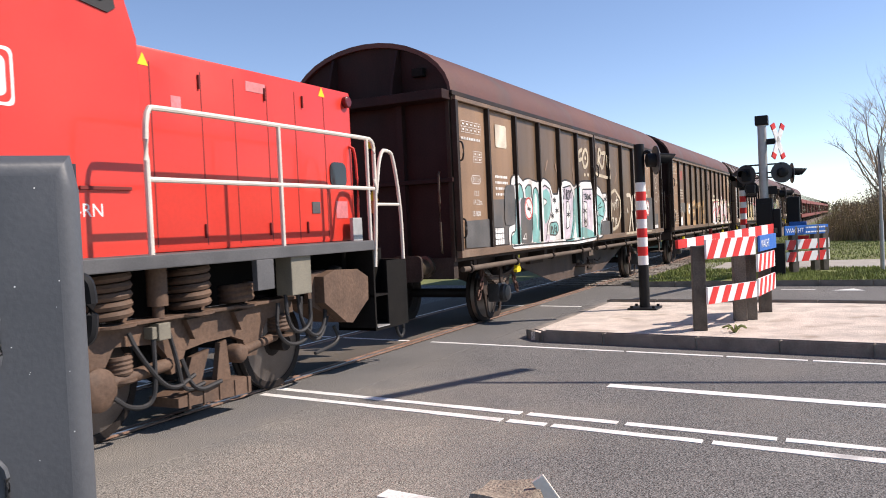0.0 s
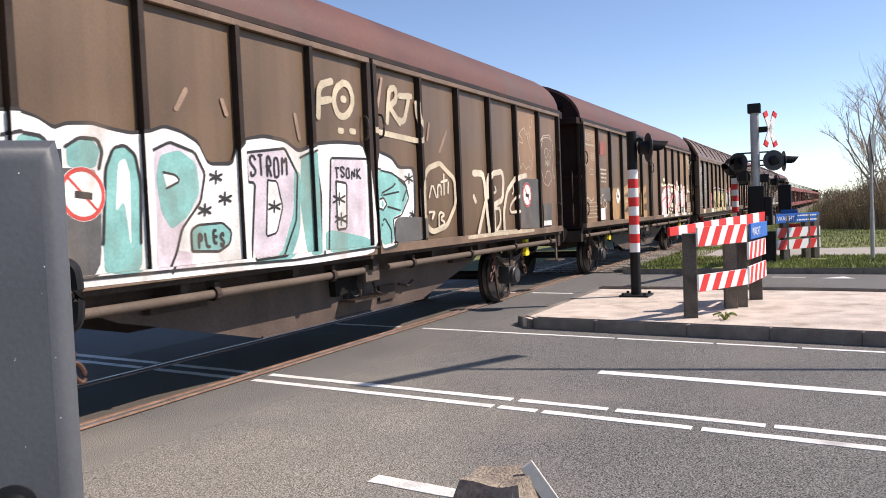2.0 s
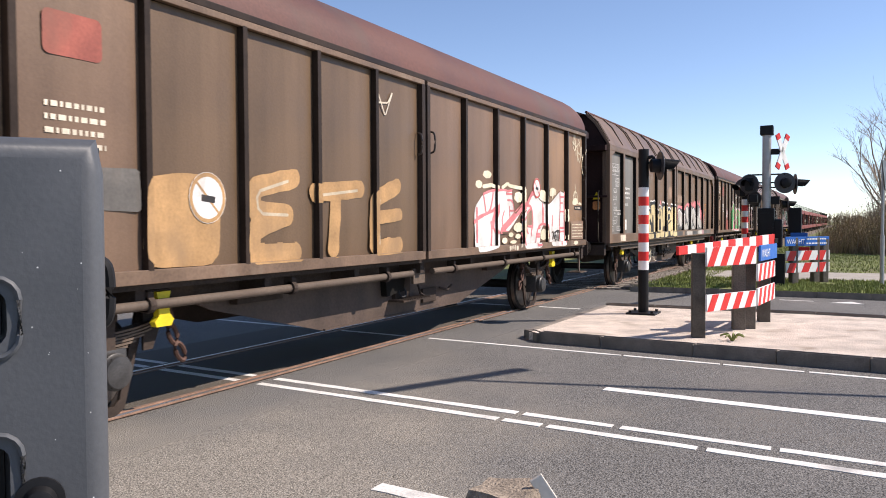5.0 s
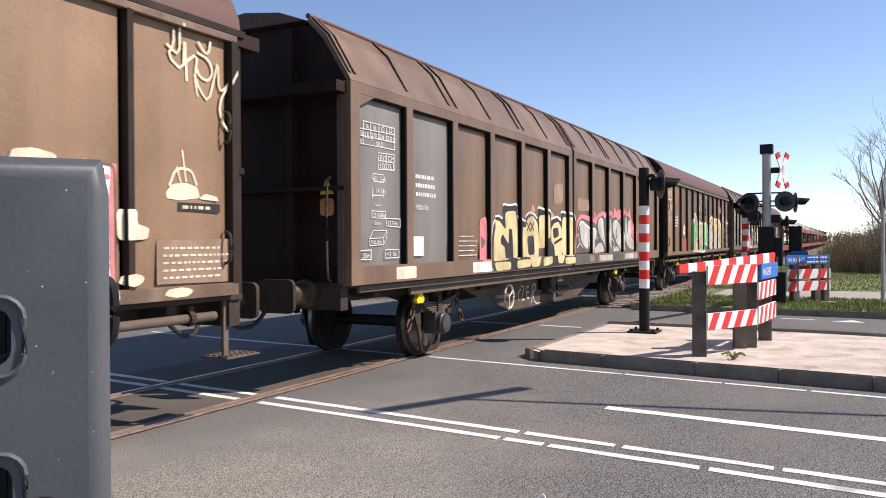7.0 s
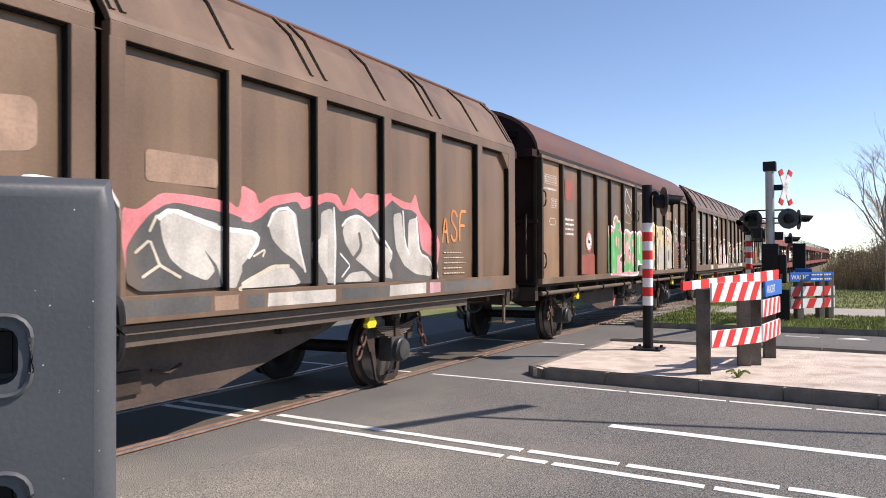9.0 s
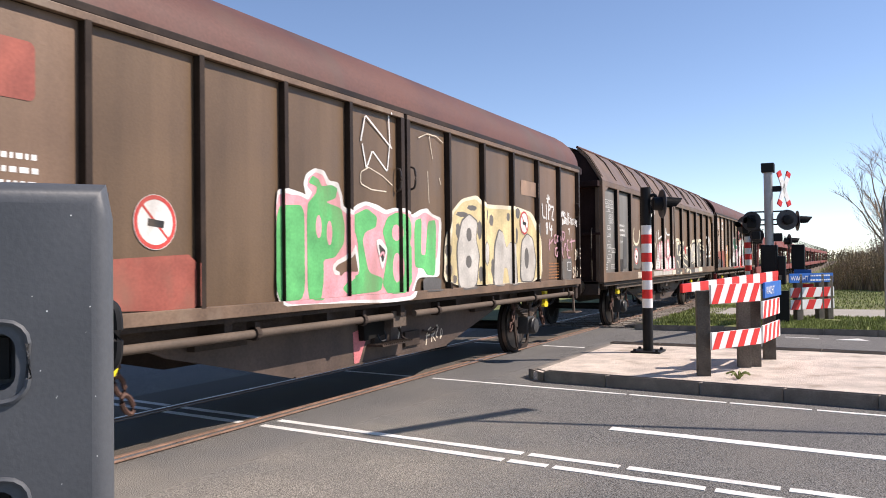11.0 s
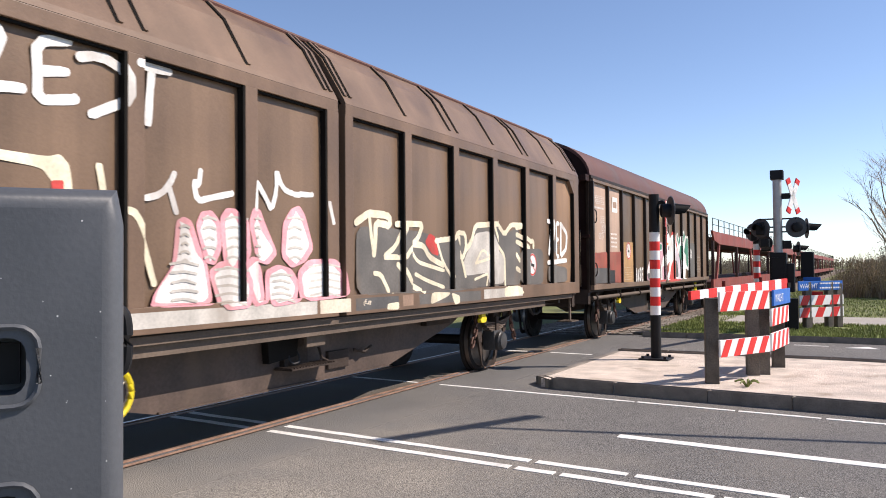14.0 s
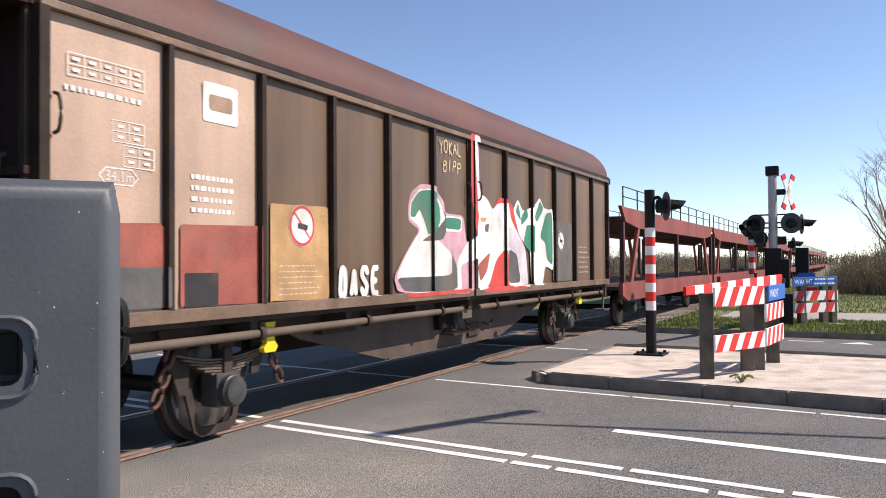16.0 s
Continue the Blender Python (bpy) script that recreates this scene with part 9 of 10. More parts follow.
carrier = build_carrier()
TRAIN.append((carrier, 106.6))
for i in range(1, 11):
    c = copy_thing(carrier, Matrix())
    TRAIN.append((c, 106.6 + 13.75 * i))
    sets = sorted((k for k in c.children if k.name.startswith("wheelset")), key=lambda k: k.matrix_basis.translation.x)
    WHEELS += [(k, x, RADIUS) for k, x in zip(sets, (1.9, 13.3 - 1.9))]

# ---------------------------------------------------------------- ground, roads, track
LEAN = 0.115                    # the road runs a little askew to the track's square


def slab(name, poly, z0, z1, material, label, category="", kind="structure"):
    bm = B()
    prism(bm, poly, "z", z0, z1)
    ob = new(name, mesh_of(name, bm, material))
    return tagged(ob, label, category or name, kind=kind)


def sheet(name, x0, x1, y0, y1, z, material, label, step=0.0):
    bm = B()
    box(bm, x0, x1, y0, y1, z - 0.3, z)
    return tagged(new(name, mesh_of(name, bm, material)), label, name, kind="structure")


sheet("ground", -600, 1500, -900, 900, -0.06, M_EARTH, "flat grassland reaching to the horizon")


def strip(y0, y1, x0, x1):
    """A stretch of road across the track between two lines that share the road's slant."""
    return [(x0 + LEAN * y0, y0), (x1 + LEAN * y0, y0), (x1 + LEAN * y1, y1), (x0 + LEAN * y1, y1)]


road = slab("road", strip(-40, 40, -6.0, 15.0), -0.05, -0.004, M_ASPHALT, "grey asphalt road crossing the railway")
slab("road_far_lane", strip(-40, 40, 15.0, 19.35), -0.05, -0.002, M_ASPHALT, "grey asphalt far lane", "road")
slab("road_patch", [(-4, -0.95), (18.9, -0.95), (18.9, -0.06), (-4, -0.06)], -0.05, 0.0, M_ASPHALT, "worn asphalt along the near rail", "road")
# These two slabs carry the train's shade in their colour.
slab("road_between_rails", [(-4, 0.19), (18.9, 0.19), (18.9, 1.50), (-4, 1.50)], -0.05, 0.0, M_ASPHALT_SHADE, "worn asphalt between the rails, train's shade in its colour", "road")
slab("road_patch_far", [(-4, 1.68), (18.9, 1.68), (18.9, 2.6), (-4, 2.6)], -0.05, 0.0, M_ASPHALT_SHADE, "worn asphalt beyond the rails, train's shade in its colour", "road")

track = thing("railway_track", "rusty grooved rails with flangeways through the asphalt", "railway track", kind="structure")
for y, s in ((0.08, 1), (1.58, -1)):
    bm = B()
    y0 = y - s * 0.035
    for a, b, z0, z1 in ((-0.045, 0.025, -0.08, 0.012), (0.075, 0.125, -0.08, 0.010)):
        lo, hi = sorted((y + s * a, y + s * b))
        box(bm, -60, 420, lo, hi, z0, z1, 0.006)
    part("rail", bm, M_RAIL, track, "brown rusted rail with its guard rail")
    bm = B()
    lo, hi = sorted((y - s * 0.03, y + s * 0.012))
    box(bm, -60, 420, lo, hi, 0.008, 0.0145)
    part("rail_head", bm, M_RAILTOP, track)
    bm = B()
    lo, hi = sorted((y + s * 0.025, y + s * 0.075))
    box(bm, -60, 420, lo, hi, -0.09, -0.03)
    lo, hi = sorted((y - s * 0.07, y - s * 0.045))
    box(bm, -60, 420, lo, hi, -0.09, -0.004)
    part("flangeway", bm, M_GROOVE, track)

bm = B()
prism(bm, [(-1.3, -0.06), (-0.6, -0.005), (2.3, -0.005), (3.0, -0.06)], "x", 19.2, 420)
tagged(new("ballast_bed", mesh_of("ballast_bed", bm, M_BALLAST)), "brown stone ballast under the rails", "ballast", kind="structure")
rng = random.Random(8)
verts, faces = [], []
for _ in range(5200):
    x, y = 19.2 + 40 * rng.random() ** 1.7, rng.uniform(-1.2, 2.9)
    r = rng.uniform(0.018, 0.042)
    k = len(verts)
    for dx, dy, dz in ((1, 0.2, 0), (-0.3, 0.9, 0), (-0.8, -0.6, 0), (0.1, 0, 0.9)):
        verts.append((x + r * dx * rng.uniform(0.7, 1.2), y + r * dy * rng.uniform(0.7, 1.2), -0.008 + r * dz))
    faces += [(k, k + 1, k + 3), (k + 1, k + 2, k + 3), (k + 2, k, k + 3)]
me = bpy.data.meshes.new("ballast_stones")
me.from_pydata(verts, [], faces)
me.materials.append(M_BALLAST)
tagged(new("ballast_stones", me), "loose brown ballast stones", "ballast", kind="stuff")
for i in range(14):
    bm = B()
    box(bm, 19.6 + i * 0.62, 19.86 + i * 0.62, -0.55, 2.2, -0.05, 0.004, 0.01)
    part("sleeper", bm, M_SLEEPER, track)
for i, (x, y) in enumerate(((19.5, -0.75), (20.3, -0.78), (21.1, -0.72))):
    bm = B()
    box(bm, x, x + 0.72, y - 0.28, y + 0.25, -0.02, 0.05 + 0.01 * i, 0.01)
    tagged(new("crossing_board", mesh_of("crossing_board", bm, M_WOODPOST)), "weathered timber board beside the rail", "board", "boards beside the rail")

# ---- road markings
marks = thing("road_markings", "white worn road marking lines", "road marking", kind="structure")


def line(x, y0, y1, w, lean=LEAN):
    a, b = max(y0, y1), min(y0, y1)
    pts_l, pts_r = [], []
    n = max(2, int((a - b) / 0.12))
    r = random.Random(int(x * 1000 + y0 * 10))
    for i in range(n + 1):
        y = a + (b - a) * i / n
        j = r.uniform(-0.006, 0.006)
        pts_l.append((x + lean * y - w / 2 + j, y))
        pts_r.append((x + lean * y + w / 2 + r.uniform(-0.006, 0.006), y))
    m = B()
    prism(m, pts_l + pts_r[::-1], "z", -0.02, 0.0018)
    part("marking", m, M_PAINT, marks)


# edge line beside the island, in lengths
for a, b in ((-0.15, -2.98), (-3.02, -4.16), (-4.20, -5.05), (-5.10, -6.6), (-6.7, -9.0), (0.24, 1.45), (1.72, 6.0)):
    line(10.085, a, b, 0.075)
# double centre line
for a, b in ((-0.08, -2.93), (-3.00, -3.79), (-3.86, -4.98), (-5.04, -6.3), (-6.4, -9.0), (0.22, 1.46), (1.72, 6.5)):
    line(6.745, a, b, 0.10)
for a, b in ((-0.08, -2.86), (-2.92, -3.26), (-3.32, -4.50), (-4.57, -5.8), (-5.9, -9.0), (0.22, 1.46), (1.72, 6.5)):
    line(6.47, a, b, 0.10)
line(8.10, -3.34, -12.0, 0.15, 0.115)
line(4.55, -2.86, -3.72, 0.13, 0.115)
line(14.78, -0.95, -0.10, 0.10)
line(14.72, 0.25, 1.4, 0.10)
bm = B()
prism(bm, [(17.75, -5.15), (18.15, -5.55), (17.7, -5.75)], "z", -0.02, 0.004)
part("marking", bm, M_PAINT, marks)
line(18.55, -4.2, -4.85, 0.08)

# ---- the traffic island with its kerb stones
ISL = [(10.72 - 0.15 * 1.45, -1.50), (14.55, -1.55), (14.45, -5.0), (13.9, -9.0), (13.2, -20), (8.2, -20), (9.45, -9.0), (9.95, -5.9), (10.2, -3.8)]
island = slab("traffic_island", ISL, -0.05, 0.105, M_SAND, "raised traffic island paved in pale sandy stone", "traffic island")
NEAR_EDGE = [(10.42, -1.72), (10.30, -2.6), (10.13, -3.8), (9.88, -5.7), (9.55, -8.0)]


def kerb(p, q, parent, h=0.12, w=0.12):
    p, q = Vector((*p, 0)), Vector((*q, 0))
    d = (q - p)
    m = Matrix.Translation(p) @ Matrix.Rotation(math.atan2(d.y, d.x), 4, "Z")
    bm = B()
    box(bm, 0.004, d.length - 0.004, -w / 2, w / 2, -0.05, h, 0.018, m)
    return part("kerb_stone", bm, M_KERB, parent)


def kerb_run(pts, parent, step=1.0, h=0.12):
    for p, q in zip(pts, pts[1:]):
        p, q = Vector(p), Vector(q)
        n = max(1, round((q - p).length / step))
        for i in range(n):
            kerb(p.lerp(q, i / n), p.lerp(q, (i + 1) / n), parent, h)


kerb_run(NEAR_EDGE, island, 1.0, 0.125)
kerb_run([(10.72, -1.42), (10.42, -1.72)], island, 1, 0.10)
kerb_run([(10.72, -1.42), (12.6, -1.46), (14.55, -1.5)], island, 1.0, 0.108)
kerb_run([(14.6, -1.5), (14.5, -5.0), (13.95, -9.0)], island, 1.0, 0.125)
bm = B()
for i in range(7):
    a = i * 0.9
    tube(bm, smooth_3d([(10.82 + 0.02 * math.cos(a), -4.15, 0.1), (10.82 + 0.07 * math.cos(a), -4.15 + 0.07 * math.sin(a), 0.2), (10.82 + 0.16 * math.cos(a), -4.15 + 0.15 * math.sin(a), 0.17)]), 0.012, 4)
tagged(new("weed", mesh_of("weed", bm, M_GRASS)), "small green weed at a post's foot", "weed")

# ---- verge, path, lawns
verge = slab("grass_verge", [(19.0, -0.9), (19.0, -20.0), (24.0, -20.0), (23.6, -0.9)], -0.05, 0.05, M_EARTH, "grass verge between road and path", "verge")
kerb_run([(18.93, -0.9), (18.9, -4.9), (18.8, -9.0)], verge, 1.0, 0.10)
slab("cycle_path", [(23.6, -1.2), (24.0, -60.0), (28.3, -60.0), (28.0, -1.2)], -0.05, 0.02, M_PATH, "pale concrete cycle path", "path")


def grass(name, n, x0, x1, y0, y1, z, h, seed, label):
    r = random.Random(seed)
    v, f = [], []
    for _ in range(n):
        x, y = r.uniform(x0, x1), r.uniform(y0, y1)
        if noise.noise(Vector((x * 0.9, y * 0.9, 3.0))) < -0.35:
            continue
        hh = h * r.uniform(0.4, 1.2)
        a = r.uniform(0, math.tau)
        w = r.uniform(0.006, 0.014) * (1 + h * 4)
        lx, ly = r.uniform(-0.5, 0.5) * hh, r.uniform(-0.5, 0.5) * hh
        k = len(v)
        v += [(x - w * math.cos(a), y - w * math.sin(a), z), (x + w * math.cos(a), y + w * math.sin(a), z), (x + lx, y + ly, z + hh)]
        f.append((k, k + 1, k + 2))
    me = bpy.data.meshes.new(name)
    me.from_pydata(v, [], f)
    me.materials.append(M_GRASS)
    return tagged(new(name, me), label, "grass", kind="stuff")


grass("verge_grass", 26000, 19.05, 23.6, -8.0, -0.9, 0.045, 0.09, 4, "short uneven green grass on the verge")
grass("trackside_grass", 6000, 19.3, 30.0, -1.9, -0.75, -0.04, 0.12, 5, "rough grass beside the ballast")
grass("lawn_grass", 30000, 28.0, 60.0, -14.0, -1.5, -0.06, 0.08, 6, "rough green meadow grass")


# ---- hedge, bare trees, far woods
def twig_cloud(name, spots, material, label, seed, twigs, leaves, leaf=0.05, h=2.2):
    r = random.Random(seed)
    v, f = [], []
    for (cx, cy, rx, ry, hh) in spots:
        for _ in range(twigs):
            a = r.uniform(0, math.tau)
            q = math.sqrt(r.random())
            x, y = cx + rx * q * math.cos(a), cy + ry * q * math.sin(a)
            top = hh * (1 - 0.55 * q ** 2) * r.uniform(0.55, 1.1)
            lx, ly = r.uniform(-0.35, 0.35) * top, r.uniform(-0.35, 0.35) * top
            k = len(v)
            w = 0.006 + 0.006 * hh
            v += [(x - w, y - w, -0.06), (x + w, y + w, -0.06), (x + lx, y + ly, top)]
            f.append((k, k + 1, k + 2))
            for _ in range(leaves):
                s = r.uniform(0.3, 1.0)
                px, py, pz = x + lx * s + r.uniform(-0.15, 0.15), y + ly * s + r.uniform(-0.15, 0.15), top * s + r.uniform(-0.1, 0.1)
                k = len(v)
                d = leaf * r.uniform(0.5, 1.4)
                for _ in range(3):
                    v.append((px + r.uniform(-d, d), py + r.uniform(-d, d), max(-0.05, pz + r.uniform(-d, d))))
                f.append((k, k + 1, k + 2))
    me = bpy.data.meshes.new(name)
    me.from_pydata(v, [], f)
    me.materials.append(material)
    return tagged(new(name, me), label, "hedge", kind="stuff")


r = random.Random(12)
spots = [(46 + i * 2.6 + r.uniform(-1, 1), -5.2 - r.uniform(0, 4) - 0.012 * i * 2.6, 1.8, 1.6, r.uniform(1.7, 3.0)) for i in range(26)]
spots += [(47 + i * 1.5, -8 - i * 0.9, 1.8, 1.8, r.uniform(2.2, 3.4)) for i in range(12)]
twig_cloud("hedge", spots, M_LEAF, "brownish green scrub hedge with bare twigs", 21, 330, 16, 0.034)
twig_cloud("hedge_twigs", spots, M_TWIG, "bare brown twigs standing out of the scrub", 22, 190, 0)
spots = [(110 + i * 9 + r.uniform(-3, 3), -6.5 - r.uniform(0, 14) - i * 0.3, 4.5, 4, r.uniform(3.5, 6.5)) for i in range(22)]
twig_cloud("far_woods", spots, M_FARLEAF, "distant bare woodland along the line", 23, 300, 14, 0.11)
spots = [(24 + i * 7 + r.uniform(-2, 2), 13 + r.uniform(0, 7) + i * 0.2, 4, 3, r.uniform(2.2, 4.2)) for i in range(34)]
twig_cloud("far_hedge", spots, M_FARLEAF, "scrub and trees behind the railway", 24, 260, 14, 0.085)
spots = [(17 + i * 2.4 + r.uniform(-1, 1), 7.5 + r.uniform(0, 2.5), 1.8, 1.3, r.uniform(0.9, 2.0)) for i in range(34)]
twig_cloud("trackside_scrub", spots, M_LEAF, "low brown scrub on the far side of the track", 27, 260, 12, 0.035)
spots = [(-260 + i * 22 + r.uniform(-6, 6), 190 + r.uniform(0, 40), 15, 10, r.uniform(6, 11)) for i in range(44)]
spots += [(430 + r.uniform(0, 40), -220 + i * 22, 12, 14, r.uniform(6, 10)) for i in range(20)]
twig_cloud("horizon_woods", spots, M_FARLEAF, "low woods on the horizon", 25, 150, 16, 0.5)


def bare_tree(x, y, height, seed, lean=0.0):
    t = thing("bare_tree", "leafless tree with fine upright branches", "tree", pose(x, y, -0.06), "bare trees beside the line")
    rr = random.Random(seed)
    trunk, fine = B(), B()

    def grow(p, d, length, rad, depth):
        bm = trunk if depth < 2 else fine
        n = 3 if depth < 3 else 2
        pts = [p]
        for i in range(n):
            d = (d + Vector((rr.uniform(-0.16, 0.16), rr.uniform(-0.16, 0.16), rr.uniform(-0.03, 0.14)))).normalized()
            pts.append(pts[-1] + d * length / n)
        for i in range(n):
            cyl(bm, pts[i], pts[i + 1], rad * (1 - 0.35 * i / n), rad * (1 - 0.35 * (i + 1) / n), 5 if depth < 2 else 3, False)
        if depth >= 5 or rad < 0.004:
            return
        for _ in range(rr.choice((2, 3, 3, 4)) if depth else 6):
            s = rr.uniform(0.35, 1.0)
            i = min(n - 1, int(s * n))
            q = pts[i].lerp(pts[i + 1], s * n - i)
            a = rr.uniform(0, math.tau)
            side = Vector((math.cos(a), math.sin(a), 0)) * rr.uniform(0.35, 0.75)
            grow(q, (d + side).normalized(), length * rr.uniform(0.5, 0.75), rad * rr.uniform(0.42, 0.6), depth + 1)

    grow(Vector((0, 0, 0)), Vector((lean, 0, 1)).normalized(), height * 0.45, height * 0.0095, 0)
    part("trunk", trunk, M_BARK, t)
    tagged(part("twig_crown", fine, M_TWIG, t), kind="stuff")
    return t


for i, (x, y, h) in enumerate(((47, -7.6, 9.5), (51, -8.9, 11.0), (56, -8.4, 9.0), (44.5, -8.3, 7.5), (62, -7.3, 7.5), (70, -9.3, 10.0), (41, -9.2, 9.0), (84, -9.0, 9.0), (49, -10.4, 9.0), (58, -10.6, 10.0), (66, -10.2, 9.0), (54, -7.9, 6.5))):
    bare_tree(x, y, h, 40 + i, 0.03)
for i, (x, y, h) in enumerate(((34, 16, 6.5), (52, 18, 8.0), (78, 20, 9.0))):
    bare_tree(x, y, h, 60 + i)

house = thing("house", "small brick house with a grey roof beyond the railway", "house", pose(64, 26, -0.06))
bm = B()
box(bm, 0, 9, 0, 7, 0, 3.0)
part("wall", bm, M_BRICKH, house)
bm = B()
prism(bm, [(-0.4, 2.9), (7.4, 2.9), (3.5, 5.4)], "x", -0.3, 9.3)
part("roof", bm, M_DECK, house)
for x in (1.2, 3.8, 6.6):
    bm = B()
    box(bm, x, x + 1.3, -0.03, 0.05, 0.9, 2.2)
    part("window", bm, M_GLASS, house)

# ---------------------------------------------------------------- signals, fences, posts


def banded_post(x, y, top, label, bands_from=0.75, bands=9, step=0.19, r=0.085):
    p = thing("warning_post", label, "signal post", pose(x, y, 0.1), "striped posts with warning lamps")
    z = bands_from
    bm = B()
    cyl(bm, (0, 0, 0.03), (0, 0, z), r, n=20)
    part("black_foot", bm, M_BLACK, p, smooth=True)
    for i in range(bands):
        bm = B()
        cyl(bm, (0, 0, z), (0, 0, z + step), r, n=20)
        part("band", bm, M_WHITE if i % 2 == 0 else M_STOPRED, p, smooth=True)
        z += step
    bm = B()
    cyl(bm, (0, 0, z), (0, 0, top), r, n=20)
    part("black_top", bm, M_BLACK, p, smooth=True)
    bm = B()
    box(bm, -0.24, 0.24, -0.24, 0.24, 0.0, 0.035, 0.008)
    for sx in (-0.18, 0.18):
        for sy in (-0.18, 0.18):
            cyl(bm, (sx, sy, 0.03), (sx, sy, 0.07), 0.025, n=6)
    part("base_plate", bm, M_BLACK, p)
    return p


def lamp_unit(parent, x, y, z, turn, scale=1.0):
    """A warning lamp: round backing disc, black housing, hood."""
    m = pose(x, y, z, 0, 0, turn) @ Matrix.Scale(scale, 4)
    bm = B()
    lathe(bm, [(0.235, 0.0), (0.24, 0.012), (0.235, 0.02)], (0, 0, 0), "x", 28)
    me = mesh_of("backing_disc", bm, M_DISC, True)
    d = share("backing_disc", me, parent, m)
    bm = B()
    lathe(bm, [(0.05, -0.16), (0.11, -0.14), (0.115, 0.0)], (0, 0, 0), "x", 20)
    share("housing", mesh_of("housing", bm, M_BLACK, True), d, Matrix())
    bm = B()
    n = 18
    ring = []
    for i in range(n + 1):
        a = radians(-20 + 220 * i / n)
        ring.append([bm.verts.new((0.02, 0.12 * math.cos(a), 0.12 * math.sin(a))), bm.verts.new((0.34 - 0.10 * (1 - math.sin(a)), 0.11 * math.cos(a), 0.11 * math.sin(a) - 0.02))])
    for a, b in zip(ring, ring[1:]):
        bm.faces.new((a[0], b[0], b[1], a[1]))
    bmesh.ops.solidify(bm, geom=bm.faces[:], thickness=0.008)
    share("hood", mesh_of("hood", bm, M_BLACK, True), d, Matrix())
    bm = B()
    lathe(bm, [(0.10, 0.02), (0.085, 0.045), (0.03, 0.055)], (0, 0, 0), "x", 20)
    share("lens", mesh_of("lens", bm, M_LENS, True), d, Matrix())
    return d


post_a = banded_post(13.45, -2.42, 2.74, "black post with red and white bands and a hooded warning lamp", 0.74, 9, 0.152, 0.085)
bm = B()
tube(bm, smooth_3d([(0.0, -0.08, 2.60), (0.0, -0.17, 2.62), (0.0, -0.18, 2.4), (0.0, -0.19, 2.36)]), 0.03, 8)
part("lamp_arm", bm, M_BLACK, post_a, smooth=True)
lamp_unit(post_a, 0.0, -0.26, 2.46, -62)
post_b = banded_post(22.6, -3.02, 2.65, "banded post with a hooded lamp beside the equipment cabinet", 0.75, 9, 0.152, 0.085)
lamp_unit(post_b, -0.05, 0.06, 2.42, 150)
lamp_unit(post_b, -0.02, -0.12, 2.40, 170, 0.9)
bm = B()
box(bm, -0.12, 0.12, -0.30, 0.12, 2.2, 2.62, 0.02)
box(bm, -0.1, 0.1, -0.36, -0.12, 1.92, 2.1, 0.02)
part("lamp_bracket", bm, M_BLACK, post_b)

mast = thing("crossing_mast", "grey mast with a red-edged white cross and warning lamps", "signal mast", pose(21.3, -3.66, 0.05))
bm = B()
cyl(bm, (0, 0, 1.5), (0, 0, 3.72), 0.105, n=20)
part("pole", bm, M_GALV, mast, smooth=True)
bm = B()
box(bm, -0.15, 0.15, -0.15, 0.15, 3.70, 3.93, 0.02)
part("lamp_head", bm, M_BLACK, mast)
cross = B()
for a in (27, -27):
    box(cross, -0.012, 0.012, -0.075, 0.075, -0.46, 0.46, 0.004, Matrix.Rotation(radians(a), 4, "X"))
CROSS_AT = pose(-0.06, -0.36, 3.28, 0, 0, 60)
xo = share("warning_cross", mesh_of("warning_cross", cross, M_WHITE), mast, CROSS_AT)
for a in (27, -27):
    for s in (-1, 1):
        bm = B()
        z0, z1 = sorted((s * 0.33, s * 0.462))
        box(bm, -0.016, 0.016, -0.078, 0.078, z0, z1, 0.003, Matrix.Rotation(radians(a), 4, "X"))
        part("red_tip", bm, M_STOPRED, xo)
bm = B()
box(bm, -0.04, 0.04, -0.38, 0.0, 3.22, 3.36, 0.01)
part("cross_holder", bm, M_BLACK, mast)
bm = B()
for z in (2.40, 2.52, 2.72):
    box(bm, -0.03, 0.03, -0.42, 0.42, z, z + 0.035)
    part("bracket", bm, M_BLACK, mast)
    bm = B()
box(bm, -0.03, 0.03, -0.30, 0.0, 2.0, 2.2)
part("bracket", bm, M_BLACK, mast)
lamp_unit(mast, -0.02, -0.42, 2.52, 20, 1.05)
lamp_unit(mast, 0.25, -0.62, 2.50, -75, 1.05)
lamp_unit(mast, 0.1, -0.44, 2.0, -70, 0.75)
lamp_unit(mast, 0.0, 0.40, 2.52, 165, 1.0)
lamp_unit(mast, 0.2, 0.30, 2.16, 165, 0.75)
bm = B()
for y0, y1, z0, z1 in ((-0.45, -0.35, 2.42, 2.62), (0.3, 0.5, 2.35, 2.66), (0.2, 0.4, 2.05, 2.25)):
    bm = B()
    box(bm, -0.12, 0.12, y0, y1, z0, z1, 0.02)
    part("lamp_case", bm, M_BLACK, mast)

cab = thing("barrier_machine", "black barrier drive cabinet below the mast", "barrier machine", pose(21.3, -3.75, 0.04))
bm = B()
box(bm, -0.15, 0.15, -0.1, 0.28, 0.0, 1.92, 0.03)
part("cabinet_body", bm, M_BLACK, cab)
bm = B()
box(bm, -0.165, -0.148, -0.06, 0.24, 0.9, 1.8, 0.01)
part("cabinet_door", bm, M_BLACK, cab)
bm = B()
box(bm, -0.12, 0.1, -0.28, -0.08, 0.95, 1.65, 0.04)
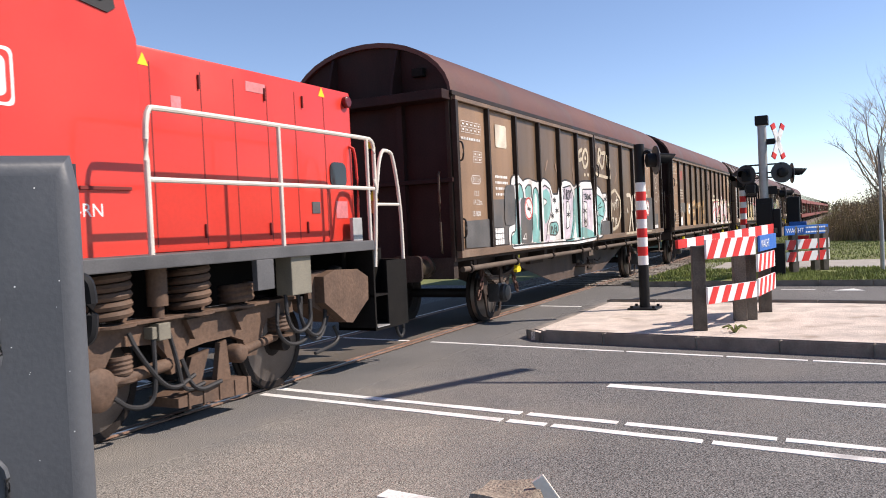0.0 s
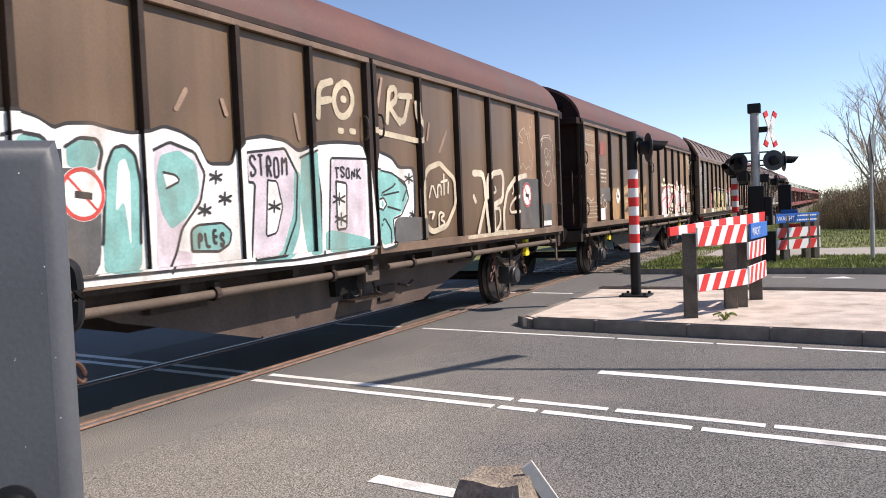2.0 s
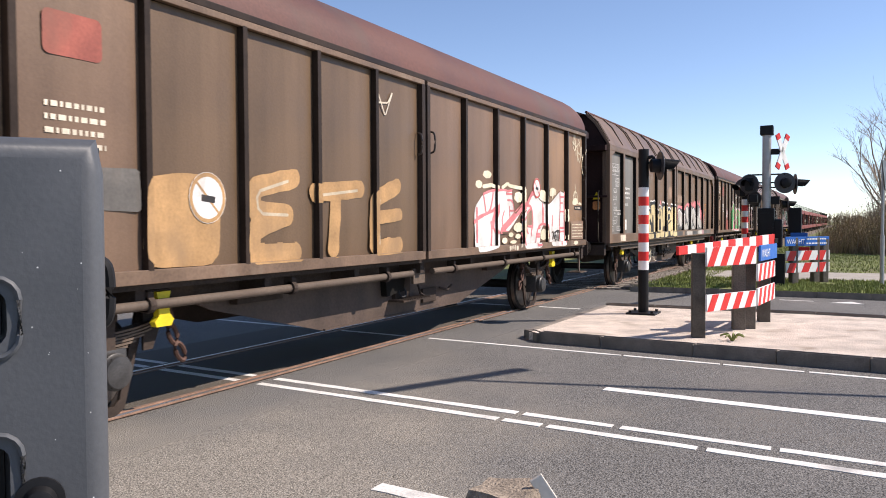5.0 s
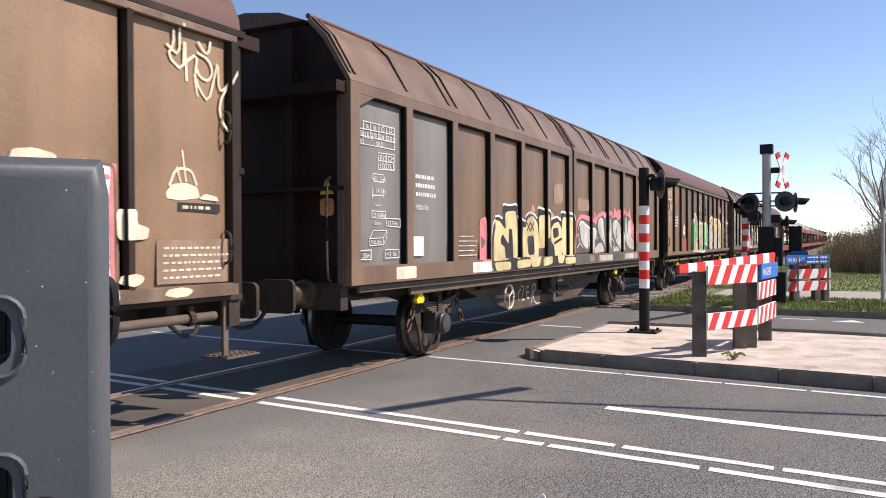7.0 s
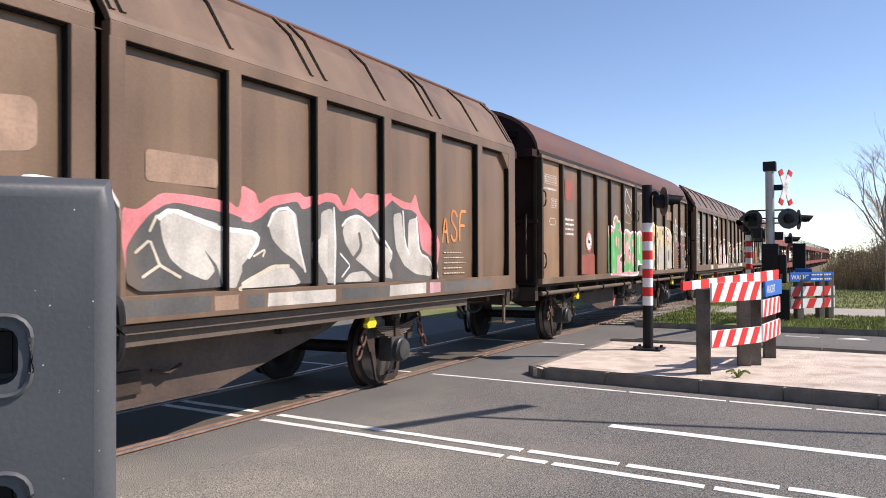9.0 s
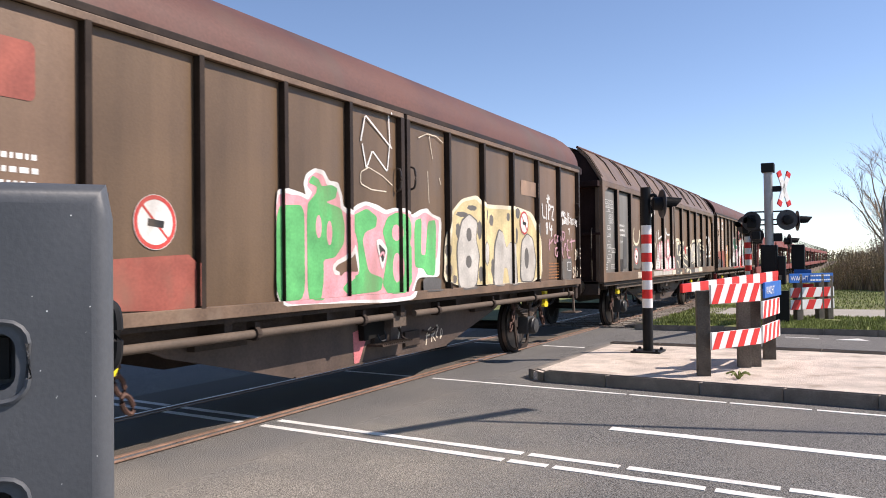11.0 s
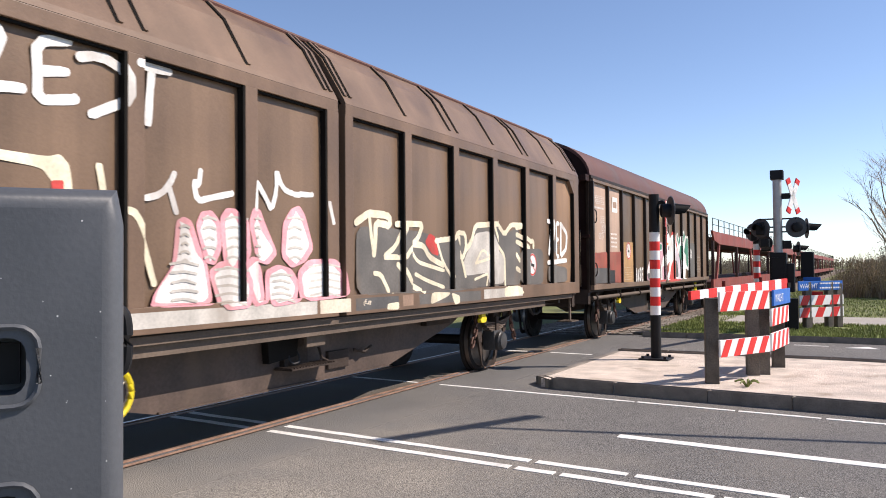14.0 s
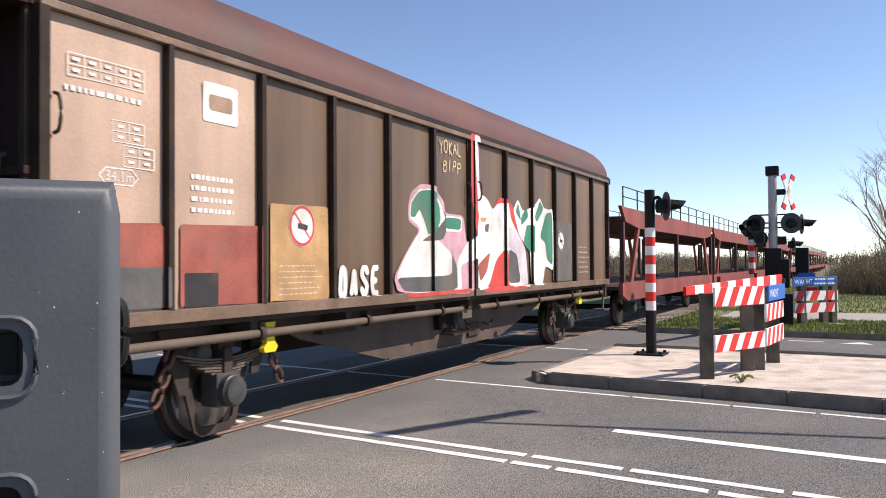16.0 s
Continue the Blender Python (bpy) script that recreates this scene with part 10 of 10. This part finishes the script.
prism(bm, [(-0.12, 0.02), (0.12, 0.02), (0.05, 0.8), (-0.1, 0.8)], "y", -0.34, -0.08)
part("drive_arm", bm, M_BLACK, cab)
bm = B()
box(bm, 1.7, 1.95, -0.62, -0.3, 1.25, 1.95, 0.03)
box(bm, 1.78, 1.87, -0.5, -0.42, 0.0, 1.26)
part("counterweight", bm, M_BLACK, cab)


def boom():
    """The lowered barrier arm, banded red and white."""
    p, q = Vector((16.0, -2.50, 1.07)), Vector((21.0, -3.85, 1.20))
    b = thing("barrier_boom", "lowered red and white barrier arm", "barrier")
    n = 13
    d = (q - p)
    ang = math.atan2(d.y, d.x)
    tilt = math.atan2(d.z, math.hypot(d.x, d.y))
    m = Matrix.Translation(p) @ Matrix.Rotation(ang, 4, "Z") @ Matrix.Rotation(-tilt, 4, "Y")
    for i in range(n):
        bm = B()
        a, c = d.length * i / n, d.length * (i + 1) / n
        h = 0.085 + 0.05 * i / n
        box(bm, a, c, -0.03, 0.03, -h, h, 0.006, m)
        part("band", bm, M_STOPRED if i % 2 == 0 else M_WHITE, b)
    bm = B()
    box(bm, d.length - 0.02, d.length + 0.35, -0.05, 0.05, -0.10, 0.02, 0.01, m)
    part("boom_root", bm, M_BLACK, b)
    for i in (4, 9):
        bm = B()
        x = d.length * i / n
        cyl(bm, m @ Vector((x, 0, 0.1)), m @ Vector((x, 0, 0.22)), 0.035, n=10)
        part("boom_lamp", bm, M_LENS, b)
    return b


boom()


def hazard_board(parent, p, q, z, h, stripes, lean=1, t=0.03):
    """A white board with slanting red stripes between two points of the ground."""
    p, q = Vector((*p, z)), Vector((*q, z))
    d = q - p
    m = Matrix.Translation(p) @ Matrix.Rotation(math.atan2(d.y, d.x), 4, "Z")
    L = d.length
    bm = B()
    box(bm, 0, L, -t / 2, t / 2, 0, h, 0.004, m)
    board = part("board", bm, M_WHITE, parent, "white board with slanting red stripes")
    w = L / (2 * stripes)
    for i in range(-1, stripes + 1):
        bm = B()
        a = i * 2 * w
        pts = []
        for x, zz in ((a, 0), (a + w, 0), (a + w + lean * h * 0.55, h), (a + lean * h * 0.55, h)):
            pts.append((x, zz))
        # cut to the board
        cut = []
        for k in range(4):
            (xa, za), (xb, zb) = pts[k], pts[(k + 1) % 4]
            ina, inb = 0 <= xa <= L, 0 <= xb <= L
            if ina:
                cut.append((xa, za))
            if xa != xb:
                for lim in (0, L):
                    f = (lim - xa) / (xb - xa)
                    if 0 < f < 1:
                        cut.append((lim, za + f * (zb - za)))
        if len(cut) < 3:
            bm.free()
            continue
        cx, cz = sum(c[0] for c in cut) / len(cut), sum(c[1] for c in cut) / len(cut)
        cut.sort(key=lambda c: math.atan2(c[1] - cz, c[0] - cx))
        for s in (-1, 1):
            lo = [bm.verts.new(m @ Vector((x, s * (t / 2 + 0.003), zz))) for x, zz in cut]
            bm.faces.new(lo if s < 0 else lo[::-1])
        part("stripe", bm, M_STOPRED, board)
    return board


def timber(parent, x, y, top, w=0.17, turn=15):
    bm = B()
    box(bm, -w / 2, w / 2, -w / 2, w / 2, 0.0, top, 0.012, pose(x, y, 0.08, 0, 0, turn))
    return part("post", bm, M_WOODPOST, parent, "weathered dark post")


fence = thing("hazard_fence", "red and white striped boards on weathered posts", "fence")
for x, y, h in ((10.98, -3.70, 1.14), (12.05, -4.08, 1.12), (13.15, -4.32, 1.08), (12.2, -4.2, 1.08)):
    timber(fence, x, y, h)
hazard_board(fence, (10.84, -3.82), (11.86, -4.32), 1.05, 0.25, 4)
hazard_board(fence, (10.84, -3.82), (11.86, -4.32), 0.46, 0.22, 4)
hazard_board(fence, (11.92, -4.34), (13.2, -4.46), 0.80, 0.24, 4)
hazard_board(fence, (11.92, -4.34), (13.2, -4.46), 0.46, 0.24, 4)
bm = B()
box(bm, 0, 1.25, -0.015, 0.015, 0, 0.22, 0.006, pose(11.92, -4.37, 1.08, 0, 0, -5.4))
bs = part("blue_plate", bm, M_BLUE, fence, "blue notice plate with white lettering")
text_part(bs, "WACHT", 0, 0, 0.16, M_WHITE, 0, m=pose(11.98, -4.398, 1.13, 90, 0, -5.4))

fence2 = thing("hazard_fence", "striped boards below a blue notice beside the road", "fence")
for x, y, h in ((21.75, -4.25, 1.15), (22.35, -4.72, 1.15), (22.6, -4.92, 1.1)):
    timber(fence2, x, y, h, 0.16, 40)
hazard_board(fence2, (21.45, -4.10), (22.65, -5.04), 0.66, 0.24, 3)
hazard_board(fence2, (21.45, -4.10), (22.65, -5.04), 0.36, 0.24, 3)
bm = B()
PLATE = pose(21.43, -4.08, 1.02, 0, 0, -38.1)
box(bm, 0, 1.53, -0.015, 0.015, 0, 0.23, 0.006, PLATE)
bs = part("blue_plate", bm, M_BLUE, fence2, "blue notice plate with white lettering")
text_part(bs, "WACHT", 0, 0, 0.165, M_WHITE, 0, m=PLATE @ pose(0.04, -0.019, 0.055, 90, 0, 0))
for z in (1.19, 1.08):
    bm = B()
    r2 = random.Random(int(z * 100))
    x = 0.72
    while x < 1.42:
        w = r2.uniform(0.04, 0.1)
        box(bm, x, x + w, -0.021, -0.016, z - 1.02 - 0.018, z - 1.02 + 0.018, 0, PLATE)
        x += w + 0.025
    tagged(part("lettering", bm, M_WHITE, bs), kind="stuff")
bm = B()
box(bm, 22.3, 22.33, -4.55, -4.15, 1.18, 1.34, 0.005)
part("rear_plate", bm, M_BLUE, fence2)
bm = B()
box(bm, 22.3, 22.34, -4.6, -4.2, 0.85, 0.98, 0.004)
part("rear_board", bm, M_STOPRED, fence2)
bm = B()
cyl(bm, (22.32, -4.3, 0.0), (22.32, -4.3, 1.2), 0.05, n=10)
part("rear_post", bm, M_WOODPOST, fence2)

sp = thing("sign_post", "thin grey post with a narrow dark sign on top", "road sign", pose(22.6, -6.22, 0.03))
bm = B()
cyl(bm, (0, 0, 0), (0, 0, 1.25), 0.05, n=12)
cyl(bm, (0, 0, 1.25), (0, 0, 3.1), 0.036, n=12)
part("post", bm, M_GALV, sp, smooth=True)
bm = B()
prism(bm, [(0.42, 3.08), (-0.42, 3.08), (0.0, 2.36)], "x", -0.035, -0.055)
for v in bm.verts:
    v.co = Matrix.Rotation(radians(78), 4, "Z") @ v.co
part("triangle_sign", bm, M_DISC, sp, "triangular sign seen edge-on")

# lamp column whose head hangs over the road, out of the camera's sight
lc = thing("street_lamp", "tall street lamp with a long arm over the road", "street lamp")
H = 6.6
k = H / SUN.z
off = Vector((SUN.x * k, SUN.y * k))
g0, g1 = Vector((6.57, -1.37)), Vector((8.39, -2.25))
bm = B()
a, b = Vector((*(g0 + off), H)), Vector((*(g1 + off), H + 0.05))
d = (b - a).normalized()
box(bm, -0.05, (b - a).length, -0.09, 0.09, -0.05, 0.05, 0.03, Matrix.Translation(a) @ Matrix.Rotation(math.atan2(d.y, d.x), 4, "Z"))
part("lamp_head", bm, M_GALV, lc)
bm = B()
e0, e1 = Vector((7.55, -1.94)) + off, Vector((8.55, -5.95)) + off
tube(bm, [(e0.x, e0.y, H + 0.06), (e1.x, e1.y, H + 0.1), (e1.x + 0.5, e1.y - 2.0, H - 0.1), (e1.x + 0.6, e1.y - 2.4, 4.0), (e1.x + 0.6, e1.y - 2.4, -0.05)], 0.045, 10)
part("column", bm, M_GALV, lc, smooth=True)

# ---- the grey housing close to the camera
HEAD = 52.0
box_m = Matrix.Translation((0.79, -4.528, 0)) @ Matrix.Rotation(radians(HEAD - 90), 4, "Z")   # x to the right, y away from the eye
hb = thing("plastic_housing", "dark grey moulded plastic housing with recessed slots", "equipment housing", box_m)


def shell():
    """A rounded upright shell with two slots let into its face."""
    bm = B()
    x0, x1, zt = -0.62, 0.004, 1.752
    xs = [x0, -0.36, -0.120, x1 - 0.03]
    zs = [0.0, 1.20, 1.335, 1.468, 1.546, zt - 0.03]
    for i in range(3):
        for j in range(5):
            if i == 1 and j in (1, 3):
                z0, z1 = zs[j], zs[j + 1]
                outer = [(p[0] + (xs[1] + xs[2]) / 2, p[1] + (z0 + z1) / 2) for p in rounded(xs[2] - xs[1], z1 - z0, 0.022, 5)]
                f = [bm.verts.new((x, 0, z)) for x, z in outer]
                b2 = [bm.verts.new((x, 0.07, z)) for x, z in outer]
                for a in range(len(f)):
                    bm.faces.new((f[a], f[(a + 1) % len(f)], b2[(a + 1) % len(f)], b2[a]))
                bm.faces.new(b2)
                q = len(f) // 4
                corner = [(xs[2], z1), (xs[1], z1), (xs[1], z0), (xs[2], z0)]
                for s in range(4):
                    c = bm.verts.new((corner[s][0], 0, corner[s][1]))
                    for a in range(q - 1):
                        bm.faces.new((c, f[s * q + a], f[s * q + a + 1]))
                continue
            bm.faces.new([bm.verts.new(p) for p in ((xs[i], 0, zs[j]), (xs[i + 1], 0, zs[j]), (xs[i + 1], 0, zs[j + 1]), (xs[i], 0, zs[j + 1]))])
    R = 0.03
    prev = None
    for k2 in range(7):
        a = radians(90 * k2 / 6)
        dx, dy = R * math.sin(a), R * (1 - math.cos(a))
        cur = [bm.verts.new(p) for p in ((x0, dy, zt - R + dx), (x1 - R + dx * 0.7, dy, zt - R + dx * 0.7 + 0.3 * dx), (x1 - R + dx, dy, zt - R - 0.02), (x1 - R + dx, dy, 0.0))]
        if prev:
            for i in range(3):
                bm.faces.new((prev[i], prev[i + 1], cur[i + 1], cur[i]))
        prev = cur
    back = [bm.verts.new((v.co.x, 0.16, v.co.z)) for v in prev]
    for i in range(3):
        bm.faces.new((prev[i], prev[i + 1], back[i + 1], back[i]))
    bm.faces.new([bm.verts.new(p) for p in ((x0, 0.16, 0), (x1, 0.16, 0), (x1, 0.16, zt), (x0, 0.16, zt))])
    bmesh.ops.remove_doubles(bm, verts=bm.verts, dist=0.0008)
    return bm


part("shell", shell(), M_PLASTIC, hb, "dark grey plastic shell", True)
for z0, z1 in ((1.468, 1.546), (1.20, 1.335)):
    bm = B()
    pts = [(-0.232 + p[0], -0.002, (z0 + z1) / 2 + p[1]) for p in rounded(0.255, z1 - z0 + 0.03, 0.03, 5)]
    tube(bm, pts, 0.0045, 6, True)
    part("slot_rim", bm, M_PLASTIC, hb, smooth=True)
    bm = B()
    box(bm, -0.34, -0.13, 0.05, 0.068, z0 + 0.01, z1 - 0.01)
    part("slot_back", bm, M_BLACK, hb)
bm = B()
tube(bm, smooth_3d([(-0.02, 0.14, 1.575), (0.004, 0.14, 1.575), (0.014, 0.14, 1.56), (0.014, 0.14, 1.49), (0.004, 0.14, 1.475), (-0.02, 0.14, 1.475)], 2), 0.010, 8)
part("side_loop", bm, M_BLACK, hb, "rounded side handle loop", True)
bm = B()
lathe(bm, [(0.032, 0.0), (0.032, -0.006), (0.022, -0.008), (0.018, -0.022), (0.008, -0.026)], (-0.085, 0, 1.255), "y", 20)
part("screw_cap", bm, M_BLACK, hb, smooth=True)
rs = random.Random(77)
bm = B()
for _ in range(46):
    x, z = rs.uniform(-0.3, -0.005), rs.uniform(1.15, 1.72)
    if -0.38 < x < -0.1 and (1.18 < z < 1.36 or 1.45 < z < 1.57):
        continue
    s = rs.uniform(0.0004, 0.0012)
    bm.faces.new([bm.verts.new((x + s * dx, -0.0006, z + s * dz)) for dx, dz in ((-1, -1), (1, -0.8), (0.8, 1), (-0.9, 0.9))])
tagged(part("paint_specks", bm, M_WHITE, hb, "pale specks and scratches"), kind="stuff")

# ---- the stone post at the camera's feet
stone = thing("stone_post", "rough granite post with a white metal strip", "stone post", pose(2.21, -4.555, 0))
bm = B()
bmesh.ops.create_cube(bm, size=1)
bmesh.ops.subdivide_edges(bm, edges=bm.edges[:], cuts=7, use_grid_fill=True)
for v in bm.verts:
    p = v.co.copy()
    taper = 1 - 0.28 * max(0, p.z * 2) ** 2
    v.co = Vector((p.x * 0.27 * taper, p.y * 0.25 * taper, (p.z + 0.5) * 0.84))
    v.co += Vector((noise.noise(v.co * 9), noise.noise(v.co * 9 + Vector((5, 0, 0))), noise.noise(v.co * 7 + Vector((0, 5, 0))))) * 0.028
part("stone", bm, M_STONE, stone, smooth=False)
bm = B()
box(bm, -0.008, 0.008, -0.021, 0.021, -0.55, 0.0, 0.003, pose(0.03, -0.08, 0.872, -33, 0, 27))
part("metal_strip", bm, M_CREAM, stone)


# ---------------------------------------------------------------- what moves
def motions():
    half = [i / 2 for i in range(33)]
    tenth = [i / 10 for i in range(161)]
    for w, x0 in TRAIN:
        walk(w, [(t, pose(x0 + travel(t), YC, 0)) for t in half])
    for w, x, radius in WHEELS:
        walk(w, [(t, pose(x, 0, radius, 0, math.degrees(travel(t) / radius), 0)) for t in tenth])


motions()
